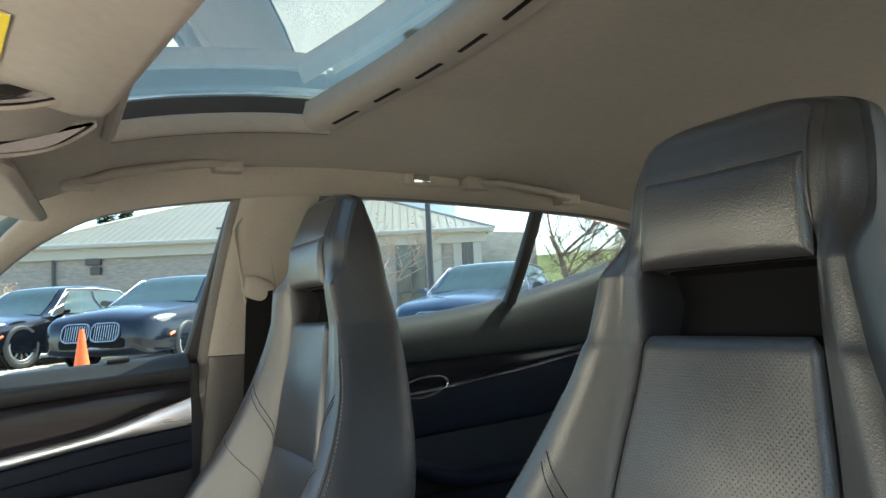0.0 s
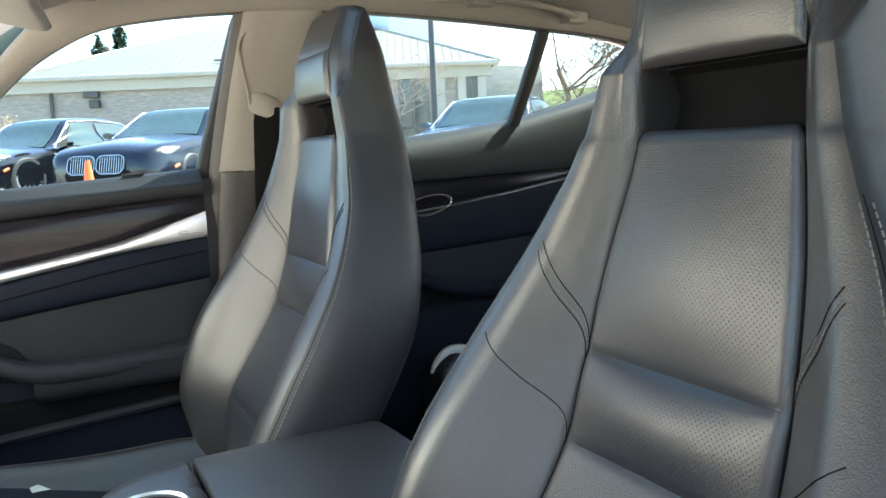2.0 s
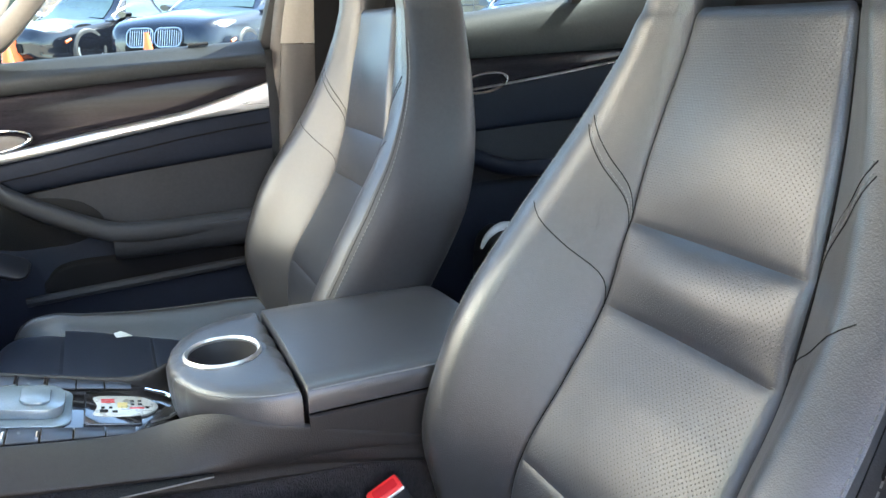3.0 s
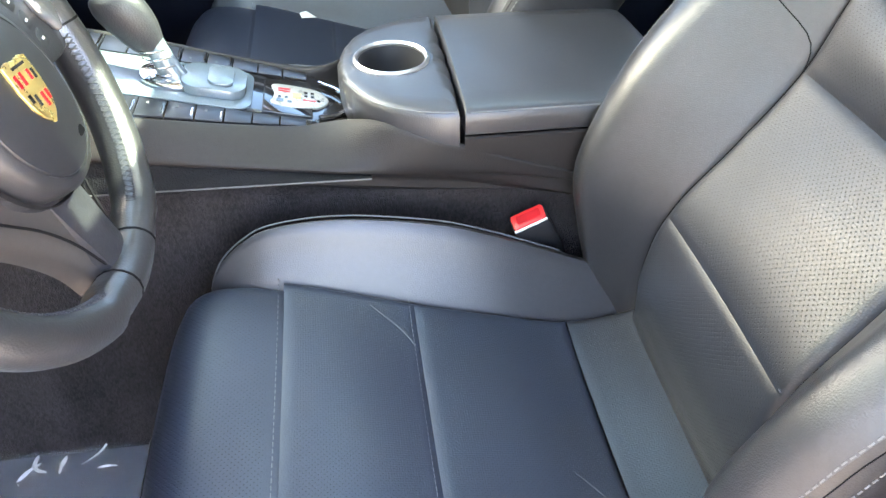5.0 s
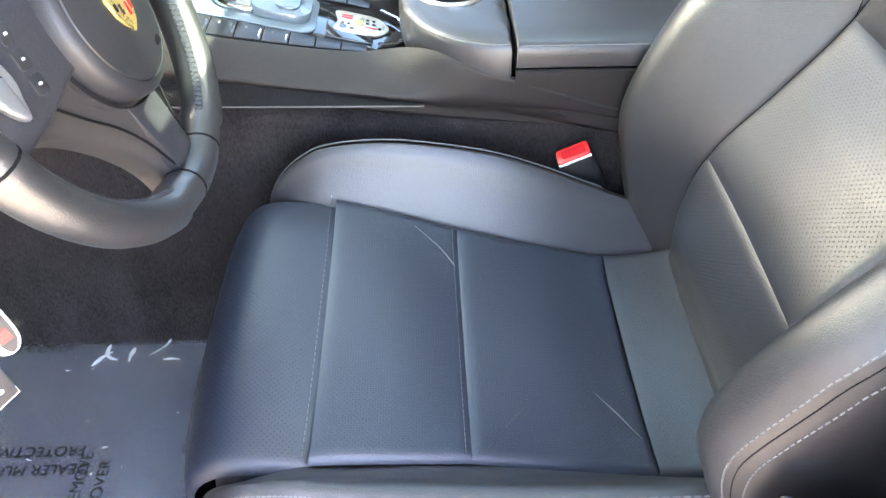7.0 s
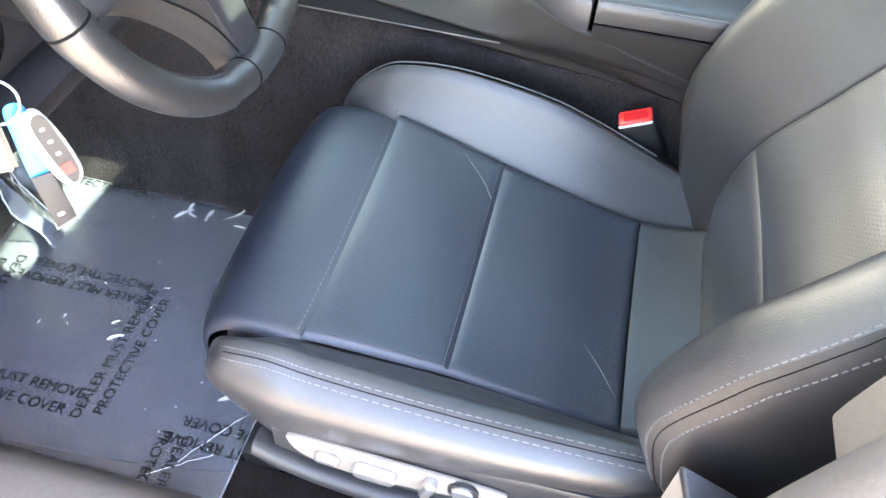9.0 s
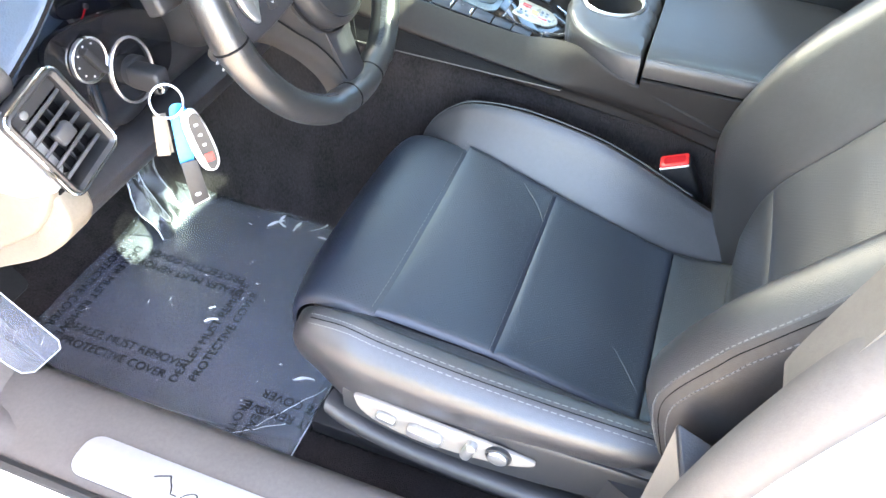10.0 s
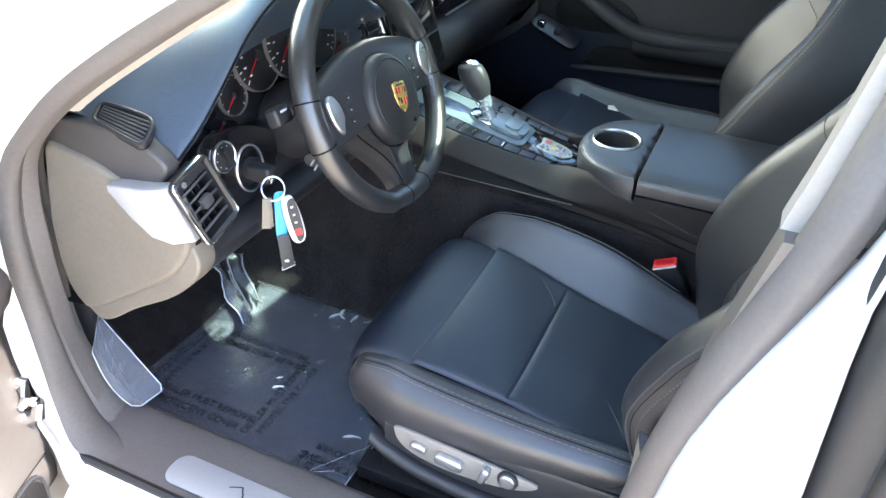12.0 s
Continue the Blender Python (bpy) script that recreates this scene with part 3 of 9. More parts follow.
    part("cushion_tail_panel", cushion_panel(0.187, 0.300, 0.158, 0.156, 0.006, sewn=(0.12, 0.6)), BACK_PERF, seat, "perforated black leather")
    part("cushion_base", fix(loft([[P(x, -0.175, z0), P(x, -0.175, z1), P(x, 0, z1 + 0.003), P(x, 0.175, z1), P(x, 0.175, z0), P(x, 0, z0)] for x, z0, z1 in
         ((-0.235, 0.36, 0.465), (-0.22, 0.35, 0.488), (-0.1, 0.34, 0.480), (0.05, 0.33, 0.442), (0.2, 0.33, 0.405), (0.28, 0.33, 0.40))], 14, 24)), LEATHER_DK, seat)
    for x, hw, gap in ((-0.146, 0.176, 0.0045), (0.0, 0.158, 0.0045)):
        row = []
        for k in range(46):
            y = -hw + 2 * hw * k / 45
            xx = x - gap
            zz = smooth_table(CUSHION_Z, xx) - 0.0015 + 0.010 * abs(y / hw) ** 3 * 0.9
            row.append(tube([P(xx, y, zz), P(xx, y + 0.0045, zz)], 0.0005, 4))
        part("seam_stitching", join(*row), THREAD, seat, "fine grey stitching")
    if outer_controls:
        for line, up0, up1 in ((((0.118, -0.042), (0.156, -0.082), (0.180, -0.116)), 0.0028, 0.0020), (((-0.050, 0.150), (-0.020, 0.120), (-0.004, 0.096)), 0.0064, 0.0015), (((0.037, -0.119), (0.060, -0.092)), 0.0040, 0.0036)):
            pts = [(*cr(line, f), f) for f in np.linspace(0, 1, 14)]
            part("wear_crease", tube([P(x, y, cush(x) + up0 + (up1 - up0) * f) for x, y, f in pts], 0.0009, 5, flat=0.4), LEATHER, seat, "fine worn crease")
    # inboard and outboard cushion bolsters
    def bolster(side, crest):
        secs = []
        for x, yi, zi, yc, zc, yo, zo in crest:
            secs.append([P(x, side * yi, zi - 0.03), P(x, side * yi, zi), P(x, side * (yi * 0.45 + yc * 0.55), zi * 0.40 + zc * 0.60), P(x, side * yc, zc), P(x, side * (yo + 0.004), zc * 0.72 + zo * 0.28), P(x, side * yo, zo), P(x, side * (yo - 0.012), zo - 0.03), P(x, side * (yi + 0.01), zo - 0.04)])
        return loft(secs, 70, 36)
    inner = [(-0.234, 0.192, 0.468, 0.200, 0.474, 0.206, 0.45), (-0.230, 0.189, 0.478, 0.203, 0.496, 0.214, 0.43), (-0.216, 0.185, 0.487, 0.208, 0.522, 0.222, 0.405), (-0.190, 0.180, 0.497, 0.212, 0.546, 0.227, 0.39), (-0.153, 0.176, 0.500, 0.214, 0.563, 0.230, 0.38), (-0.075, 0.168, 0.484, 0.214, 0.568, 0.232, 0.37),
             (0.03, 0.161, 0.460, 0.213, 0.552, 0.232, 0.37), (0.10, 0.158, 0.444, 0.211, 0.530, 0.232, 0.37), (0.19, 0.158, 0.425, 0.208, 0.492, 0.230, 0.37), (0.27, 0.158, 0.415, 0.200, 0.462, 0.225, 0.37)]
    outer = [(-0.246, 0.184, 0.452, 0.194, 0.464, 0.204, 0.43), (-0.232, 0.184, 0.474, 0.204, 0.502, 0.224, 0.448), (-0.208, 0.184, 0.486, 0.212, 0.528, 0.236, 0.455), (-0.160, 0.178, 0.498, 0.215, 0.535, 0.246, 0.430), (-0.112, 0.172, 0.490, 0.215, 0.526, 0.248, 0.424),
             (-0.01, 0.162, 0.468, 0.214, 0.514, 0.247, 0.430), (0.088, 0.158, 0.445, 0.213, 0.508, 0.245, 0.440), (0.19, 0.157, 0.425, 0.212, 0.506, 0.240, 0.445), (0.27, 0.157, 0.415, 0.205, 0.495, 0.23, 0.445)]
    part("inner_bolster", bolster(1, inner), LEATHER, seat)
    outer_bm = bolster(-1, outer)
    outer_hide = BVHTree.FromBMesh(outer_bm)
    part("outer_bolster", outer_bm, LEATHER, seat)
    def laid(path):
        out = []
        for p in path:
            q, nor, _, _ = outer_hide.find_nearest(p)
            out.append(q + nor * 0.0003)
        return out
    path = [(x, yc + 0.009, zc - 0.002) for x, yi, zi, yc, zc, yo, zo in inner[:-1]]
    part("inner_bolster_stitching", tube([P(*cr(path, f)) for f in np.linspace(0, 1, 60)], 0.0010, 5), THREAD, seat, "grey stitched piping")
    for off in (0.001,):
        path = [(x, -(yc + 0.012 + off), zc - 0.0025) for x, yi, zi, yc, zc, yo, zo in outer[2:]]
        part("outer_bolster_seam", tube(laid([P(*cr(path, f)) for f in np.linspace(0, 1, 60)]), 0.0006, 6), SEAM, seat, "dark piped seam")
    for k, off in ((0, -0.004), (1, 0.006)):
        path = [(x, -(yc + 0.012 + off), zc - 0.0015 - 0.9 * max(0, off)) for x, yi, zi, yc, zc, yo, zo in outer[2:]]
        part("outer_bolster_stitching", dashes(laid([P(*cr(path, f)) for f in np.linspace(0, 1, 190)]), 0.0008), THREAD, seat, "double row of grey stitching")
    # seat base, rails, trim and switches
    part("seat_base", join(rbox(*sorted((P(-0.20, 0, 0).x, P(0.24, 0, 0).x)), *sorted((P(0, -0.20, 0).y, P(0, 0.20, 0).y)), P(0, 0, 0.25).z, P(0, 0, 0.37).z, 0.01)), PLASTIC, seat)
    for side in (-0.19, 0.19):
        part("seat_rail", rbox(P(-0.24, 0, 0).x, P(0.27, 0, 0).x, *sorted((P(0, side - 0.022, 0).y, P(0, side + 0.022, 0).y)), P(0, 0, 0.235).z, P(0, 0, 0.265).z, 0.004), PLASTIC, seat)
    out = -1
    skirt = [[P(x, out * 0.243, z1), P(x, out * 0.249, z1 - 0.006), P(x, out * 0.250, z0 + 0.006), P(x, out * 0.243, z0), P(x, out * 0.225, z0), P(x, out * 0.225, z1)] for x, z0, z1 in
             ((-0.160, 0.392, 0.440), (-0.12, 0.374, 0.442), (-0.05, 0.366, 0.446), (0.08, 0.374, 0.452), (0.17, 0.388, 0.455), (0.26, 0.40, 0.455))]
    part("side_skirt", loft(skirt, 20, 24), PLASTIC, seat, "dark plastic side skirt")
    part("skirt_strip", loft([[P(x, out * 0.262, z + 0.016), P(x, out * 0.268, z + 0.004), P(x, out * 0.262, z - 0.006), P(x, out * 0.240, z - 0.006), P(x, out * 0.24, z + 0.012)] for x, z in
         ((-0.178, 0.404), (-0.15, 0.384), (-0.08, 0.362), (0.04, 0.352), (0.15, 0.352))], 18, 14), PLASTIC, seat, "satin dark lower trim strip")
    if outer_controls:
        tip, right, low = (0.203, -0.281, 0.623), (0.262, -0.296, 0.612), (0.222, -0.324, 0.590)
        def corner(p, z, grow=0.0):
            mid = Vector((0.229, -0.300))
            q = mid + (Vector(p[:2]) - mid) * (1 + grow)
            return P(q.x, q.y, z)
        bm = fix(grid_bm([[corner(q, z, g) for q in (tip, right, low)] for z, g in ((0.40, 0.10), (0.50, 0.05), (0.56, 0.0))] + [[corner(q, q[2] - 0.004, 0.0) for q in (tip, right, low)]], closed_v=True))
        bmesh.ops.subdivide_edges(bm, edges=bm.edges, cuts=1)
        rec = part("recliner_cover", bm, PLATE_TAUPE, seat, "pale grey recliner cover with a dark top")
        bm = bmesh.new()
        top = [bm.verts.new(corner(q, q[2], 0.04)) for q in (tip, right, low)]
        bot = [bm.verts.new(corner(q, q[2] - 0.012, 0.04)) for q in (tip, right, low)]
        bm.faces.new(top)
        bm.faces.new(bot[::-1])
        for k in range(3):
            bm.faces.new((top[k], bot[k], bot[(k + 1) % 3], top[(k + 1) % 3]))
        fix(bm)
        bmesh.ops.bevel(bm, geom=list(bm.edges), offset=0.003, segments=3, profile=0.5, affect="EDGES")
        part("cover_top", bm, LEATHER_DK, rec, "dark leather top")
        part("hinge_cover", loft([[P(x, y0, z1), P(x, y0 - 0.004, z1 + 0.003), P(x, y1 + 0.004, z1 + 0.003), P(x, y1, z1 - 0.004), P(x, y1, z0), P(x, y0, z0)] for x, y0, y1, z0, z1 in
             ((0.130, -0.205, -0.226, 0.385, 0.430), (0.134, -0.204, -0.232, 0.375, 0.436), (0.16, -0.204, -0.246, 0.365, 0.434), (0.19, -0.206, -0.262, 0.365, 0.436), (0.225, -0.21, -0.275, 0.37, 0.440))], 14, 30), PLASTIC, seat, "black plastic hinge cover")
        for k in (0, 1):
            part("belt_bracket", tube([P(0.165 + 0.02 * k, -0.236, 0.452 + 0.006 * k), P(0.195, -0.250, 0.470 + 0.006 * k), P(0.220, -0.262, 0.492)], 0.004, 6, flat=0.4), SLAT, seat, "thin grey bracket")
        y_f = cy + sy * out * 0.2505
        m = frame_axes((shift[0], y_f, shift[2]), (sy, 0, 0), (0, 0, 1))
        plate = [(-0.134, 0.440), (-0.131, 0.450), (-0.09, 0.449), (-0.03, 0.445), (0.03, 0.441), (0.072, 0.436), (0.080, 0.431), (0.070, 0.422), (0.045, 0.412), (0.0, 0.404), (-0.06, 0.402), (-0.105, 0.410), (-0.127, 0.424)]
        plate = [(-0.027 + (u + 0.027) * 1.06, 0.421 + (v - 0.428) * 1.12) for u, v in plate]
        switch_panel = part("switch_panel", prism(smooth_outline(plate, 60), 0.006, m, 0.002), PLATE_TAUPE, seat, "pale taupe switch plate")
        def switch(nm, u, v, w, h, deep, ang, r):
            mm = m @ Matrix.Translation((u, v, 0.005)) @ Matrix.Rotation(radians(ang), 4, "Z")
            return part(nm, prism(rounded_rect(w, h, r), deep, mm, 0.004, 3), SILVER, switch_panel, "silver seat switch")
        switch("seat_switch", -0.098, 0.424, 0.027, 0.014, 0.010, -8, 0.0065)
        switch("seat_switch", -0.048, 0.418, 0.046, 0.020, 0.012, -6, 0.009)
        switch("seat_switch", 0.008, 0.420, 0.013, 0.032, 0.014, -18, 0.006)
        part("lumbar_knob", prism(disc(0.0125), 0.009, m @ Matrix.Translation((0.043, 0.422, 0.005)), 0.003, 3), SILVER, switch_panel, "round silver lumbar knob")
        part("knob_ring", ring_bm(0.0158, 0.0134, 0.005, m @ Matrix.Translation((0.043, 0.422, 0.005))), PLASTIC, switch_panel)
    return seat


driver_seat = front_seat("front_seat", 1, (0, 0, 0), "black perforated leather sports seat with tall integrated headrest and silver switches", "front seats", True)
passenger_seat = front_seat("front_seat", -1, (-0.068, 0, 0.022), "black perforated leather sports seat beside the passenger door", "front seats", False)


# ---------------------------------------------------------------- centre console
def deck(x):
    return 0.612 - 0.235 * (x + 0.065)


console = thing("centre_console", (-0.1, 0.0, 0.2), "long black leather console with glossy switch deck between front seats", "console")


SIDE_LOW = [(-0.62, 0.672), (-0.286, 0.625), (-0.16, 0.607), (-0.04, 0.590), (0.07, 0.577), (0.20, 0.562), (0.38, 0.518)]
SIDE_TOP = [(-0.62, 0.746), (-0.35, 0.683), (-0.20, 0.648), (-0.12, 0.632), (-0.075, 0.632), (-0.04, 0.646), (0.0, 0.643), (0.078, 0.622), (0.145, 0.601), (0.205, 0.580), (0.38, 0.530)]
SIDE_IN = [(-0.62, 0.108), (-0.30, 0.102), (-0.20, 0.090), (-0.12, 0.078), (-0.075, 0.074), (-0.04, 0.096), (0.0, 0.120), (0.03, 0.131), (0.07, 0.134), (0.20, 0.136), (0.38, 0.134)]


def console_body():
    secs = []
    for x in (-0.62, -0.5, -0.4, -0.3, -0.24, -0.18, -0.12, -0.09, -0.06, -0.03, 0.0, 0.04, 0.08, 0.2, 0.38):
        lo, hi, inn = lerp_table(SIDE_LOW, x), lerp_table(SIDE_TOP, x), lerp_table(SIDE_IN, x)
        d = min(deck(x), hi)
        out = 0.133
        half = [(-0.100, lo - 0.03), (-0.124, lo - 0.004), (-0.132, lo + 0.006), (-(inn * 0.30 + out * 0.70) - 0.004, lo * 0.62 + hi * 0.38), (-(inn * 0.68 + out * 0.32) - 0.004, lo * 0.2 + hi * 0.8), (-inn - 0.003, hi + 0.001), (-inn + 0.003, hi - 0.001), (-inn + 0.008, d - 0.008), (-0.03, d - 0.010)]
        secs.append([(x, y, z) for y, z in half] + [(x, -y, z) for y, z in reversed(half)])
    return loft(secs, 56, 72)


part("console_body", console_body(), CONSOLE_SIDE, console, "black leather console sides")


BUTTON = material("satin_black_button", (0.013, 0.014, 0.019), rough=0.34, spec=0.6, var=0.12)


def on_deck(x, y, up=0.0):
    return Vector((x + up * 0.228, y, deck(x) + up * 0.97))


def deck_plate(x0, x1, y0, y1, up, thick, mat, name, parent, label="", nx=8, r=0.006):
    w, h = x1 - x0, y1 - y0
    m = frame_axes(on_deck((x0 + x1) / 2, (y0 + y1) / 2, up), (1, 0, -0.235), (0, 1, 0))
    return part(name, prism(rounded_rect(w * 1.027, h, min(r, w * 0.45, h * 0.45)), thick, m, min(0.0015, thick * 0.4)), mat, parent, label)


def deck_shape(name, outline, up, thick, mat, parent, label="", bevel=0.0012):
    """A plate on the sloping deck with the outline (x, y)."""
    m = frame_axes(on_deck(0.0, 0.0, up), (1, 0, -0.235), (0, 1, 0))
    return part(name, prism([(x * 1.027, y) for x, y in outline], thick, m, bevel), mat, parent, label)


def deck_half(x):
    return lerp_table(SIDE_IN, x) - 0.004


deck_edge = [(x, -deck_half(x)) for x in (-0.55, -0.42, -0.30, -0.20, -0.12)] + [(-0.085, -0.060), (-0.055, -0.030), (-0.048, 0.0)]
deck_shape("switch_deck", deck_edge + [(x, -y) for x, y in reversed(deck_edge[:-1])], 0.000, 0.003, GLOSS, console, "glossy black switch deck")
gate = deck_plate(-0.42, -0.172, -0.050, 0.050, 0.003, 0.003, GATE_SATIN, "shift_gate", console, "brushed silver shift gate plate", r=0.02)
gate_pad = deck_plate(-0.255, -0.180, -0.034, 0.034, 0.006, 0.012, GATE_SATIN, "gate_ramp", console, "pale clear gate ramp", r=0.022)
deck_plate(-0.225, -0.195, -0.024, 0.024, 0.018, 0.004, GATE_SATIN, "gate_ramp", console, "pale clear gate ramp", r=0.012)
for side in (-1, 1):
    for k in range(13):
        x1 = -0.108 - 0.0312 * k
        x0 = x1 - 0.0295
        o0, o1 = deck_half(x0) - 0.003, deck_half(x1) - 0.003
        outline = [(x0, side * 0.053), (x1, side * 0.053), (x1, side * o1), (x0, side * o0)]
        deck_shape("console_button", outline if side > 0 else outline[::-1], 0.003, 0.0030, BUTTON, console, "black console button")
        if 2 < k and k not in (7, 10):
            near = 0.066 if side < 0 else 0.058
            a, b = on_deck(x1 - 0.002, side * near, 0.0072), on_deck(x1 - 0.002, side * (o1 - 0.004), 0.0072)
            part("button_edge", tube([a, (a + b) / 2, b], 0.0015, 6), CHROME, console, "chrome button edge")
            deck_plate(x0 + 0.009, x0 + 0.012, side * 0.064 - 0.003, side * 0.064 + 0.003, 0.006, 0.0006, THREAD, "button_mark", console, "pale icon", r=0.001)

CREST_PALE = material("pale_crest_enamel", (0.40, 0.39, 0.36), rough=0.28, metal=0.4, var=0.12, var_scale=60)
# storage lid with enamel shield at the rear of the deck
tile = deck_plate(-0.160, -0.100, -0.046, 0.046, 0.002, 0.004, GLOSS, "deck_lid", console, "glossy black lid", r=0.002)
arrow = [(-0.052, 0.046), (0.030, 0.046), (0.052, 0.034), (0.066, 0.016), (0.070, 0.0), (0.066, -0.016), (0.052, -0.034), (0.030, -0.046), (-0.052, -0.046)]
m_badge = frame_axes(on_deck(-0.122, 0.0, 0.003), (1, 0, -0.235), (0, 1, 0))
rim_pts = [m_badge @ Vector((u, v, 0.004)) for u, v in arrow]
part("lid_rim", tube(rim_pts[1:-1], 0.0026, 6), CHROME, console, "chrome arrow-shaped lid rim")
shield = [(-0.044, 0.034), (0.0, 0.0375), (0.030, 0.032), (0.046, 0.016), (0.052, 0.0), (0.046, -0.016), (0.030, -0.032), (0.0, -0.0375), (-0.044, -0.034), (-0.040, 0.0)]
badge = part("shield_badge", prism(smooth_outline([(u * 0.74 + 0.004, v * 0.74) for u, v in shield], 40), 0.004, m_badge, 0.0015), CREST_PALE, console, "pale gold and silver enamel shield")
FIELDS = [(-0.034, 0.010, -0.014, 0.0135, ENAMEL_RED), (-0.034, 0.018, -0.014, 0.0215, ENAMEL_RED), (0.008, -0.012, 0.030, -0.0095, ENAMEL_RED), (-0.036, -0.026, -0.024, -0.016, GLOSS), (-0.018, -0.026, -0.010, -0.020, GLOSS)]
FIELDS += [(-0.034 + 0.011 * i, -0.012 + 0.012 * j, -0.0285 + 0.011 * i, -0.006 + 0.012 * j, GLOSS) for i, j in ((0, 0), (1, 0), (4, 1), (5, 1), (4, 2), (6, 0), (5, 2))] + [(-0.010, -0.009, 0.005, 0.009, GOLD)]
for u0, v0, u1, v1, mat in FIELDS:
    part("badge_field", prism([(u * 0.74 + 0.004, v * 0.74) for u, v in ((u0, v0), (u1, v0), (u1, v1), (u0, v1))], 0.0012, m_badge @ Matrix.Translation((0, 0, 0.0036))), mat, badge)

# armrest pod with cup holder, lid and lower box
def pod_radius(a):
    pts = [(-0.064, 0.0), (-0.061, 0.03), (-0.050, 0.065), (-0.028, 0.100), (0.012, 0.126), (0.069, 0.137)]
    full = pts + [(0.069, 0.10), (0.069, 0.05), (0.069, 0.0), (0.069, -0.05), (0.069, -0.10)] + [(x, -y) for x, y in reversed(pts[1:])]
    ang = [math.atan2(y, x - 0.003) % (2 * math.pi) for x, y in full]
    rad = [math.hypot(x - 0.003, y) for x, y in full]
    order = np.argsort(ang)
    ang, rad = np.array(ang)[order], np.array(rad)[order]
    return float(np.interp(a, np.r_[ang[-1] - 2 * math.pi, ang, ang[0] + 2 * math.pi], np.r_[rad[-1], rad, rad[0]]))


def pod_ring(f, z, inset=0.0, r=None):
    out = []
    for i in range(240):
        a = 2 * math.pi * i / 240
        R = pod_radius(a) - inset
        q = r if r is not None else R * f
        out.append((0.003 + q * math.cos(a), q * math.sin(a), z))
    return out


def pod_skirt(f, up):
    """The pod's lower edge, which rises towards its nose."""
    return [(x, y, 0.645 - 0.021 * (x + 0.06) / 0.13 + up) for x, y, _ in pod_ring(f, 0.0)]


pod = part("armrest_front", fix(grid_bm([pod_ring(0, 0.655, r=0.0425), pod_ring(0, 0.6745, r=0.0430), pod_ring(0, 0.6755, r=0.052), pod_ring(0.75, 0.6745), pod_ring(1, 0.6735, 0.010), pod_ring(1, 0.6700, 0.004), pod_ring(1, 0.662, 0.0), pod_skirt(1.0, 0.006), pod_skirt(0.998, -0.004), pod_skirt(0.985, -0.014), pod_skirt(0.95, -0.03)], closed_v=True)), LEATHER, console, "black leather pod with a cup holder")
part("cup_well", fix(grid_bm([[(0.003 + r * math.cos(a), r * math.sin(a), z) for a in np.linspace(0, 2 * math.pi, 41)[:-1]] for r, z in ((0.0425, 0.674), (0.0405, 0.66), (0.038, 0.61), (0.034, 0.600), (0.0005, 0.600))], closed_v=True)), PLASTIC, console, "deep black cup well")
part("cup_ring", ring_bm(0.0478, 0.0420, 0.006, Matrix.Translation((0.003, 0, 0.6735)), n=56, bevel=0.0028), SILVER, console, "polished chrome cup ring")
def lid_ring(x, drop):
    """The armrest lid's section at x: straight flanks and a rounded, slightly crowned top."""
    flank = [(0.1365, 0.6405), (0.1390, 0.6425), (0.1392, 0.658 + drop), (0.1380, 0.6665 + drop), (0.1345, 0.6715 + drop), (0.128, 0.6745 + drop), (0.10, 0.6775 + drop), (0.05, 0.680 + drop)]
    return [(x, -y, z) for y, z in flank] + [(x, 0.0, 0.681 + drop)] + [(x, y, z) for y, z in reversed(flank)]


lid = part("armrest_lid", loft([lid_ring(x, b) for x, b in ((0.0745, -0.004), (0.077, -0.001), (0.082, 0.0), (0.15, 0.0), (0.30, -0.002), (0.335, -0.006), (0.345, -0.016))], 40, hard=True), LEATHER, console, "padded black leather armrest lid")
part("lid_stitching", tube([(x, -0.1375, 0.6695) for x in np.linspace(0.08, 0.335, 12)], 0.0011, 5), THREAD, lid, "grey stitching")
part("pod_stitching", tube([(0.003 + (pod_radius(a) - 0.003) * math.cos(a), (pod_radius(a) - 0.003) * math.sin(a), 0.6695) for a in np.linspace(math.pi * 1.18, math.pi * 1.64, 16)], 0.0010, 5), THREAD, pod, "grey stitching")
part("armrest_box", loft([[(x, -0.1360, 0.6375), (x, -0.1385, 0.6355), (x, -0.1388, 0.625), (x, -0.1360, z0), (x, 0.1360, z0), (x, 0.1388, 0.625), (x, 0.1385, 0.6355), (x, 0.1360, 0.6375)] for x, z0 in ((0.0745, 0.600), (0.15, 0.575), (0.345, 0.505))], 12, hard=True), CONSOLE_SIDE, console, "black leather armrest box")
part("armrest_back", rbox(0.33, 0.40, -0.12, 0.12, 0.24, 0.62, 0.015, 3), PLASTIC, console)

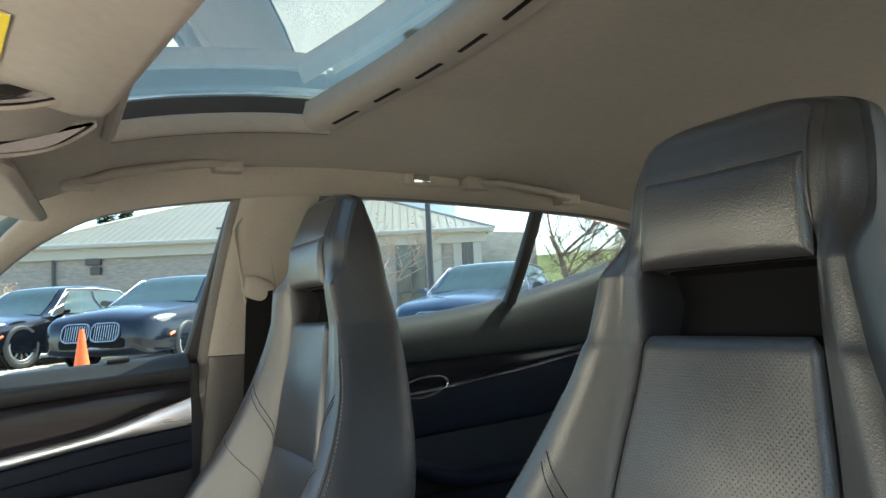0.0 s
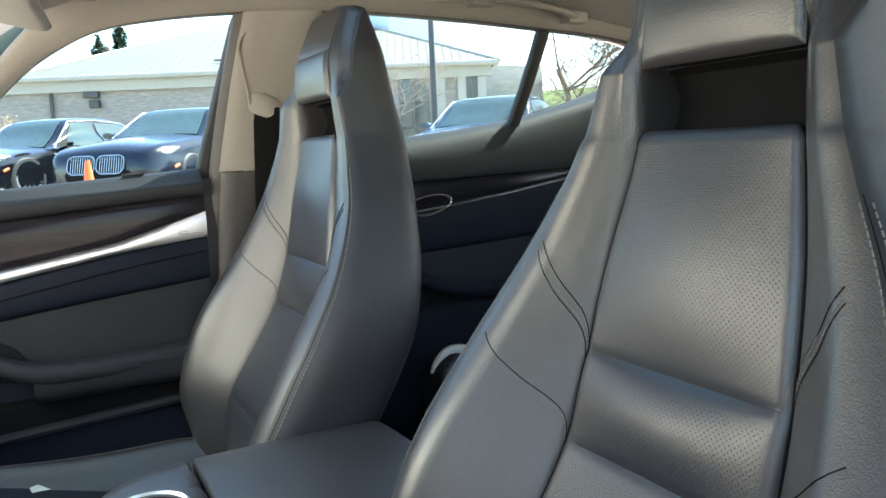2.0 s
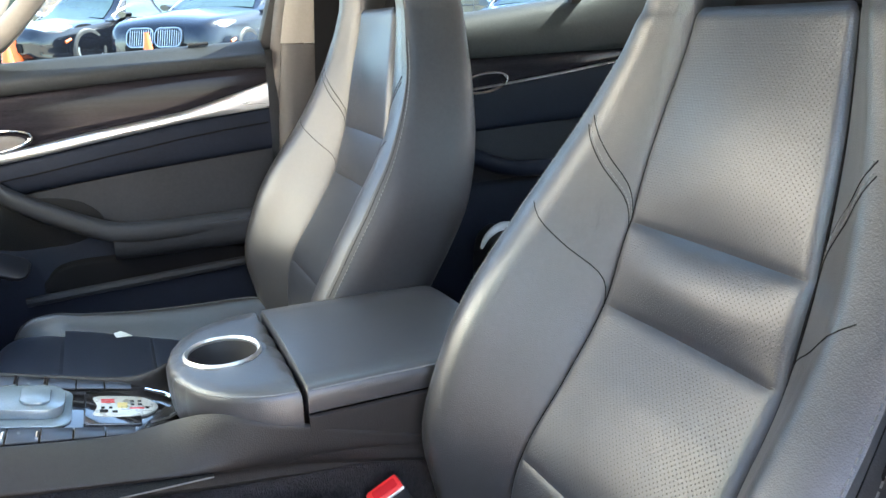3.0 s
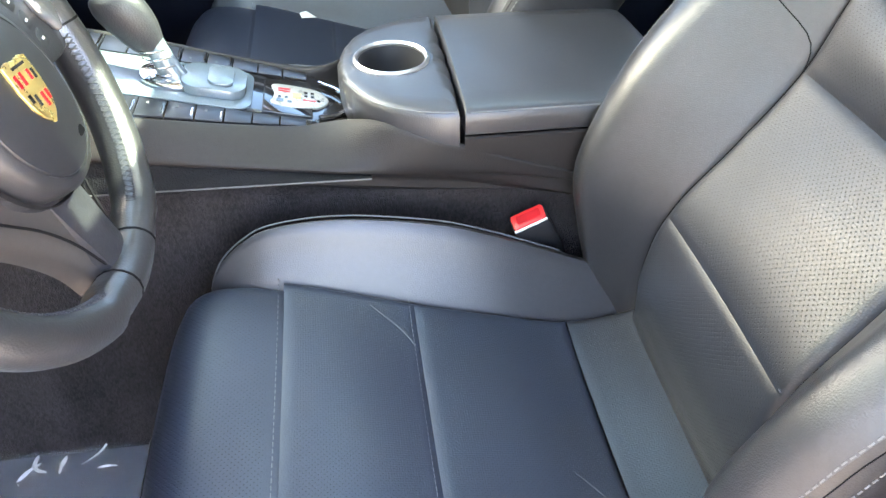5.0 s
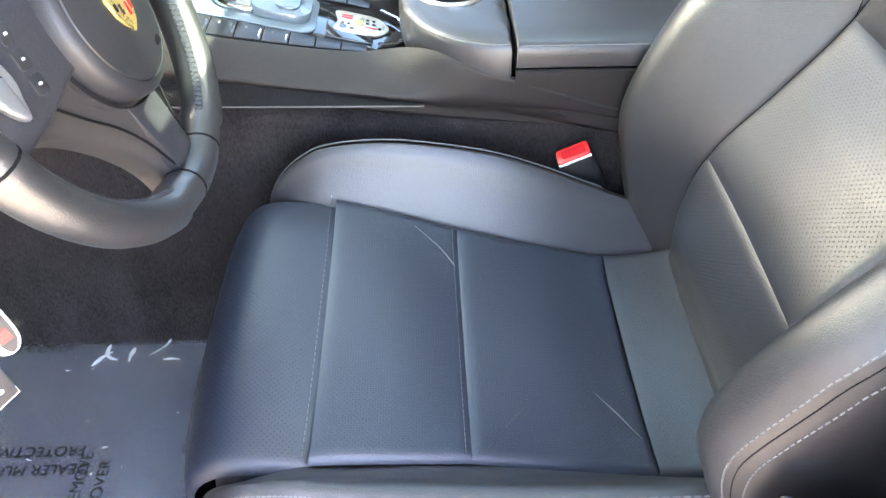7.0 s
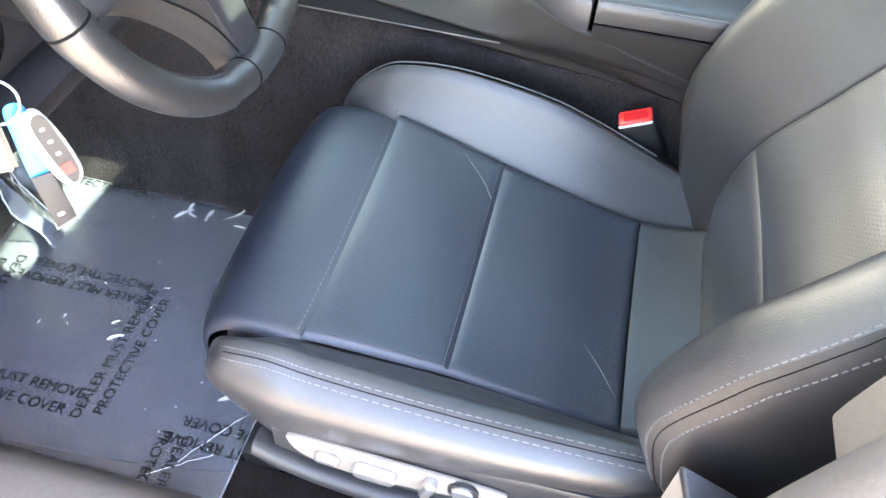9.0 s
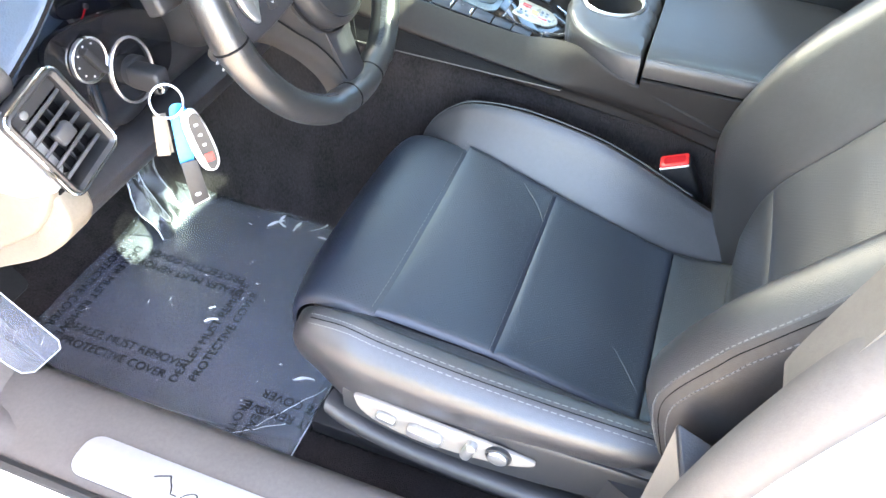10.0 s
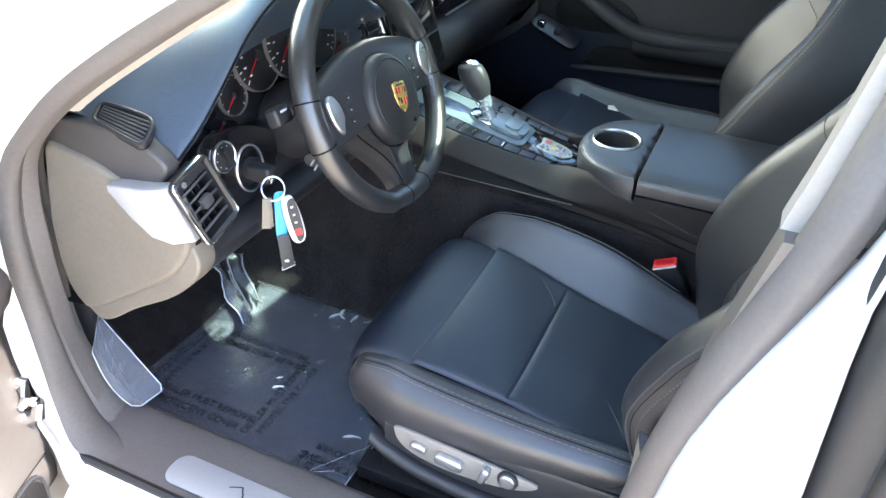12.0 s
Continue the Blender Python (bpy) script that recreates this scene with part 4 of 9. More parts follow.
# carpeted tunnel with the meshed vent panel and its bright edge
tunnel = []
for x in (-1.05, -0.6, -0.3, -0.05, 0.2, 0.5, 1.0):
    w = 0.168 if x < 0.3 else 0.15
    top = 0.585 + 0.08 * max(0, -x - 0.05)
    tunnel.append([(x, -w, 0.17), (x, -w + 0.015, 0.30), (x, -w + 0.045, 0.50), (x, -0.104, top - 0.02), (x, 0.104, top - 0.02), (x, w - 0.045, 0.50), (x, w - 0.015, 0.30), (x, w, 0.17)])
tagged(part("floor_tunnel", loft(tunnel, 30, 40), CARPET), "dark carpeted transmission tunnel", "tunnel", kind="structure")
for side in (-1, 1):
    rows = []
    for f in np.linspace(0, 1, 14):
        x = -0.62 + 0.585 * f
        hi = lerp_table(SIDE_LOW, x) + 0.001
        lo = 0.593 + 0.018 * max(0, -x - 0.037)
        rows.append([(x, side * 0.127, hi), (x, side * 0.134, (hi + lo) / 2), (x, side * 0.140, lo)])
    part("vent_mesh", fix(grid_bm(rows)), MESHY, console, "black meshed side vent")
    part("mesh_edge", tube([Vector(r[2]) + Vector((0, side * 0.001, 0)) for r in rows], 0.0010, 5), PLASTIC_GREY, console, "thin grey edge")

# gear selector
selector = thing("gear_selector", on_deck(-0.262, 0, 0.006), "black leather gear selector with polished metal neck", "gear lever")
part("selector_neck", loft([[(x + r * math.cos(a), 0.8 * r * math.sin(a), z) for a in np.linspace(0, 2 * math.pi, 13)[:-1]] for x, z, r in ((-0.256, 0.658, 0.021), (-0.262, 0.674, 0.017), (-0.271, 0.70, 0.014), (-0.280, 0.725, 0.015))], 14, 20), GATE_SATIN, selector, "polished metal neck")
for k in range(5):
    part("neck_rib", tube([(-0.262 + 0.0175 * math.cos(a) - 0.004 * k, 0.0138 * math.sin(a), 0.666 + 0.010 * k) for a in np.linspace(0, 2 * math.pi, 21)[:-1]], 0.0009, 5, closed=True), CHROME, selector, "chrome rib")
part("selector_knob", loft([[(x + r * 1.35 * math.cos(a), r * math.sin(a), z + 0.30 * r * math.cos(a)) for a in np.linspace(0, 2 * math.pi, 17)[:-1]] for x, z, r in
     ((-0.278, 0.702, 0.010), (-0.283, 0.714, 0.015), (-0.291, 0.732, 0.0195), (-0.301, 0.752, 0.0215), (-0.309, 0.768, 0.0185), (-0.312, 0.775, 0.010))], 22, 26), LEATHER_DK, selector, "black leather knob")
part("knob_inlay", loft([[(x + r * 1.2 * math.cos(a), r * 0.7 * math.sin(a), z + 0.30 * r * math.cos(a)) for a in np.linspace(0, 2 * math.pi, 13)[:-1]] for x, z, r in ((-0.3085, 0.771, 0.016), (-0.311, 0.778, 0.013), (-0.3125, 0.781, 0.006))], 6, 18), CHROME, selector, "chrome inlay")
part("boot_plate", prism(rounded_rect(0.07, 0.06, 0.028), 0.006, frame_axes(on_deck(-0.268, 0, 0.007), (1, 0, -0.235), (0, 1, 0)), 0.002), CHROME, selector, "chrome boot plate")

# buckles beside both seats
def buckle(y, x, z, lean, label):
    b = thing("seat_belt_buckle", (x + 0.03, y, z - 0.12), label, "seat belt", "front belt buckles")
    m = frame_axes((x, y, z), (1, 0, 0.48), (0.15, 0.9, 0.35 * lean))
    part("buckle_body", prism(rounded_rect(0.046, 0.026, 0.006), -0.085, m @ Matrix.Translation((0, 0, -0.002)), 0.003), PLASTIC, b)
    btn = part("release_button", prism(rounded_rect(0.043, 0.022, 0.004), 0.006, m @ Matrix.Translation((0, 0, -0.003)), 0.002), RED, b, "bright red release button")
    part("button_recess", prism(rounded_rect(0.031, 0.012, 0.003), 0.0008, m @ Matrix.Translation((0.001, 0, 0.003))), ENAMEL_RED, btn)
    part("tongue_slot", prism(rounded_rect(0.043, 0.0032, 0.0015), 0.002, m @ Matrix.Translation((0, -0.0120, -0.001))), ICON, b, "pale slot edge")
    part("buckle_stalk", tube([m @ Vector((0, 0, -0.08)), m @ Vector((0.0, 0, -0.12)), Vector((x + 0.05, y + lean * 0.01, z - 0.16))], 0.014, 8, flat=0.5), PLASTIC, b)


buckle(-0.158, 0.152, 0.530, 1, "black belt buckle with bright red release button beside the console")
buckle(0.158, 0.09, 0.535, -1, "black belt buckle with red button beside the passenger seat")


# belt tongue at the passenger seat and a pale flat patch for a sun spot on its cushion
tongue = thing("belt_tongue", (0.135, 0.235, 0.555), "chrome belt tongue lying beside the passenger seat", "seat belt")
part("tongue_plate", prism(rounded_rect(0.030, 0.022, 0.004), 0.003, frame_axes((0.130, 0.236, 0.560), (0.8, 0.2, -0.5), (0.1, 0.9, 0.3)), 0.001), CHROME, tongue, "bright metal tongue")
part("tongue_grip", prism(rounded_rect(0.022, 0.026, 0.005), 0.008, frame_axes((0.152, 0.240, 0.546), (0.8, 0.2, -0.5), (0.1, 0.9, 0.3)), 0.002), PLASTIC, tongue)
scrap = thing("paper_scrap", (-0.119, 0.554, 0.512), "small pale patch for a sun spot on the passenger seat", "paper")
part("scrap", prism([(-0.016, -0.010), (0.014, -0.014), (0.006, 0.014), (-0.010, 0.010)], 0.0008, frame_axes((-0.119, 0.554, 0.5145), (1, 0, -0.2), (0, 1, 0.05)) @ Matrix.Rotation(0.5, 4, "Z")), PAPER, scrap)


# ---------------------------------------------------------------- steering wheel
WHEEL_C, WHEEL_TILT = Vector((-0.299, -0.397, 0.852)), radians(22)
WM = Matrix(((0, -math.sin(WHEEL_TILT), math.cos(WHEEL_TILT), WHEEL_C.x), (1, 0, 0, WHEEL_C.y), (0, math.cos(WHEEL_TILT), math.sin(WHEEL_TILT), WHEEL_C.z), (0, 0, 0, 1)))
wheel = thing("steering_wheel", WHEEL_C, "black leather three-spoke steering wheel with stitched rim and shield emblem", "steering wheel")


def rim_section(a):
    R = 0.168
    thick = 0.0172 + 0.0022 * max(0, math.cos(2 * (a - radians(28)))) ** 6 * (1 if math.sin(a) > -0.2 else 0)
    if math.sin(a) < -0.93:
        R -= 0.004
    c = Vector((R * math.cos(a), R * math.sin(a), 0))
    out = Vector((math.cos(a), math.sin(a), 0))
    return [WM @ (c + out * (thick * math.cos(b)) + Vector((0, 0, 1.08 * thick * math.sin(b)))) for b in np.linspace(0, 2 * math.pi, 17)[:-1]]


rim = part("wheel_rim", fix(grid_bm([rim_section(2 * math.pi * i / 96) for i in range(96)], closed_u=True, closed_v=True)), WHEEL_LEATHER, wheel, "smooth black leather rim")
for a in (-80, -100, -8, 14, 166, 188):
    part("rim_joint", fix(grid_bm([[p + (p - WM @ Vector((0.168 * math.cos(radians(q)), 0.168 * math.sin(radians(q)), 0))) * 0.03 for p in rim_section(radians(q))] for q in (a - 0.35, a + 0.35)], closed_v=True, caps=True)), SEAM, rim)
# cross stitches on the inner side of the rim
CORD = material("dark_cord", (0.030, 0.031, 0.033), rough=0.5, var=0.2, var_scale=90)


def stitches(a0, a1):
    bms = []
    for a in np.arange(a0, a1, 1.9):
        for s in (1, -1):
            q = [WM @ Vector(((0.168 - 0.0176 * math.cos(b)) * math.cos(radians(a + s * 0.6 * k)), (0.168 - 0.0176 * math.cos(b)) * math.sin(radians(a + s * 0.6 * k)), 0.0184 * math.sin(b))) for k, b in ((-1, 0.25), (0, 0.45), (1, 0.65))]
            bms.append(tube(q, 0.0007, 4))
    return join(*bms)
for a0, a1 in ((-76, -10), (20, 160), (190, 258)):
    part("rim_stitching", stitches(a0, a1), CORD, rim, "dark cross stitching")

HUB_V = -0.014
hub_out = smooth_outline([(0.066 * math.sin(2 * math.pi * k / 14), HUB_V + 0.069 * math.cos(2 * math.pi * k / 14)) for k in range(14)], 64)
half_mask = [(0.0, 0.078), (0.05, 0.074), (0.10, 0.062), (0.152, 0.042), (0.162, 0.004), (0.154, -0.034), (0.118, -0.031), (0.090, -0.023), (0.068, -0.032), (0.052, -0.062), (0.028, -0.083)]
mask = smooth_outline(half_mask + [(0.0, -0.090)] + [(-u, v) for u, v in reversed(half_mask[1:])], 110)
def shrunk(s, u, v):
    return u * s, HUB_V + (v - HUB_V) * s
part("wheel_mask", fix(grid_bm([[WM @ Vector((*shrunk(s, u, v), w)) for u, v in mask] for s, w in ((0.97, -0.030), (1.0, -0.012), (0.985, 0.000), (0.95, 0.006), (0.80, 0.013), (0.35, 0.020))], closed_v=True)), LEATHER_DK, wheel, "dark satin wheel mask")
part("airbag_cover", fix(grid_bm([[WM @ Vector((*shrunk(s, u, v), w)) for u, v in hub_out] for s, w in ((0.99, 0.0), (1.0, 0.018), (0.985, 0.026), (0.94, 0.0305), (0.86, 0.0325), (0.845, 0.0312), (0.83, 0.0330), (0.6, 0.0362), (0.3, 0.038), (0.02, 0.0385))], closed_v=True)), PLASTIC, wheel, "matt black airbag cover")
part("airbag_groove", fix(grid_bm([[WM @ Vector((*shrunk(s, u, v), w)) for u, v in hub_out] for s, w in ((1.035, 0.010), (1.045, 0.0145), (1.06, 0.0115))], closed_v=True)), SEAM, wheel)
# lower spoke: a flaring skin on either side of a dark plate
EDGE = [(0.156, -0.036), (0.118, -0.041), (0.089, -0.056), (0.068, -0.075), (0.046, -0.102), (0.029, -0.133), (0.024, -0.160)]
ROOT = [(0.150, -0.012), (0.100, -0.015), (0.060, -0.030), (0.032, -0.060), (0.014, -0.090), (0.004, -0.130), (0.0, -0.160)]
for s in (-1, 1):
    rows = []
    for f in np.linspace(0, 1, 26):
        a, b = cr(ROOT, f), cr(EDGE, f)
        row = []
        for g, w in ((0.0, 0.004), (0.35, 0.002), (0.7, -0.003), (0.92, -0.008), (1.0, -0.014), (1.0, -0.030)):
            p = a * (1 - g) + b * g
            row.append(WM @ Vector((s * p[0], p[1], w)))
        rows.append(row)
    part("lower_spoke", fix(grid_bm(rows)), SPOKE, wheel, "smooth taupe lower spoke")
    line = [WM @ Vector((s * u, v, 0.0022)) for u, v in [tuple(cr([(0.093, -0.030), (0.072, -0.056), (0.047, -0.084), (0.030, -0.112), (0.020, -0.142)], f)) for f in np.linspace(0, 1, 20)]]
    part("spoke_seam", tube(line, 0.0011, 5), SEAM, wheel)
    m = WM @ Matrix.Translation((0, 0, 0.012))
    paddle = [(0.147, 0.030), (0.134, 0.038), (0.122, 0.024), (0.120, 0.004), (0.126, -0.008), (0.134, -0.019), (0.146, 0.000)]
    part("shift_paddle", prism(smooth_outline([(s * u, v) for u, v in paddle][::-s], 40), 0.008, m, 0.0035, 3), SILVER, wheel, "silver shift rocker")
    m = WM @ Matrix.Translation((s * 0.098, 0.005, 0.0105)) @ Matrix.Rotation(s * 0.20, 4, "Z")
    part("control_panel", prism(rounded_rect(0.019, 0.050, 0.005), 0.004, m, 0.0015), GLOSS, wheel, "black control buttons")
    for k in (-0.017, 0.0, 0.017):
        part("control_button", prism(rounded_rect(0.014, 0.0135, 0.003), 0.0025, m @ Matrix.Translation((0, k, 0.0035)), 0.001), PLASTIC, wheel, "black control button")
        part("control_mark", prism(rounded_rect(0.0032, 0.0018, 0.0006), 0.0006, m @ Matrix.Translation((0, k, 0.006))), ICON, wheel)
part("spoke_plate", fix(grid_bm([[WM @ Vector((u * k, v, w)) for u, w in ((-1, -0.004), (-0.92, 0.004), (-0.5, 0.0065), (0, 0.007), (0.5, 0.0065), (0.92, 0.004), (1, -0.004))] for k, v in ((0.027, -0.070), (0.0255, -0.095), (0.0225, -0.125), (0.0215, -0.150), (0.0215, -0.158))])), LEATHER_DK, wheel, "dark plate on the lower spoke")
m = WM @ Matrix.Translation((0.001, -0.014, 0.0375)) @ Matrix.Rotation(radians(-9), 4, "Z")
crest = part("emblem", prism([(0.0172, 0.003), (0.017, 0.021), (0.009, 0.0228), (0.0, 0.0215), (-0.009, 0.0228), (-0.017, 0.021), (-0.0172, 0.003), (-0.0145, -0.009), (-0.0085, -0.0175), (0.0, -0.0235), (0.0085, -0.0175), (0.0145, -0.009)], 0.0028, m, 0.0008), GOLD, wheel, "gold shield emblem with red and black fields")
for u0, v0, u1, v1, mat in ((-0.0135, 0.005, -0.010, 0.014, ENAMEL_RED), (-0.006, 0.005, -0.0025, 0.014, ENAMEL_RED), (0.0045, 0.006, 0.0075, 0.013, ENAMEL_RED), (0.010, 0.005, 0.0130, 0.012, ENAMEL_BLACK), (0.0025, -0.013, 0.006, -0.003, ENAMEL_RED), (0.009, -0.010, 0.012, -0.003, ENAMEL_RED),
                            (-0.0125, -0.006, -0.009, 0.000, ENAMEL_BLACK), (-0.006, -0.010, -0.003, -0.002, ENAMEL_BLACK), (-0.009, 0.0165, 0.009, 0.0185, ENAMEL_BLACK)):
    part("emblem_field", prism([(u0, v0), (u1, v0), (u1, v1), (u0, v1)], 0.0009, m @ Matrix.Translation((0, 0, 0.0024))), mat, crest)
part("airbag_mark", prism(rounded_rect(0.010, 0.006, 0.002), 0.0006, WM @ Matrix.Translation((0.022, -0.058, 0.0345))), SEAM, wheel)

# column shroud and stalks
column = thing("steering_column", (-0.40, -0.397, 0.80), "black plastic steering column shroud with two control stalks", "steering column")
def column_ring(w, rx, ry):
    return [WM @ Vector((rx * math.cos(a), ry * math.sin(a) - 0.01, w)) for a in np.linspace(0, 2 * math.pi, 25)[:-1]]
part("column_shroud", loft([column_ring(-0.24, 0.075, 0.065), column_ring(-0.14, 0.075, 0.062), column_ring(-0.07, 0.066, 0.058), column_ring(-0.045, 0.060, 0.055)], 12, 36), PLASTIC, column)
for u, v, w, hu, hv, hw in ((-0.06, 0.030, -0.09, -0.150, 0.033, -0.055), (-0.055, -0.045, -0.10, -0.095, -0.058, -0.090)):
    a, b = Vector((u, v, w)), Vector((hu, hv, hw))
    du, dv = hu - u, hv - v
    part("stalk", tube([WM @ a, WM @ ((a + b) / 2), WM @ b], [0.010, 0.011, 0.013], 10), PLASTIC, column, "black control stalk")
    mt = WM @ Matrix.Translation(b) @ Matrix.Rotation(math.atan2(dv, du), 4, "Z")
    part("stalk_head", join(rbox(-0.004, 0.030, -0.013, 0.013, -0.011, 0.011, 0.005, 3)), PLASTIC, column, "black stalk head with pale icons")
    bpy.context.view_layer.objects.active = None
    head = column.children[-1]
    head.data.transform(mt)
    for k in (-0.006, 0.004):
        part("stalk_mark", prism(rounded_rect(0.014, 0.003, 0.001), 0.0007, mt @ Matrix.Translation((0.014, k, 0.0118))), ICON, column)

# ---------------------------------------------------------------- dashboard
dash = thing("dashboard", (-0.6, 0, 0.5), "black leather dashboard with round gauges, silver vents and a curved hood", "dashboard")


HOOD = [(-0.74, 0.822), (-0.69, 0.848), (-0.66, 0.866), (-0.63, 0.890), (-0.59, 0.925), (-0.55, 0.962), (-0.50, 0.992), (-0.45, 1.008), (-0.397, 1.012), (-0.34, 1.008),
        (-0.29, 0.990), (-0.24, 0.958), (-0.19, 0.925), (-0.12, 0.905), (0.0, 0.902), (0.30, 0.902), (0.50, 0.90), (0.62, 0.885), (0.74, 0.84)]


def dash_ring(y):
    hz = smooth_table(HOOD, y)
    k = min(1.0, max(0.0, (hz - 0.84) / 0.17))
    mid = math.exp(-(y / 0.14) ** 4)
    hx = -0.424 + 0.016 * k
    pts = [(-1.02, 0.850 + 0.05 * k), (-0.86, 0.872 + 0.07 * k), (-0.68, 0.888 + 0.092 * k), (-0.52, hz + 0.042 * (1 - k)), (hx - 0.030, hz + 0.010), (hx, hz - 0.006),
           (hx - 0.022, hz - 0.026), (-0.470 - 0.050 * k, min(0.850, hz - 0.045)), (-0.462 - 0.040 * k, min(0.800, hz - 0.075)), (-0.440, 0.740 - 0.04 * mid), (-0.455, 0.690), (-0.520, 0.610), (-0.640, 0.545), (-0.80, 0.53), (-1.02, 0.56)]
    return [(x, y, z) for x, z in pts]


ys = sorted(set(np.linspace(-0.715, 0.715, 61).round(4)))
dash_rows = []
for y in ys:
    ring = dash_ring(y)
    dash_rows.append([cr(ring, j / 70) for j in range(71)])
# top faces carry the painted sky blue, the lower part stays plain black
part("dash_body", fix(grid_bm([[tuple(p) for p in r[:40]] for r in dash_rows])), SKY_TINTED_DASH, dash)
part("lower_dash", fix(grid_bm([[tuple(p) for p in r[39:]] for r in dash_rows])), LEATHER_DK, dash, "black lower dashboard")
part("hood_piping", tube([Vector(dash_ring(y)[5]) + Vector((0.0015, 0, 0.004)) for y in np.linspace(-0.71, 0.1, 50)], 0.0018, 5), SEAM, dash, "stitched hood edge")
def side_plate(name, poly, y0, y1, mat, label, bevel, s=-1, parent=None):
    """A shaped plate in a plane across the car, from y0 to y1 (given for the driver's side)."""
    m = frame_axes((0, y0, 0), (1, 0, 0), (0, 0, 1)) if s < 0 else frame_axes((0, -y0, 0), (-1, 0, 0), (0, 0, 1))
    flat = poly if s < 0 else [(-u, v) for u, v in reversed(poly)]
    return part(name, prism(flat, abs(y1 - y0), m, bevel, 4), mat, parent or dash, label)


END = [(-0.618, 0.838), (-0.634, 0.793), (-0.656, 0.696), (-0.658, 0.610), (-0.640, 0.566), (-0.612, 0.562), (-0.521, 0.618), (-0.447, 0.668), (-0.406, 0.716), (-0.398, 0.750), (-0.420, 0.795), (-0.487, 0.808), (-0.535, 0.827), (-0.58, 0.836)]
END_BACK = [(-0.540 + (u + 0.540) * 1.035, 0.70 + (v - 0.70) * 1.035) for u, v in END]
UPPER = [(-0.628, 0.846), (-0.622, 0.830), (-0.58, 0.828), (-0.535, 0.818), (-0.487, 0.800), (-0.45, 0.800), (-0.424, 0.826), (-0.418, 0.843), (-0.435, 0.860), (-0.47, 0.874), (-0.54, 0.882), (-0.60, 0.870)]
LIP = [(-0.645, 0.570), (-0.612, 0.585), (-0.521, 0.640), (-0.450, 0.690), (-0.415, 0.725), (-0.403, 0.735), (-0.394, 0.718), (-0.394, 0.694), (-0.412, 0.666), (-0.46, 0.625), (-0.53, 0.584), (-0.61, 0.534)]
for s in (-1, 1):
    part("dash_core", prism([(-s * u if s > 0 else u, v) for u, v in (END_BACK if s < 0 else reversed(END_BACK))], 0.03, frame_axes((0, s * 0.690, 0), (-s, 0, 0), (0, 0, 1)), 0.002), SEAM, dash, "dark gap behind the end panel")
    side_plate("dash_end", smooth_outline(END, 80), -0.700, -0.736, END_TAUPE, "smooth padded dashboard end panel", 0.009, s)
    side_plate("dash_end_trim", smooth_outline(UPPER, 70), -0.700, -0.728, TAUPE, "upper end trim", 0.006, s)
    side_plate("dash_lip", smooth_outline(LIP, 70), -0.690, -0.727, END_TAUPE if s < 0 else LEATHER_DK, "lower trim lip", 0.005, s)
lower = [[(x, y, z) for x, z in ((-0.455, 0.70), (-0.415, 0.685), (-0.440, 0.640), (-0.53, 0.575), (-0.64, 0.515), (-0.66, 0.525), (-0.55, 0.60), (-0.47, 0.665))] for y in (-0.70, -0.69, -0.60, -0.30, -0.16)]
part("knee_panel", loft(lower, 16, 30), LEATHER_DK, dash, "dark knee panel")

# instrument cluster
def facing(x, y, z, lean=12, turn=0):
    return Matrix.Translation((x, y, z)) @ Matrix.Rotation(radians(turn), 4, "Z") @ Matrix(((0, 0, 1, 0), (1, 0, 0, 0), (0, 1, 0, 0), (0, 0, 0, 1))) @ Matrix.Rotation(radians(-lean), 4, "X")


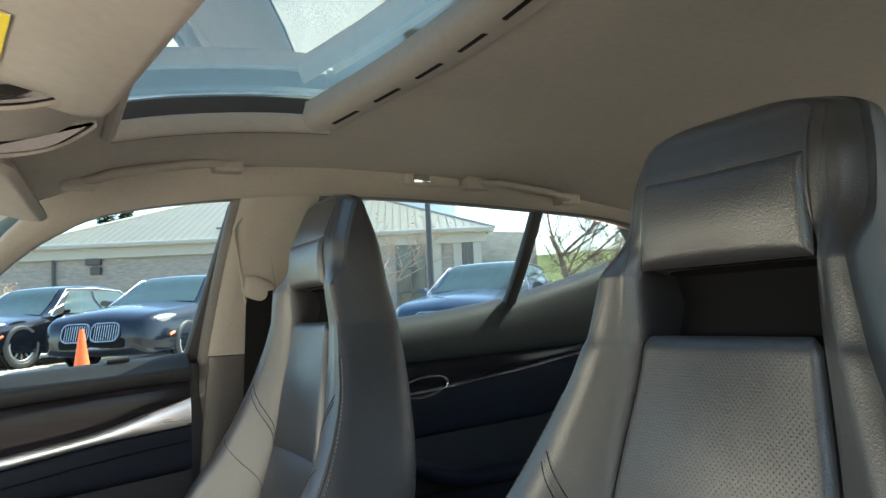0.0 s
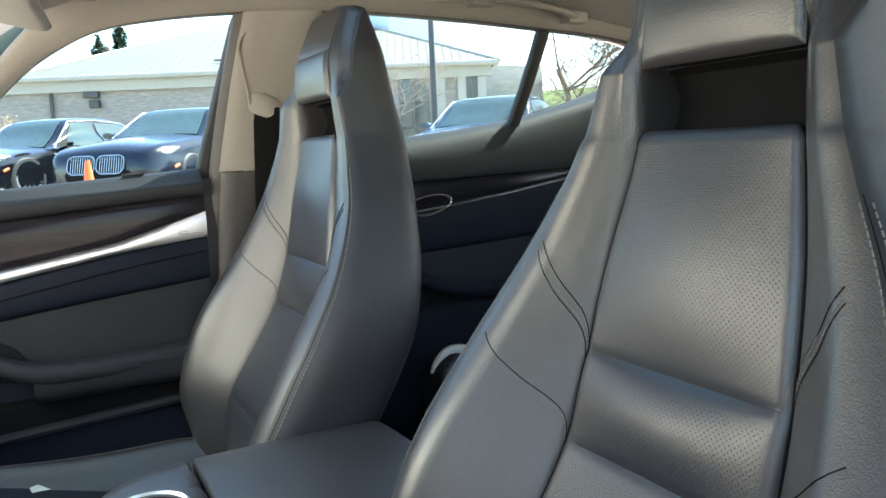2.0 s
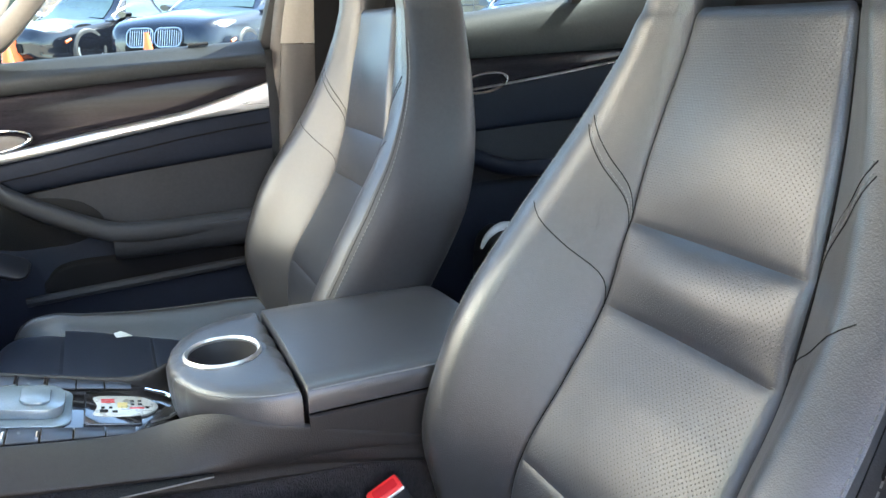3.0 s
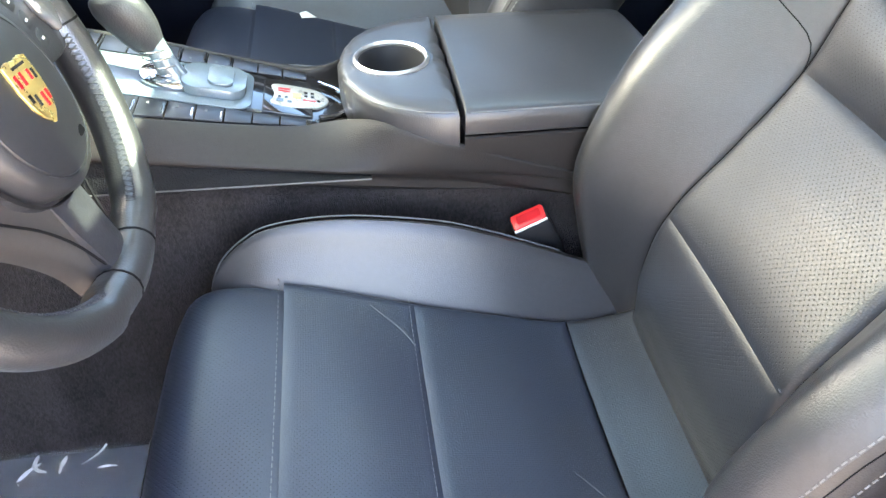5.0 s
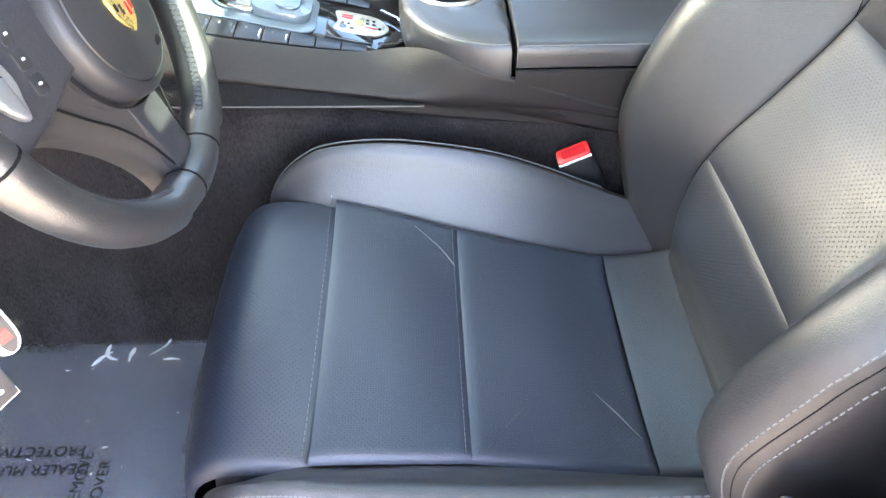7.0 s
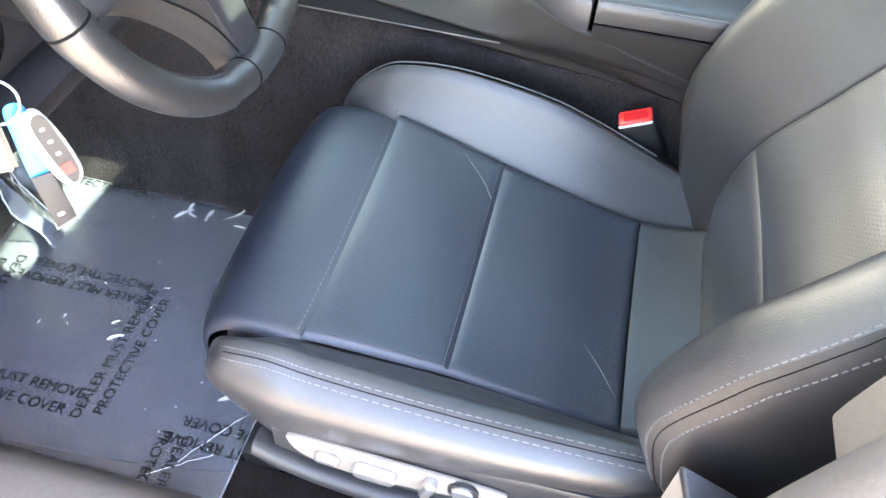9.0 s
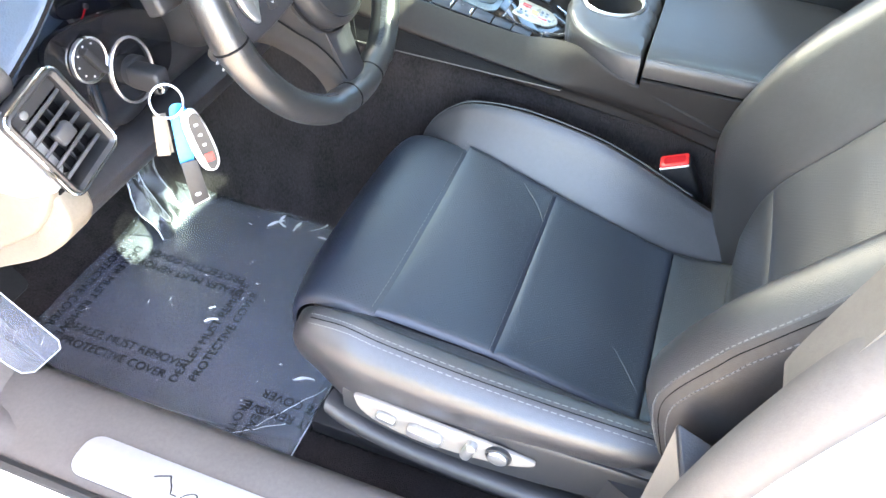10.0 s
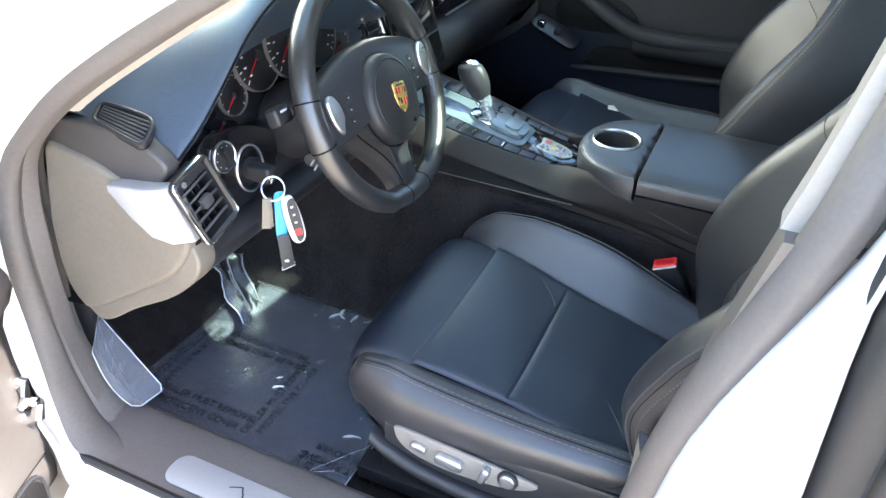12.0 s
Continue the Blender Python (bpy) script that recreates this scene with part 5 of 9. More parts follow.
cluster = thing("instrument_cluster", (-0.49, -0.397, 0.80), "round black gauges with white marks and chrome rims", "instruments")
part("cluster_panel", prism(smooth_outline([(-0.16, -0.055), (-0.175, -0.02), (-0.13, 0.045), (-0.06, 0.085), (0.0, 0.095), (0.06, 0.085), (0.13, 0.045), (0.175, -0.02), (0.16, -0.055), (0.0, -0.075)], 60), 0.012, facing(-0.502, -0.397, 0.865), 0.003), GLOSS, cluster, "glossy black cluster panel")
for y, z, r, red in ((-0.442, 0.893, 0.055, False), (-0.362, 0.895, 0.060, False), (-0.275, 0.880, 0.054, True), (-0.508, 0.850, 0.030, False), (-0.540, 0.818, 0.022, False), (-0.205, 0.845, 0.030, True)):
    m = facing(-0.489 + (0.004 if r > 0.055 else 0), y, z)
    g = part("gauge", prism(disc(r, 40), 0.006, m, 0.001), DIAL, cluster, "round black gauge")
    part("gauge_rim", ring_bm(r + 0.001, r - 0.001, 0.0085, m, 48, bevel=0.0008), PLASTIC_GREY, g, "chrome gauge rim")
    ticks = []
    n = 21 if r > 0.04 else 9
    for k in range(n):
        a = radians(225 - 270 * k / (n - 1))
        long = k % 2 == 0
        ri = r * (0.80 if long else 0.86)
        ticks.append(prism([(-0.0005 if not long else -0.0008, 0), (0.0005 if not long else 0.0008, 0), (0.0005 if not long else 0.0008, r * 0.93 - ri), (-0.0005 if not long else -0.0008, r * 0.93 - ri)], 0.0005, m @ Matrix.Rotation(a - math.pi / 2, 4, "Z") @ Matrix.Translation((0, ri, 0.006))))
        if long and r > 0.04:
            ticks.append(prism(rounded_rect(0.0055, 0.0026, 0.0008), 0.0005, m @ Matrix.Translation((r * 0.64 * math.cos(a), r * 0.64 * math.sin(a), 0.006))))
    part("gauge_marks", join(*ticks), DIAL_WHITE, g, "white tick marks")
    part("needle", prism([(-0.0014, -r * 0.12), (0.0014, -r * 0.12), (0.0006, r * 0.75), (-0.0006, r * 0.75)], 0.0012, m @ Matrix.Rotation(radians(128), 4, "Z") @ Matrix.Translation((0, 0, 0.008))), ENAMEL_RED, g, "red needle")
    part("needle_cap", prism(disc(r * 0.14, 20), 0.005, m @ Matrix.Translation((0, 0, 0.0065)), 0.001), PLASTIC, g)

# light switch, ignition, key
left_panel = part("switch_fascia", prism(smooth_outline([(-0.070, 0.025), (-0.052, 0.050), (0.0, 0.046), (0.06, 0.030), (0.10, 0.0), (0.09, -0.05), (0.02, -0.075), (-0.022, -0.065), (-0.052, -0.020)], 50), 0.010, facing(-0.447, -0.578, 0.785, 6), 0.003), GLOSS, dash, "glossy black switch fascia")
m = facing(-0.437, -0.600, 0.800, 6)
sw = part("light_switch", prism(disc(0.0205, 32), 0.004, m, 0.001), PLASTIC, dash, "round black light switch")
part("switch_ring", ring_bm(0.0232, 0.0212, 0.005, m, 40, bevel=0.001), SILVER, sw, "thin silver switch ring")
part("switch_grip", prism(rounded_rect(0.008, 0.036, 0.003), 0.010, m @ Matrix.Translation((0, 0, 0.004)) @ Matrix.Rotation(0.5, 4, "Z"), 0.002), PLASTIC, sw)
for k in range(7):
    a = radians(60 + 40 * k)
    part("switch_mark", prism(disc(0.0011, 8), 0.0006, m @ Matrix.Translation((0.0165 * math.cos(a), 0.0165 * math.sin(a), 0.004))), ICON, sw)
m = facing(-0.437, -0.549, 0.760, 6)
ign = part("ignition_lock", ring_bm(0.0315, 0.0292, 0.006, m, 44, sy=1.18, bevel=0.001), SILVER, dash, "thin silver ignition surround")
part("ignition_core", prism(disc(0.0285, 28, 1.18), 0.002, m, 0.0008), PLASTIC, ign)
part("ignition_barrel", prism(disc(0.017, 24), 0.016, m, 0.003), PLASTIC, ign, "black ignition barrel")

key = thing("car_key", (-0.400, -0.560, 0.765), "car key in ignition with leather strap, blue tag, white fob", "key")
part("key_head", rbox(-0.424, -0.384, -0.571, -0.549, 0.752, 0.778, 0.005, 3), PLASTIC, key, "black key head")
part("key_collar", rbox(-0.386, -0.377, -0.573, -0.563, 0.758, 0.770, 0.002, 2), CHROME, key, "metal collar")
rc = Vector((-0.374, -0.576, 0.753))
ring_u, ring_v = Vector((0.72, 0.69, 0.0)), Vector((-0.28, 0.30, 0.91))
part("key_ring", tube([rc + ring_u * (0.0165 * math.cos(a)) + ring_v * (0.0175 * math.sin(a)) for a in np.linspace(0, 2 * math.pi, 33)[:-1]], 0.0014, 6, closed=True), SILVER, key, "steel key ring")
TAG = frame_axes(rc, (0.72, 0.69, 0.0), (-0.10, 0.10, 0.99)) @ Matrix.Diagonal((0.82, 0.90, 0.9, 1.0))
def tag_piece(nm, outline, depth, du, dv, dw, lean, mat, label, bevel=0.0008):
    m = TAG @ Matrix.Translation((du, dv, dw)) @ Matrix.Rotation(radians(lean), 4, "Z")
    return part(nm, prism(outline, depth, m, bevel), mat, key, label), m
strap = [(-0.0075, 0), (0.0075, 0), (0.0085, -0.052), (-0.0085, -0.052)]
tag_piece("fob_strap", strap, 0.003, -0.012, -0.013, -0.001, -4, CREAM, "pale leather strap")
tag_piece("fob_strap_fold", strap, 0.003, -0.014, -0.013, 0.004, -7, CREAM, "pale leather strap")
tag_piece("blue_tag", smooth_outline([(-0.009, 0.0), (0.009, 0.0), (0.010, -0.030), (0.007, -0.085), (-0.009, -0.085), (-0.011, -0.030)], 30), 0.002, 0.011, -0.012, -0.010, -3, BLUE, "blue plastic tag")
tag_piece("blue_clip", rounded_rect(0.016, 0.012, 0.003), 0.003, 0.016, -0.020, 0.000, 8, BLUE, "blue clip")
fob, m = tag_piece("remote_fob", smooth_outline([(-0.011, 0.0), (0.0, 0.004), (0.010, -0.002), (0.0155, -0.035), (0.014, -0.072), (0.002, -0.084), (-0.012, -0.074), (-0.0155, -0.035)], 36), 0.010, 0.022, -0.018, -0.004, 10, WHITE_PLASTIC, "white edged remote fob", 0.004)
part("fob_face", prism(smooth_outline([(-0.004, -0.006), (0.009, -0.004), (0.012, -0.035), (0.010, -0.070), (-0.003, -0.078), (-0.007, -0.035)], 30), 0.0012, m @ Matrix.Translation((0.001, 0, 0.0098))), PLASTIC, fob, "dark button face")
for k, mt in ((-0.016, ICON), (-0.030, ICON), (-0.044, ICON), (-0.062, ENAMEL_RED)):
    part("fob_button", prism(rounded_rect(0.005 if mt is ICON else 0.011, 0.003 if mt is ICON else 0.012, 0.001), 0.001, m @ Matrix.Translation((0.003, k, 0.0108))), mt, fob)
tag_piece("black_tag", [(-0.011, 0), (0.011, 0), (0.013, -0.058), (-0.011, -0.064)], 0.0015, 0.008, -0.085, -0.006, 2, PLASTIC, "black tag with a slot")
tag_piece("tag_edge", [(-0.012, -0.0585), (0.0135, -0.0525), (0.0135, -0.060), (-0.012, -0.066)], 0.001, 0.008, -0.085, -0.007, 2, ICON, "bright tag edge")
tag_piece("tag_slot", rounded_rect(0.008, 0.004, 0.0019), 0.0006, 0.009, -0.133, -0.0042, 2, ICON, "bright slot")

# side air vent with silver cap, and the demister vent on top
vent = thing("air_vent", (-0.40, -0.70, 0.74), "side air vent with dark slats, chrome frame and silver cap", "air vent", "dashboard vents")
VM = frame_axes((-0.393, -0.699, 0.791), (-0.06, 0.97, 0.243), (-0.243, -0.25, 0.937))
def frame_ring(w, h, r, t, depth, m, nm, mat, parent, label=""):
    o, i = rounded_rect(w, h, r, 4), rounded_rect(w - 2 * t, h - 2 * t, max(0.001, r - t), 4)
    rows = [[m @ Vector((*p, 0)) for p in o], [m @ Vector((*p, depth * 0.7)) for p in o], [m @ (Vector((*p, depth)) * 0.5 + Vector((*q, depth)) * 0.5) for p, q in zip(o, i)], [m @ Vector((*q, depth * 0.7)) for q in i], [m @ Vector((*q, -0.001)) for q in i]]
    return part(nm, fix(grid_bm(rows, closed_v=True)), mat, parent, label)
frame_ring(0.073, 0.100, 0.010, 0.0070, 0.011, VM, "vent_frame", PLASTIC, vent, "black vent frame")
part("frame_edge", tube([VM @ Vector((u, v, 0.0085)) for u, v in rounded_rect(0.0725, 0.0995, 0.010, 5)], 0.0018, 6, closed=True), CHROME, vent, "thin chrome edge")
part("vent_housing", fix(grid_bm([[VM @ Vector((*p, w)) for p in rounded_rect(0.0600, 0.0870, 0.004, 4)] for w in (0.004, -0.010, -0.020)], closed_v=True)), PLASTIC, vent, "black vent housing")
part("vent_well", prism(rounded_rect(0.061, 0.088, 0.006), 0.002, VM @ Matrix.Translation((0, 0, -0.022))), SEAM, vent, "dark vent well")
for k in range(5):
    part("vent_slat", rbox(-0.0290, 0.0290, -0.0018, 0.0018, -0.016, 0.003, 0.001), SLAT, vent, "grey slat").data.transform(VM @ Matrix.Translation((0, -0.034 + 0.0145 * k, 0)) @ Matrix.Rotation(radians(-32), 4, "X"))
for k in (-0.013, 0.0, 0.013):
    part("vent_vane", rbox(-0.001, 0.001, -0.041, 0.028, -0.019, -0.008, 0.0005), PLASTIC, vent, "thin upright vane").data.transform(VM @ Matrix.Translation((k, 0, 0)))
part("vent_tab", rbox(-0.009, 0.011, -0.010, 0.006, 0.0, 0.010, 0.003), SLAT, vent, "grey vent tab").data.transform(VM)
part("vent_label", prism(rounded_rect(0.058, 0.012, 0.002), 0.001, VM @ Matrix.Translation((0, 0.036, 0.002))), PLASTIC, vent)
part("vent_wheel", prism(disc(0.004, 12), 0.002, VM @ Matrix.Translation((-0.014, 0.036, 0.003)), 0.0005), SILVER, vent, "small silver thumb wheel")
def cap_shell(tops, bottoms, back, bevel):
    """A thick blade between two edge lines, swept back towards the panel."""
    bm = bmesh.new()
    rows = []
    for a, b in zip(tops, bottoms):
        a, b = Vector(a), Vector(b)
        rows.append([bm.verts.new(p) for p in (a, b, b + Vector(back), a + Vector(back))])
    for r, q in zip(rows, rows[1:]):
        for k in range(4):
            bm.faces.new((r[k], r[(k + 1) % 4], q[(k + 1) % 4], q[k]))
    bm.faces.new(rows[0])
    bm.faces.new(list(reversed(rows[-1])))
    fix(bm)
    bmesh.ops.bevel(bm, geom=[e for e in bm.edges if e.calc_face_angle(0) > 0.6], offset=bevel, segments=3, profile=0.5, affect="EDGES")
    return bm
part("silver_cap", cap_shell([(-0.504, -0.750, 0.810), (-0.466, -0.755, 0.817), (-0.434, -0.756, 0.822), (-0.416, -0.753, 0.825), (-0.403, -0.748, 0.827)],
                             [(-0.506, -0.748, 0.798), (-0.466, -0.755, 0.772), (-0.436, -0.755, 0.751), (-0.411, -0.747, 0.742), (-0.387, -0.729, 0.743)], (-0.006, 0.030, -0.002), 0.004), SILVER_PAINT, vent, "satin silver cap")
dv = thing("demister_vent", (-0.47, -0.67, 0.89), "slatted demister vent in the dashboard top", "air vent", "dashboard vents")
DM = frame_axes((-0.490, -0.708, 0.8855), (0.99, 0.0, -0.115), (0.03, 0.95, 0.30))
VENT_EDGE = smooth_outline([(-0.040, -0.016), (-0.049, 0.000), (-0.053, 0.012), (-0.045, 0.018), (-0.012, 0.021), (0.022, 0.020), (0.038, 0.010), (0.047, -0.008), (0.050, -0.020), (0.046, -0.028), (0.030, -0.027), (-0.010, -0.021)], 60)
inner_edge = [(u * 0.88, -0.002 + (v + 0.002) * 0.80) for u, v in VENT_EDGE]
part("vent_frame", fix(grid_bm([[DM @ Vector((u, v, w)) for u, v in edge] for edge, w in ((VENT_EDGE, -0.006), (VENT_EDGE, 0.0015), ([((a + c) / 2, (b + d) / 2) for (a, b), (c, d) in zip(VENT_EDGE, inner_edge)], 0.0028), (inner_edge, 0.0012), (inner_edge, -0.006))], closed_v=True)), LEATHER_DK, dv, "dark vent frame")
part("vent_well", prism(VENT_EDGE, 0.002, DM @ Matrix.Translation((0, 0, -0.0075))), SEAM, dv, "dark vent well")
for k in range(6):
    f = (k + 0.5) / 6
    a, b = Vector((-0.036, -0.014)).lerp(Vector((-0.047, 0.013)), f), Vector((0.043, -0.023)).lerp(Vector((0.030, 0.015)), f)
    part("vent_slat", prism([(a.x, a.y - 0.0014), (b.x, b.y - 0.0014), (b.x, b.y + 0.0014), (a.x, a.y + 0.0014)], 0.005, DM @ Matrix.Translation((0, 0, -0.0045)), 0.0006), SLAT, dv, "dark slat")

# centre screen, centre vents and trim strip
centre = thing("centre_display", (-0.50, 0.0, 0.80), "black centre display with chrome-edged air vents above the console", "display")
CM = facing(-0.462, 0.02, 0.815, 18)
part("display_panel", prism(rounded_rect(0.20, 0.20, 0.02), 0.02, CM, 0.005), GLOSS, centre, "glossy black display")
frame_ring(0.19, 0.10, 0.008, 0.003, 0.004, CM @ Matrix.Translation((0, 0.02, 0.019)), "display_edge", PLASTIC, centre)
for s in (-1, 1):
    cm = CM @ Matrix.Translation((s * 0.135, 0.055, 0.004))
    frame_ring(0.060, 0.085, 0.008, 0.004, 0.012, cm, "vent_frame", CHROME, centre, "chrome vent frame")
    for k in range(4):
        part("vent_slat", rbox(-0.026, 0.026, -0.0016, 0.0016, -0.010, 0.006, 0.001), PLASTIC, centre).data.transform(cm @ Matrix.Translation((0, -0.026 + 0.0175 * k, 0)) @ Matrix.Rotation(radians(-20), 4, "X"))
part("fascia_strip", tube([(-0.452, y, 0.800 + 0.02 * y) for y in np.linspace(0.2, 0.70, 12)], 0.005, 8), SILVER, dash, "silver fascia strip")
part("fascia_trim", loft([[(-0.448, y, 0.87), (-0.44, y, 0.85), (-0.445, y, 0.81), (-0.47, y, 0.81), (-0.47, y, 0.87)] for y in (0.19, 0.3, 0.5, 0.705)], 10, 16), WOODY, dash, "dark gloss fascia trim")


# ---------------------------------------------------------------- floor, sills, bulkhead
def floor_sheet():
    rows = []
    for x in np.linspace(-1.05, 2.0, 30):
        z = 0.2 + (0.30 * max(0, (-x - 0.80)) / 0.25)
        rows.append([(x, y, z + (0.0 if abs(y) < 0.6 else 0.02 * (abs(y) - 0.6) / 0.12)) for y in np.linspace(-0.70, 0.70, 16)])
    return fix(grid_bm(rows))


tagged(part("floor", floor_sheet(), CARPET), "dark carpeted car floor", "floor", kind="structure")
tagged(part("bulkhead", rbox(-1.10, -1.04, -0.72, 0.72, 0.2, 0.92, 0.01), CARPET), "dark carpeted bulkhead ahead of the pedals", "bulkhead", kind="structure")

car = thing("car_body", (0.3, 0, 0.2), "white four-door car body around the cabin with open driver's door", "car body", kind="structure")
# sill: carpet edge, grey tread, white outer sill
for s in (-1, 1):
    secs = [[(x, s * y, z) for y, z in ((0.658, 0.20), (0.672, 0.27), (0.700, 0.335), (0.730, 0.352), (0.800, 0.351), (0.835, 0.346), (0.848, 0.325), (0.83, 0.15), (0.68, 0.15))] for x in (-0.86, -0.5, 0.0, 0.5, 1.1)]
    part("sill_tread", loft(secs, 20, 40), SEAL, car, "grey plastic sill tread")
    secs = [[(x, s * y, z) for y, z in ((0.842, 0.335), (0.862, 0.342), (0.890, 0.335), (0.918, 0.30), (0.935, 0.24), (0.91, 0.16), (0.83, 0.14))] for x in ((-0.575, -0.4, 0.0, 0.6, 1.2) if s < 0 else (-0.98, -0.6, 0.0, 0.6, 1.2))]
    part("outer_sill", loft(secs, 20, 36), WHITE_PAINT, car, "white painted outer sill")
    part("sill_seal", tube([(x, s * 0.843, 0.348) for x in np.linspace(-0.60, 0.22, 20)], 0.009, 8), RUBBER, car, "black door seal")

sill_plate = thing("sill_plate", (-0.2, -0.75, 0.352), "brushed silver sill plate with dark script on the tread", "sill plate")
part("plate", prism(rounded_rect(0.585, 0.056, 0.022, 8), 0.003, Matrix.Translation((-0.160, -0.797, 0.3535)), 0.001), SILVER_PAINT, sill_plate)
# unlettered script: a tall slanting loop and a run of low wave strokes
strokes = [tube([(-0.345 + 0.040 * f + 0.006 * math.sin(2 * math.pi * f), -0.806 + 0.020 * math.sin(math.pi * min(1.0, 0.12 + f)) ** 0.5, 0.3568) for f in np.linspace(0, 1, 18)], 0.0011, 4)]
for k in range(9):
    x0, h = -0.300 + 0.020 * k, 0.010 + 0.002 * (k % 2)
    strokes.append(tube([(x0 + 0.021 * f + 0.004 * math.sin(math.pi * f), -0.806 + h * math.sin(math.pi * f) ** 0.7, 0.3568) for f in np.linspace(0, 1, 12)], 0.0010, 4))
part("script", join(*strokes), PLASTIC, sill_plate, "dark script bars")

# A pillars, roof rails, B pillars
for s in (-1, 1):
    # inner trim of the A pillar and roof rail in one sweep, seen from the cabin
    line = [(-0.90, 0.740, 0.62), (-0.76, 0.745, 0.72), (-0.66, 0.748, 0.795), (-0.55, 0.745, 0.865), (-0.36, 0.732, 0.985), (-0.235, 0.718, 1.056), (-0.09, 0.680, 1.215), (0.0, 0.655, 1.285), (0.10, 0.636, 1.325), (0.32, 0.625, 1.354), (0.60, 0.615, 1.362), (0.95, 0.605, 1.345), (1.25, 0.600, 1.318), (1.55, 0.58, 1.23)]
    if s < 0:
        line = line[4:]
        line[2], line[3], line[4] = (-0.10, 0.695, 1.150), (0.0, 0.675, 1.235), (0.10, 0.650, 1.312)
    def big(x):
        return 0.55 if x < -0.15 else min(1.0, 0.55 + (x + 0.15) * 2.2)
    secs = [[(x, s * (y + dy * big(x)), z + dz * big(x)) for dy, dz in ((0.0, -0.018), (-0.022, -0.006), (-0.040, 0.022), (-0.045, 0.060), (0.0, 0.070), (0.03, 0.03))] for x, y, z in line]
    if s > 0:
        part("roof_rail_trim", loft(secs, 60, 24), PILLAR_TRIM, car, "beige pillar and rail trim")
        secs = [[(x - 0.006, s * (y + dy), z + dz) for dy, dz in ((0.010, -0.012), (0.034, -0.020), (0.056, -0.008), (0.060, 0.022), (0.015, 0.03))] for x, y, z in line]
        part("door_seal", loft(secs, 60, 18), SEAL, car, "grey door seal")
        secs = [[(x - 0.02, s * (y + dy), z + dz) for dy, dz in ((0.056, 0.004), (0.080, -0.004), (0.115, 0.012), (0.118, 0.050), (0.07, 0.098), (0.0, 0.10))] for x, y, z in line]
        part("roof_rail", loft(secs, 60, 24), WHITE_PAINT, car, "white painted roof rail and pillar")
    # B pillar: dark lower and beige upper cover, seal, painted face
    bx = [(0.272, 0.20, 0.700), (0.282, 0.60, 0.728), (0.297, 0.85, 0.738), (0.313, 1.03, 0.722), (0.340, 1.20, 0.680), (0.372, 1.36, 0.635)]
    if s < 0:
        bx = [(0.225, 0.20, 0.700), (0.258, 0.58, 0.722), (0.292, 0.77, 0.728), (0.331, 0.952, 0.726), (0.350, 1.03, 0.715), (0.388, 1.20, 0.675), (0.430, 1.36, 0.630)]
    def bsec(x, z, y, x0, x1, y0, y1):
        return [(x + x0, s * (y + y1), z), (x + x0, s * (y + y0 + 0.012), z), (x + x0 + 0.012, s * (y + y0 + 0.002), z), (x + x0 + 0.03, s * (y + y0), z), (x + x1 - 0.03, s * (y + y0), z), (x + x1 - 0.012, s * (y + y0 + 0.002), z), (x + x1, s * (y + y0 + 0.012), z), (x + x1, s * (y + y1), z)]
    if s > 0:
        low_secs = [bsec(x, z, y, -0.050, 0.11, -0.018, 0.03) for x, z, y in bx[:4]]
    else:
        # set back below a step, where the door sill trim begins
        low_secs = []
        for z, set_back, in_y in ((0.20, 0.000, -0.030), (0.58, 0.000, -0.034), (0.700, 0.004, -0.034), (0.745, 0.000, -0.034), (0.768, -0.034, -0.036), (0.785, -0.048, -0.036), (0.954, -0.048, -0.034)):
            x, y = lerp_table([(q, a) for a, q, _ in bx], z), lerp_table([(q, b) for _, q, b in bx], z)
            low_secs.append(bsec(x, z, y, set_back, 0.11, in_y, 0.03))
    # same cover both sides; the passenger's is coloured darker to stand in for shade
    part("pillar_cover_lower", loft(low_secs, 30, hard=True), PILLAR_LOW if s < 0 else TAUPE, car, "lower pillar cover, passenger side coloured darker for shade")
    part("pillar_cover_upper", loft([bsec(x, z + 0.002, y, -0.052, 0.105, -0.020 if s > 0 else -0.038, 0.03 if s > 0 else 0.008) for x, z, y in bx[3:]], 16, hard=True), PILLAR_TRIM, car, "beige upper pillar cover")
    part("pillar_seal", loft([[(x + a, s * (y + b), z) for a, b in (tuple((a + min(0.016, max(0.0, (z - 0.86) * 0.18)), b) for a, b in ((-0.046, 0.004), (-0.054, 0.012), (-0.055, 0.030), (-0.044, 0.046), (-0.026, 0.051), (-0.01, 0.03), (-0.02, 0.004))) if s < 0 else ((-0.052, 0.0), (-0.066, 0.012), (-0.064, 0.034), (-0.040, 0.052), (0.0, 0.058), (0.01, 0.03), (-0.02, 0.0)))] for x, z, y in bx], 20, 24), SEAL, car, "grey door seal")
    part("pillar_paint", loft([[(x + (a + (0.034 if s < 0 else 0.0) * min(1.0, max(0.0, (z - 0.80) / 0.14)) if a < 0 else a * (max(0.348, x + 0.02) - x if s < 0 else 0.085) / 0.085), s * (y + b * (1.0 if z < 0.95 else 0.72)), z) for a, b in ((-0.022, 0.03), (-0.026, 0.050), (-0.022, 0.068), (-0.010, 0.092), (0.062, 0.128), (0.085, 0.130), (0.085, 0.03))] for x, z, y in bx], 20, 30), WHITE_PAINT, car, "white painted pillar")
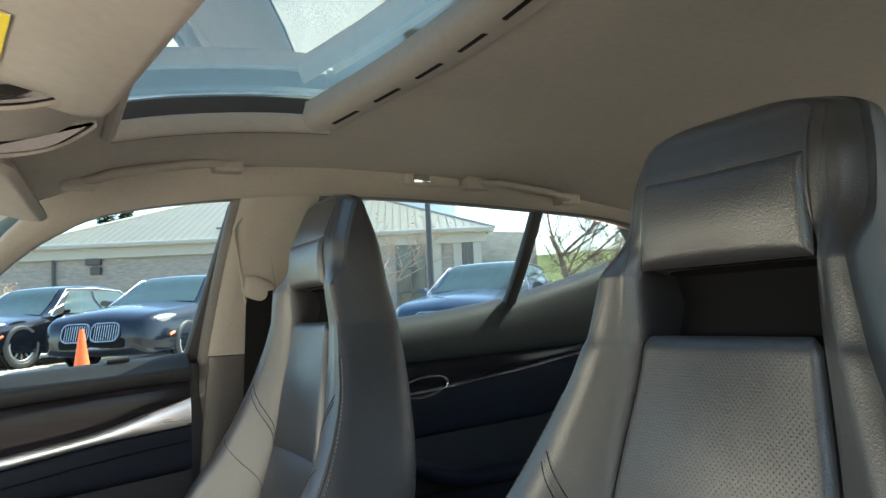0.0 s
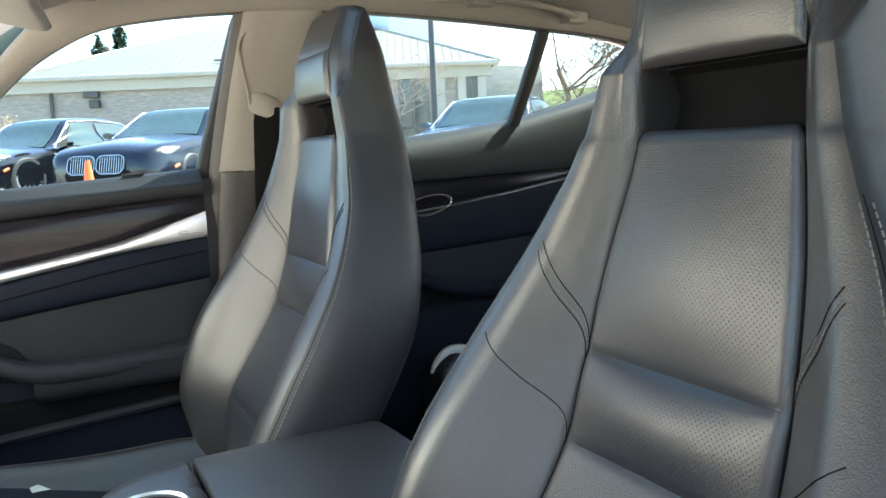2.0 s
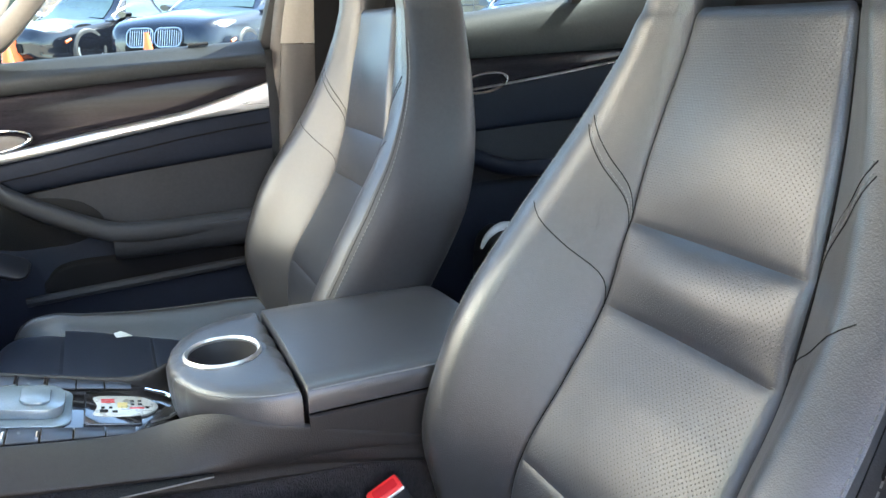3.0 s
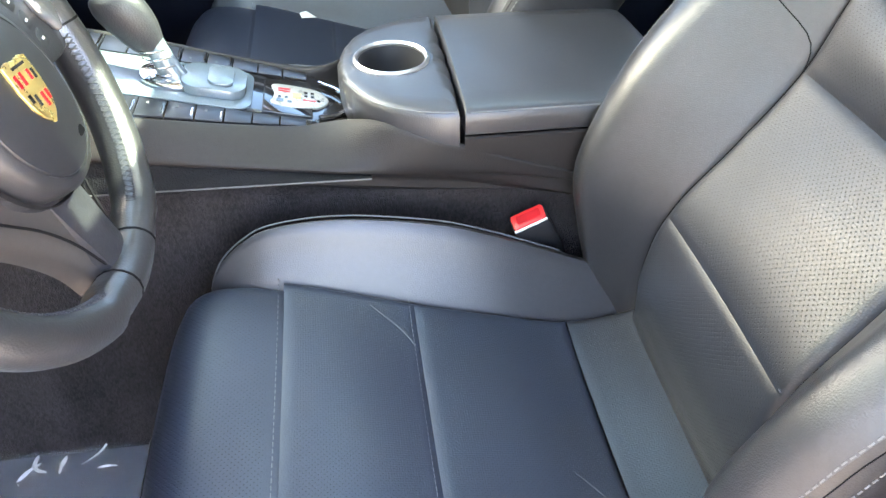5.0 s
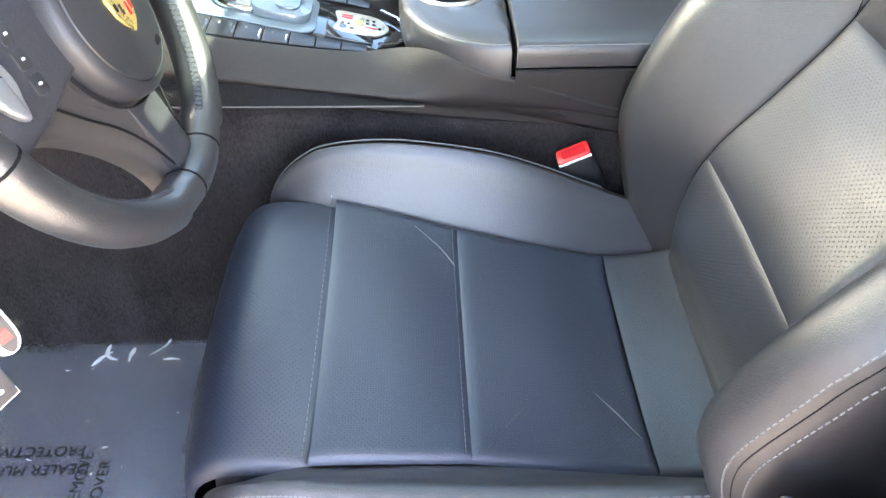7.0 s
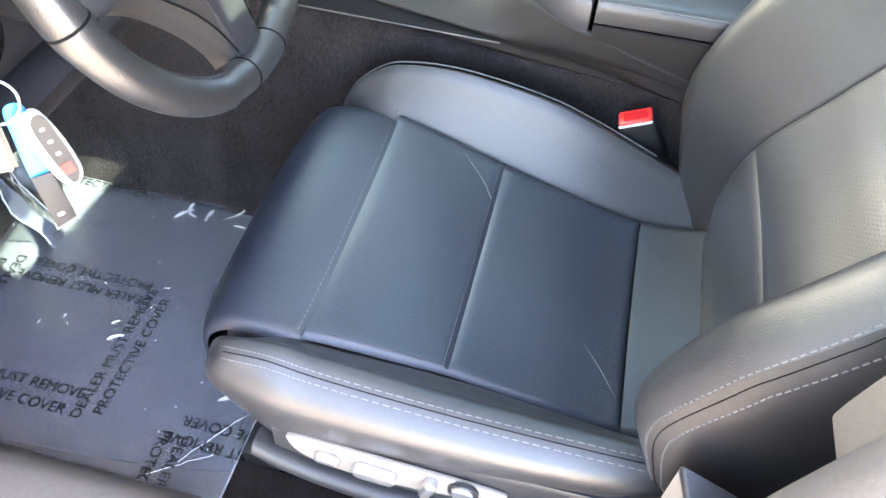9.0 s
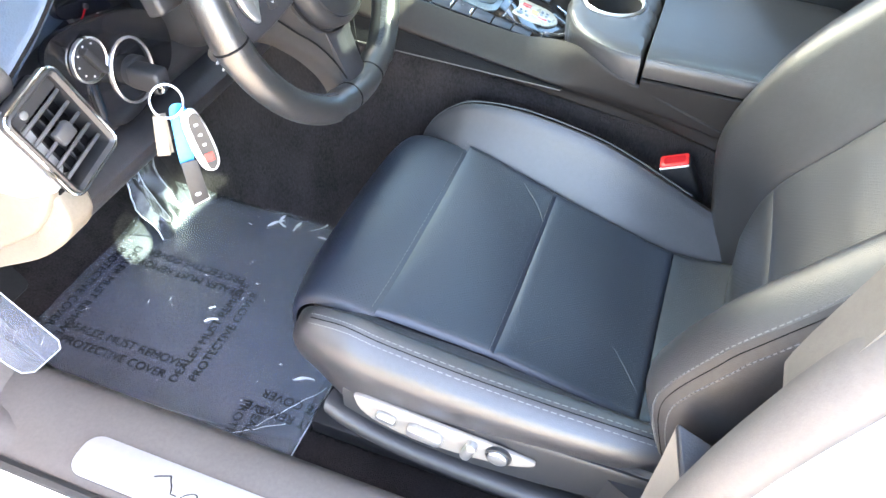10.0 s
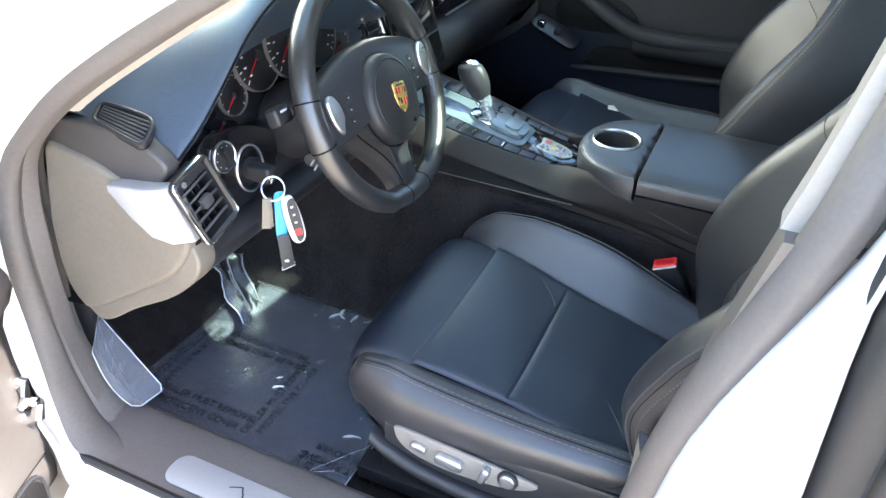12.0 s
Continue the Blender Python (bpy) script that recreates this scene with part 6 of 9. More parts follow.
    part("pillar_rear_seal", loft([[((max(0.348, x + 0.02) if s < 0 else x + 0.085) + a, s * (y + b), z) for a, b in ((0.001, 0.03), (0.003, 0.10), (0.013, 0.128), (0.042, 0.125), (0.044, 0.03))] for x, z, y in bx], 20, 20), RUBBER, car, "black rear door seal")

# door opening on the driver's side: beige strip, grey trim band, seal bulb and white painted edge
OPEN_OUT = [(0.95, -0.672, 1.385), (0.60, -0.682, 1.400), (0.32, -0.690, 1.392), (0.10, -0.712, 1.348), (0.0, -0.728, 1.275), (-0.10, -0.750, 1.190), (-0.20, -0.775, 1.132), (-0.292, -0.790, 1.082), (-0.406, -0.790, 1.017), (-0.503, -0.790, 0.954),
            (-0.584, -0.790, 0.886), (-0.639, -0.790, 0.827), (-0.675, -0.795, 0.740), (-0.685, -0.800, 0.650), (-0.681, -0.802, 0.564), (-0.665, -0.812, 0.490), (-0.643, -0.826, 0.420), (-0.610, -0.840, 0.366), (-0.555, -0.845, 0.342), (-0.46, -0.845, 0.328)]
OPEN_IN = [(0.95, -0.610, 1.350), (0.60, -0.620, 1.362), (0.32, -0.630, 1.352), (0.10, -0.655, 1.310), (0.0, -0.680, 1.236), (-0.10, -0.705, 1.160), (-0.20, -0.730, 1.115), (-0.281, -0.745, 1.071), (-0.396, -0.745, 1.002), (-0.504, -0.745, 0.934),
           (-0.575, -0.745, 0.880), (-0.628, -0.740, 0.825), (-0.652, -0.738, 0.755), (-0.664, -0.735, 0.670), (-0.680, -0.728, 0.570), (-0.690, -0.715, 0.490), (-0.676, -0.705, 0.410), (-0.630, -0.702, 0.345), (-0.56, -0.705, 0.328), (-0.46, -0.720, 0.318)]
N_OPEN = 90
out_c = [Vector(cr(OPEN_OUT, i / N_OPEN)) for i in range(N_OPEN + 1)]
in_c = [Vector(cr(OPEN_IN, i / N_OPEN)) for i in range(N_OPEN + 1)]
def across(i):
    t = (out_c[min(i + 1, N_OPEN)] - out_c[max(i - 1, 0)]).normalized()
    w = out_c[i] - in_c[i]
    n = w.cross(t).normalized()
    return w, n if n.dot(Vector((-0.3, 0, 0.9)) - in_c[i] * 0 - Vector((0, 0.5, 0))) > -2 else -n
def band(profile, c0=0, c1=N_OPEN):
    rows = []
    for i in range(c0, c1 + 1):
        w, n = across(i)
        inward = (Vector((-0.05, -0.78, 0.75)) - out_c[i])
        if n.dot(inward) < 0:
            n = -n
        rows.append([in_c[i] + w * f + n * d for f, d in profile])
    return fix(grid_bm(rows))
part("opening_trim", band([(-0.12, -0.02), (0.0, 0.0), (0.06, 0.006), (0.25, 0.009), (0.46, 0.007), (0.50, 0.002), (0.56, -0.002)]), SEAL, car, "grey plastic opening trim")
part("opening_seal", band([(0.50, -0.004), (0.52, 0.006), (0.58, 0.012), (0.68, 0.015), (0.80, 0.014), (0.92, 0.009), (1.0, 0.002), (1.03, -0.010)]), SEAL, car, "grey rubber door seal")
strip_rows = []
for i in range(0, 46):
    w, n = across(i)
    inward = Vector((-0.05, -0.78, 0.75)) - out_c[i]
    n = n if n.dot(inward) > 0 else -n
    p = in_c[i]
    strip_rows.append([p + Vector((0, -0.004, 0.0)), p + n * 0.006 + Vector((0, 0.004, 0)), p + n * 0.010 + Vector((0, 0.014, 0)), p + n * 0.002 + Vector((0, 0.034, 0)), p + Vector((-0.01, 0.055, 0.02)), p + Vector((-0.02, 0.05, 0.06))])
part("pillar_strip", fix(grid_bm(strip_rows)), PILLAR_TRIM, car, "beige pillar and rail trim")
# painted edge: rolls outward from the seal
OPEN_EDGE = [(0.95, -0.760, 1.400), (0.60, -0.775, 1.415), (0.32, -0.785, 1.408), (0.10, -0.800, 1.372), (0.0, -0.815, 1.305), (-0.10, -0.835, 1.225), (-0.20, -0.850, 1.170), (-0.31, -0.862, 1.120), (-0.43, -0.870, 1.060), (-0.535, -0.880, 1.0),
             (-0.625, -0.890, 0.940), (-0.69, -0.895, 0.860), (-0.735, -0.900, 0.760), (-0.745, -0.905, 0.660), (-0.720, -0.895, 0.575), (-0.682, -0.868, 0.508), (-0.640, -0.868, 0.466), (-0.596, -0.872, 0.405), (-0.560, -0.885, 0.340), (-0.46, -0.890, 0.335)]
edge_c = [Vector(cr(OPEN_EDGE, i / N_OPEN)) for i in range(N_OPEN + 1)]
rows = []
for i in range(N_OPEN + 1):
    a, b = out_c[i], edge_c[i]
    away = (a - Vector((-0.05, -0.80, 0.80)))
    away.y = 0
    away.normalize()
    m1 = a.lerp(b, 0.5) + away * 0.004
    rows.append([a - away * 0.0 + Vector((0, 0.02, 0)), a, a.lerp(m1, 0.5) - away * 0.002, m1, m1.lerp(b, 0.6), b, b + away * 0.012 + Vector((0, -0.002, 0)), b + away * 0.05 + Vector((0, 0.012, 0)), b + away * 0.10 + Vector((0, 0.09, 0)), Vector((b.x + away.x * 0.13, -0.60, b.z + 0.03)) if i < 50 else b + away * 0.14 + Vector((0, 0.12, 0))])
part("opening_paint", fix(grid_bm(rows)), WHITE_PAINT, car, "white painted door opening edge")
for x in (-0.585, -0.545):
    part("sill_clip", rbox(x - 0.004, x + 0.004, -0.846, -0.836, 0.338, 0.352, 0.002), PAPER, car, "pale plastic clip")

part("door_gap_seal", rbox(0.218, 0.262, 0.735, 0.80, 0.36, 1.02, 0.006), RUBBER, car, "black seal behind the front door")
# belt: track recess, anchor loop, and webbing down the pillar
for s in (-1, 1):
    belt = thing("seat_belt", (0.33, s * 0.70, 0.35), "dark seat belt webbing with beige anchor on the pillar", "seat belt", "front seat belts")
    a, b = Vector((0.352, s * 0.664, 1.150)), Vector((0.270, s * 0.632, 0.43))
    rows = []
    for f in np.linspace(0, 1, 12):
        p = a.lerp(b, f) + Vector((0.012 * math.sin(math.pi * f), 0, 0))
        turn = 0.010 * math.cos(math.pi * f)
        rows.append([p + Vector((-0.024, s * turn, 0.0)), p + Vector((0.024, -s * turn, 0.006)), p + Vector((0.024, -s * (turn + 0.0016), 0.006)), p + Vector((-0.024, s * (turn - 0.0016), 0.0))])
    part("webbing", fix(grid_bm(rows, closed_v=True, caps=True)), SEAM, belt, "dark woven webbing")
    secs = [[(x, s * (0.672 - d), z + h), (x + 0.006, s * (0.664 - d), z + h * 0.6), (x + 0.006, s * (0.662 - d), z - h * 0.6), (x, s * (0.670 - d), z - h), (x - 0.004, s * (0.684 - d), z)] for x, z, d, h in ((0.318, 1.168, 0.0, 0.010), (0.326, 1.166, 0.004, 0.021), (0.350, 1.160, 0.006, 0.024), (0.374, 1.152, 0.004, 0.020), (0.384, 1.149, 0.0, 0.010))]
    part("anchor", loft(secs, 14, 20), PILLAR_TRIM, belt, "beige anchor loop")
    part("anchor_bolt", prism(disc(0.009, 16), 0.006, frame_axes((0.350, s * 0.662, 1.176), (-s, 0, 0), (0, 0, 1)), 0.002), PLASTIC_GREY, belt)
    track = [(u, v) for u, v in rounded_rect(0.062, 0.27, 0.028, 6)]
    mt = frame_axes((0.352, s * 0.668, 1.170), (-s * 0.98, 0, -s * 0.19), (0.22, -s * 0.19, 0.96))
    part("track_rim", tube([mt @ Vector((u, v, 0.0)) for u, v in track], 0.0035, 6, closed=True), PILLAR_TRIM, belt, "raised rim of the height track")

# latch post trim at the foot of the driver's pillar
part("pillar_foot", loft([[(x - 0.05, -0.69, z), (x - 0.05, -0.76, z), (x + 0.06, -0.76, z), (x + 0.06, -0.69, z)] for x, z in ((0.27, 0.34), (0.275, 0.42), (0.283, 0.47))], 8, 16), PLASTIC_GREY, car, "grey plastic pillar foot")

# roof skin, headliner with sunroof opening
def roof_z(x, y):
    along = smooth_table([(-0.25, 1.285), (-0.15, 1.333), (-0.05, 1.370), (0.10, 1.410), (0.30, 1.434), (0.60, 1.434), (1.0, 1.402), (1.4, 1.335), (1.9, 1.20)], x)
    return along - 0.05 * (abs(y) / 0.6) ** 2.4


ROOF_X0, ROOF_HALF = 0.06, 0.37


def rear_edge(y):
    return 0.375 + 0.055 * (1 - (abs(y) / ROOF_HALF) ** 2)


def headliner():
    bm = bmesh.new()
    xs = [-0.17, -0.10, -0.02, ROOF_X0]
    ysx = np.linspace(-0.62, 0.62, 40)
    grid_bm([[(x, y, roof_z(x, y)) for y in ysx] for x in xs], bm=bm)
    for s in (-1, 1):
        grid_bm([[(ROOF_X0 + (rear_edge(ROOF_HALF) - ROOF_X0) * f, s * yy, roof_z(ROOF_X0 + (rear_edge(ROOF_HALF) - ROOF_X0) * f, yy)) for yy in np.linspace(ROOF_HALF, 0.62, 8)] for f in np.linspace(0, 1, 10)], bm=bm)
    rows = []
    for f in np.linspace(0, 1, 26):
        row = []
        for y in ysx:
            e = rear_edge(min(abs(y), ROOF_HALF))
            x = e + (1.75 - e) * f
            row.append((x, y, roof_z(x, y)))
        rows.append(row)
    grid_bm(rows, bm=bm)
    return fix(bm, 0.001)


tagged(part("ceiling", headliner(), HEADLINER), "beige-grey fabric headliner around the sunroof", "ceiling", kind="structure")
roof = thing("roof_panel", (0.3, 0, 1.45), "white car roof with tinted sliding sunroof glass", "car roof", kind="structure")
def roof_skin():
    bm = bmesh.new()
    ysx = np.linspace(-0.64, 0.64, 30)
    grid_bm([[(x, y, roof_z(x, y) + 0.045) for y in ysx] for x in (-0.22, -0.12, -0.03, ROOF_X0 - 0.02)], bm=bm)
    for s in (-1, 1):
        grid_bm([[(x, s * yy, roof_z(x, yy) + 0.045) for yy in np.linspace(ROOF_HALF + 0.015, 0.64, 6)] for x in np.linspace(ROOF_X0 - 0.02, 0.46, 10)], bm=bm)
    grid_bm([[(x, y, roof_z(x, y) + 0.045) for y in ysx] for x in np.linspace(0.46, 1.9, 22)], bm=bm)
    return fix(bm)
part("skin", roof_skin(), WHITE_PAINT, roof, "white painted roof skin")
part("sunroof_glass", fix(grid_bm([[(x, y, roof_z(x, y) + 0.050) for y in np.linspace(-0.40, 0.40, 12)] for x in np.linspace(0.03, 0.48, 10)])), ROOF_GLASS, roof, "green tinted sunroof glass")
# frame round the opening: dark seal along the sides, ribbed beige rail at the rear
for s in (-1, 1):
    part("opening_lip", loft([[(x, s * (ROOF_HALF - 0.007), z - 0.011), (x, s * (ROOF_HALF + 0.004), z - 0.013), (x, s * (ROOF_HALF + 0.010), z - 0.004), (x, s * (ROOF_HALF + 0.008), z + 0.014), (x, s * (ROOF_HALF - 0.014), z + 0.014)] for x, z in ((q, roof_z(q, ROOF_HALF)) for q in (0.06, 0.13, 0.2, 0.27, 0.34, 0.40))], 12, 16), HEADLINER, roof, "beige opening lip")
    part("sunroof_seal", loft([[(x, s * (ROOF_HALF - 0.004), z - 0.010), (x, s * (ROOF_HALF + 0.012), z - 0.006), (x, s * (ROOF_HALF + 0.012), z + 0.040), (x, s * (ROOF_HALF - 0.012), z + 0.042)] for x, z in ((q, roof_z(q, ROOF_HALF)) for q in (0.06, 0.13, 0.2, 0.27, 0.34, 0.40))], 12, 16), RUBBER, roof, "black sunroof seal")
rows = []
for y in np.linspace(-0.37, 0.37, 30):
    x, z = rear_edge(y), roof_z(rear_edge(y), y)
    rows.append([(x - 0.022, y, z + 0.034), (x - 0.026, y, z + 0.004), (x - 0.010, y, z - 0.010), (x + 0.018, y, z - 0.010), (x + 0.040, y, z - 0.002), (x + 0.044, y, z + 0.010)])
part("sunroof_rail", loft(rows, 40, 20, closed=False), HEADLINER, roof, "beige rear sunroof rail")
for k in range(6):
    y = 0.29 - 0.115 * k
    pts = [(rear_edge(q) + 0.004, q, roof_z(rear_edge(q), q) - 0.0108) for q in np.linspace(y - 0.033, y + 0.033, 6)]
    part("rail_slot", tube(pts, 0.0045, 6, flat=0.5), SEAM, roof, "dark slot")
part("roof_front_edge", tube([(ROOF_X0 - 0.005, y, roof_z(ROOF_X0, y) - 0.002) for y in np.linspace(-0.37, 0.37, 16)], 0.012, 8), HEADLINER, roof)

# grab handles and reading lamp
def grab_handle(x0, x1, y, z0, z1, s, label):
    h = thing("grab_handle", ((x0 + x1) / 2, s * y, z1), label, "grab handle", "grab handles")
    path = [(x0, y, z0), (x0 + 0.02, y - 0.022, z0 - 0.004), (x0 + 0.06, y - 0.032, z0 + 0.2 * (z1 - z0)), ((x0 + x1) / 2, y - 0.034, (z0 + z1) / 2), (x1 - 0.06, y - 0.032, z0 + 0.85 * (z1 - z0)), (x1 - 0.02, y - 0.022, z1 - 0.004), (x1, y, z1)]
    part("grip", tube([(a, s * b, c) for a, b, c in [tuple(cr(path, f)) for f in np.linspace(0, 1, 26)]], 0.011, 10, flat=0.75), PILLAR_TRIM, h, "beige plastic grip")
    for x, z in ((x0 + 0.005, z0), (x1 - 0.005, z1)):
        part("mount", rbox(x - 0.028, x + 0.028, *sorted((s * (y - 0.026), s * (y + 0.012))), z - 0.019, z + 0.019, 0.006, 3), PILLAR_TRIM, h, "beige mount")
for s in (-1, 1):
    grab_handle(0.02, 0.28, 0.582, 1.352, 1.392, s, "beige folding grab handle above the front door")
    grab_handle(0.80, 1.06, 0.572, 1.374, 1.348, s, "beige folding grab handle above the rear door")
lamp = thing("reading_lamp", (0.70, 0.575, 1.37), "small clear reading lamp in the roof rail", "lamp")
part("lamp_base", rbox(0.640, 0.770, 0.566, 0.585, 1.362, 1.392, 0.008, 3), PILLAR_TRIM, lamp)
part("lamp_lens", rbox(0.655, 0.695, 0.561, 0.568, 1.368, 1.386, 0.003), CHROME, lamp, "bright clear lens")

# sun visors, overhead console, mirror
def visor(y0, y1, m, label, flip):
    v = thing("sun_visor", m.translation, label, "sun visor", "sun visors")
    o = rounded_rect(y1 - y0, 0.185, 0.035, 6)
    rows = [[m @ Vector((u * a, w * a2, z)) for u, w in o] for a, a2, z in ((0.02, 0.02, -0.011), (0.90, 0.88, -0.011), (0.97, 0.95, -0.008), (1.0, 1.0, 0.0), (0.97, 0.95, 0.008), (0.90, 0.88, 0.011), (0.02, 0.02, 0.011))]
    part("visor_body", fix(grid_bm(rows, closed_v=True)), HEADLINER, v, "beige padded visor")
    part("visor_rod", tube([m @ Vector(((y0 - y1) * 0.46, 0.085, 0)), m @ Vector(((y1 - y0) * 0.46, 0.085, 0))], 0.006, 8), PLASTIC_GREY, v)
    lab = part("warning_label", prism([(-0.055, -0.026), (0.055, -0.026), (0.055, 0.026), (-0.055, 0.026)], 0.0008, m @ Matrix.Translation((0.113 if flip < 0 else 0.02, 0.028 if flip < 0 else 0.045, -0.0125))), PAPER, v, "white warning label")
    at = Matrix.Translation((0.113 if flip < 0 else 0.02, 0.028 if flip < 0 else 0.045, -0.0131))
    b0, b1 = (-0.026, 0.012) if flip < 0 else (0.010, 0.026)
    part("label_band", prism([(-0.055, b0), (0.055, b0), (0.055, b1), (-0.055, b1)], 0.0005, m @ at), YELLOW, lab, "yellow band")
    for k in range(3):
        v0 = -0.020 + 0.009 * k
        part("label_line", prism([(-0.048, v0), (0.040, v0), (0.040, v0 + 0.004), (-0.048, v0 + 0.004)], 0.0005, m @ at @ Matrix.Translation((0, 0, -0.0004))), PRINT, lab)
visor(-0.27, 0.27, frame_axes((-0.045, -0.325, 1.318), (-0.10, 1, 0.01), (-0.97, -0.1, 0.24)), "beige fabric sun visor with yellow warning label above the driver", -1)
visor(-0.22, 0.22, frame_axes((-0.130, 0.330, 1.300), (0.10, 1, -0.01), (-0.97, 0.1, 0.24)), "beige fabric sun visor with warning label above the passenger", 1)
overhead = thing("overhead_console", (-0.22, 0, 1.35), "beige overhead console with dark glossy lamp lenses", "overhead console")
part("console_shell", loft([[(x, -w, z), (x, -w * 0.7, z - d), (x, 0, z - d * 1.1), (x, w * 0.7, z - d), (x, w, z), (x, 0, z + 0.02)] for x, z, w, d in ((-0.16, 1.330, 0.05, 0.012), (-0.12, 1.343, 0.095, 0.046), (-0.05, 1.372, 0.118, 0.066), (0.0, 1.386, 0.108, 0.058), (0.045, 1.398, 0.07, 0.012))], 20, 26), PILLAR_TRIM, overhead, "beige plastic shell")
for s in (-1, 1):
    eye_shape = [(-0.105, 1.287), (-0.060, 1.290), (-0.025, 1.299), (0.000, 1.313), (0.019, 1.330), (-0.020, 1.321), (-0.060, 1.309), (-0.105, 1.300)]
    em = frame_axes((0, s * 0.092, 0), (-s, 0, 0), (0, 0, 1))
    lens = part("lamp_lens", prism(smooth_outline([(-s * u, v) for u, v in (eye_shape if s < 0 else reversed(eye_shape))], 40), 0.016, em, 0.004), GLOSS, overhead, "dark glossy lens")
    part("lens_rim", tube([(u, s * 0.098, v) for u, v in smooth_outline(eye_shape, 40)], 0.0035, 6, closed=True), PILLAR_TRIM, lens, "pale rim")
mirror = thing("rear_view_mirror", (-0.22, 0.0, 1.19), "black frameless rear view mirror below the windscreen header", "mirror")
part("mirror_shell", loft([[(x + 0.146, y * k, 1.195 + z * k) for y, z in rounded_rect(0.24, 0.065, 0.03, 5)] for x, k in ((-0.36, 0.55), (-0.345, 0.9), (-0.325, 1.0), (-0.318, 0.97))], 8, 36), PLASTIC, mirror)
part("mirror_glass", prism(rounded_rect(0.228, 0.055, 0.026, 5), 0.001, facing(-0.171, 0.0, 1.195, 0)), CHROME, mirror, "mirror glass")
part("mirror_arm", tube([(-0.21, 0, 1.21), (-0.22, 0, 1.25), (-0.20, 0, 1.305)], 0.009, 8), PLASTIC, mirror)

# windscreen and side glass
screen = thing("windscreen", (-0.7, 0, 1.1), "slanted green tinted windscreen ahead of the dashboard", "window", kind="structure")
part("windscreen_pane", fix(grid_bm([[(-1.05 + 0.90 * f + 0.09 * (abs(y) / 0.7) ** 2, y * (1 - 0.12 * f), 0.90 + 0.43 * f ** 0.9) for y in np.linspace(-0.72, 0.72, 20)] for f in np.linspace(0, 1, 8)])), TINTED, screen, "tinted windscreen pane")
part("header_trim", loft([[(-0.16, y, roof_z(-0.16, y) - 0.012), (-0.13, y, roof_z(-0.13, y) - 0.01), (-0.15, y, roof_z(-0.15, y) + 0.03), (-0.20, y, roof_z(-0.20, y) + 0.01)] for y in np.linspace(-0.6, 0.6, 9)], 20, 14), HEADLINER, screen)


# ---------------------------------------------------------------- passenger side doors
def passenger_door(name, x0, x1, belt, ledge_low, chrome_lo, chrome_hi, insert_hi, insert_lo, label, front):
    d = thing(name, ((x0 + x1) / 2, 0.78, 0.35), label, "car door", "passenger side doors")
    xs = np.linspace(x0, x1, 25)
    B = lambda t: (lambda x: smooth_table(t, x))
    belt_f, low_f, clo, chi, ih, il = B(belt), B(ledge_low), B(chrome_lo), B(chrome_hi), B(insert_hi), B(insert_lo)
    part("belt_ledge", loft([[(x, 0.800, belt_f(x) - 0.012), (x, 0.785, belt_f(x) - 0.001), (x, 0.755, belt_f(x)), (x, 0.722, belt_f(x) - 0.018), (x, 0.704, belt_f(x) * 0.45 + low_f(x) * 0.55), (x, 0.712, low_f(x) + 0.004), (x, 0.735, low_f(x)), (x, 0.80, low_f(x))] for x in xs[::2]], 30, 30), DOOR_LEDGE, d, "soft grey-black belt ledge lightened for sun on its top")
    part("gloss_trim", loft([[(x, 0.730, low_f(x) + 0.002), (x, 0.724, (low_f(x) + chi(x)) / 2), (x, 0.726, chi(x)), (x, 0.75, chi(x)), (x, 0.75, low_f(x))] for x in xs[::4]], 24, 20), WOODY, d, "dark glossy trim panel")
    part("chrome_strip", loft([[(x, 0.727, chi(x)), (x, 0.714, chi(x) - 0.004), (x, 0.714, clo(x) + 0.003), (x, 0.727, clo(x)), (x, 0.75, clo(x)), (x, 0.75, chi(x))] for x in xs[::2]], 30, 22), SILVER, d, "brushed silver strip")
    part("upper_band", loft([[(x, 0.727, clo(x)), (x, 0.717, clo(x) - 0.012), (x, 0.715, ih(x) + 0.02), (x, 0.724, ih(x)), (x, 0.76, ih(x)), (x, 0.76, clo(x))] for x in xs[::4]], 24, 22), DOOR_LEATHER, d, "black leather band")
    part("insert", loft([[(x, 0.728, ih(x) - 0.002), (x, 0.724, ih(x) - 0.012), (x, 0.726, il(x) + 0.01), (x, 0.730, il(x)), (x, 0.76, il(x)), (x, 0.76, ih(x) - 0.002)] for x in xs[::4]], 20, 20), DOOR_INSERT, d, "dark grey leather insert")
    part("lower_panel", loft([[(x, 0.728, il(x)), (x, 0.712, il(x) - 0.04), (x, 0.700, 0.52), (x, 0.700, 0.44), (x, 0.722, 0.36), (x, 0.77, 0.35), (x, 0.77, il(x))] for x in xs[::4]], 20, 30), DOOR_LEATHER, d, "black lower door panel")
    part("outer_skin", loft([[(x, 0.84, belt_f(x) - 0.075), (x, 0.90, 0.88), (x, 0.935, 0.75), (x, 0.93, 0.50), (x, 0.90, 0.34), (x, 0.86, 0.34), (x, 0.86, 0.90), (x, 0.805, belt_f(x) - 0.07)] for x in xs[::4]], 20, 30), WHITE_PAINT, d, "white painted outer skin")
    return d, belt_f


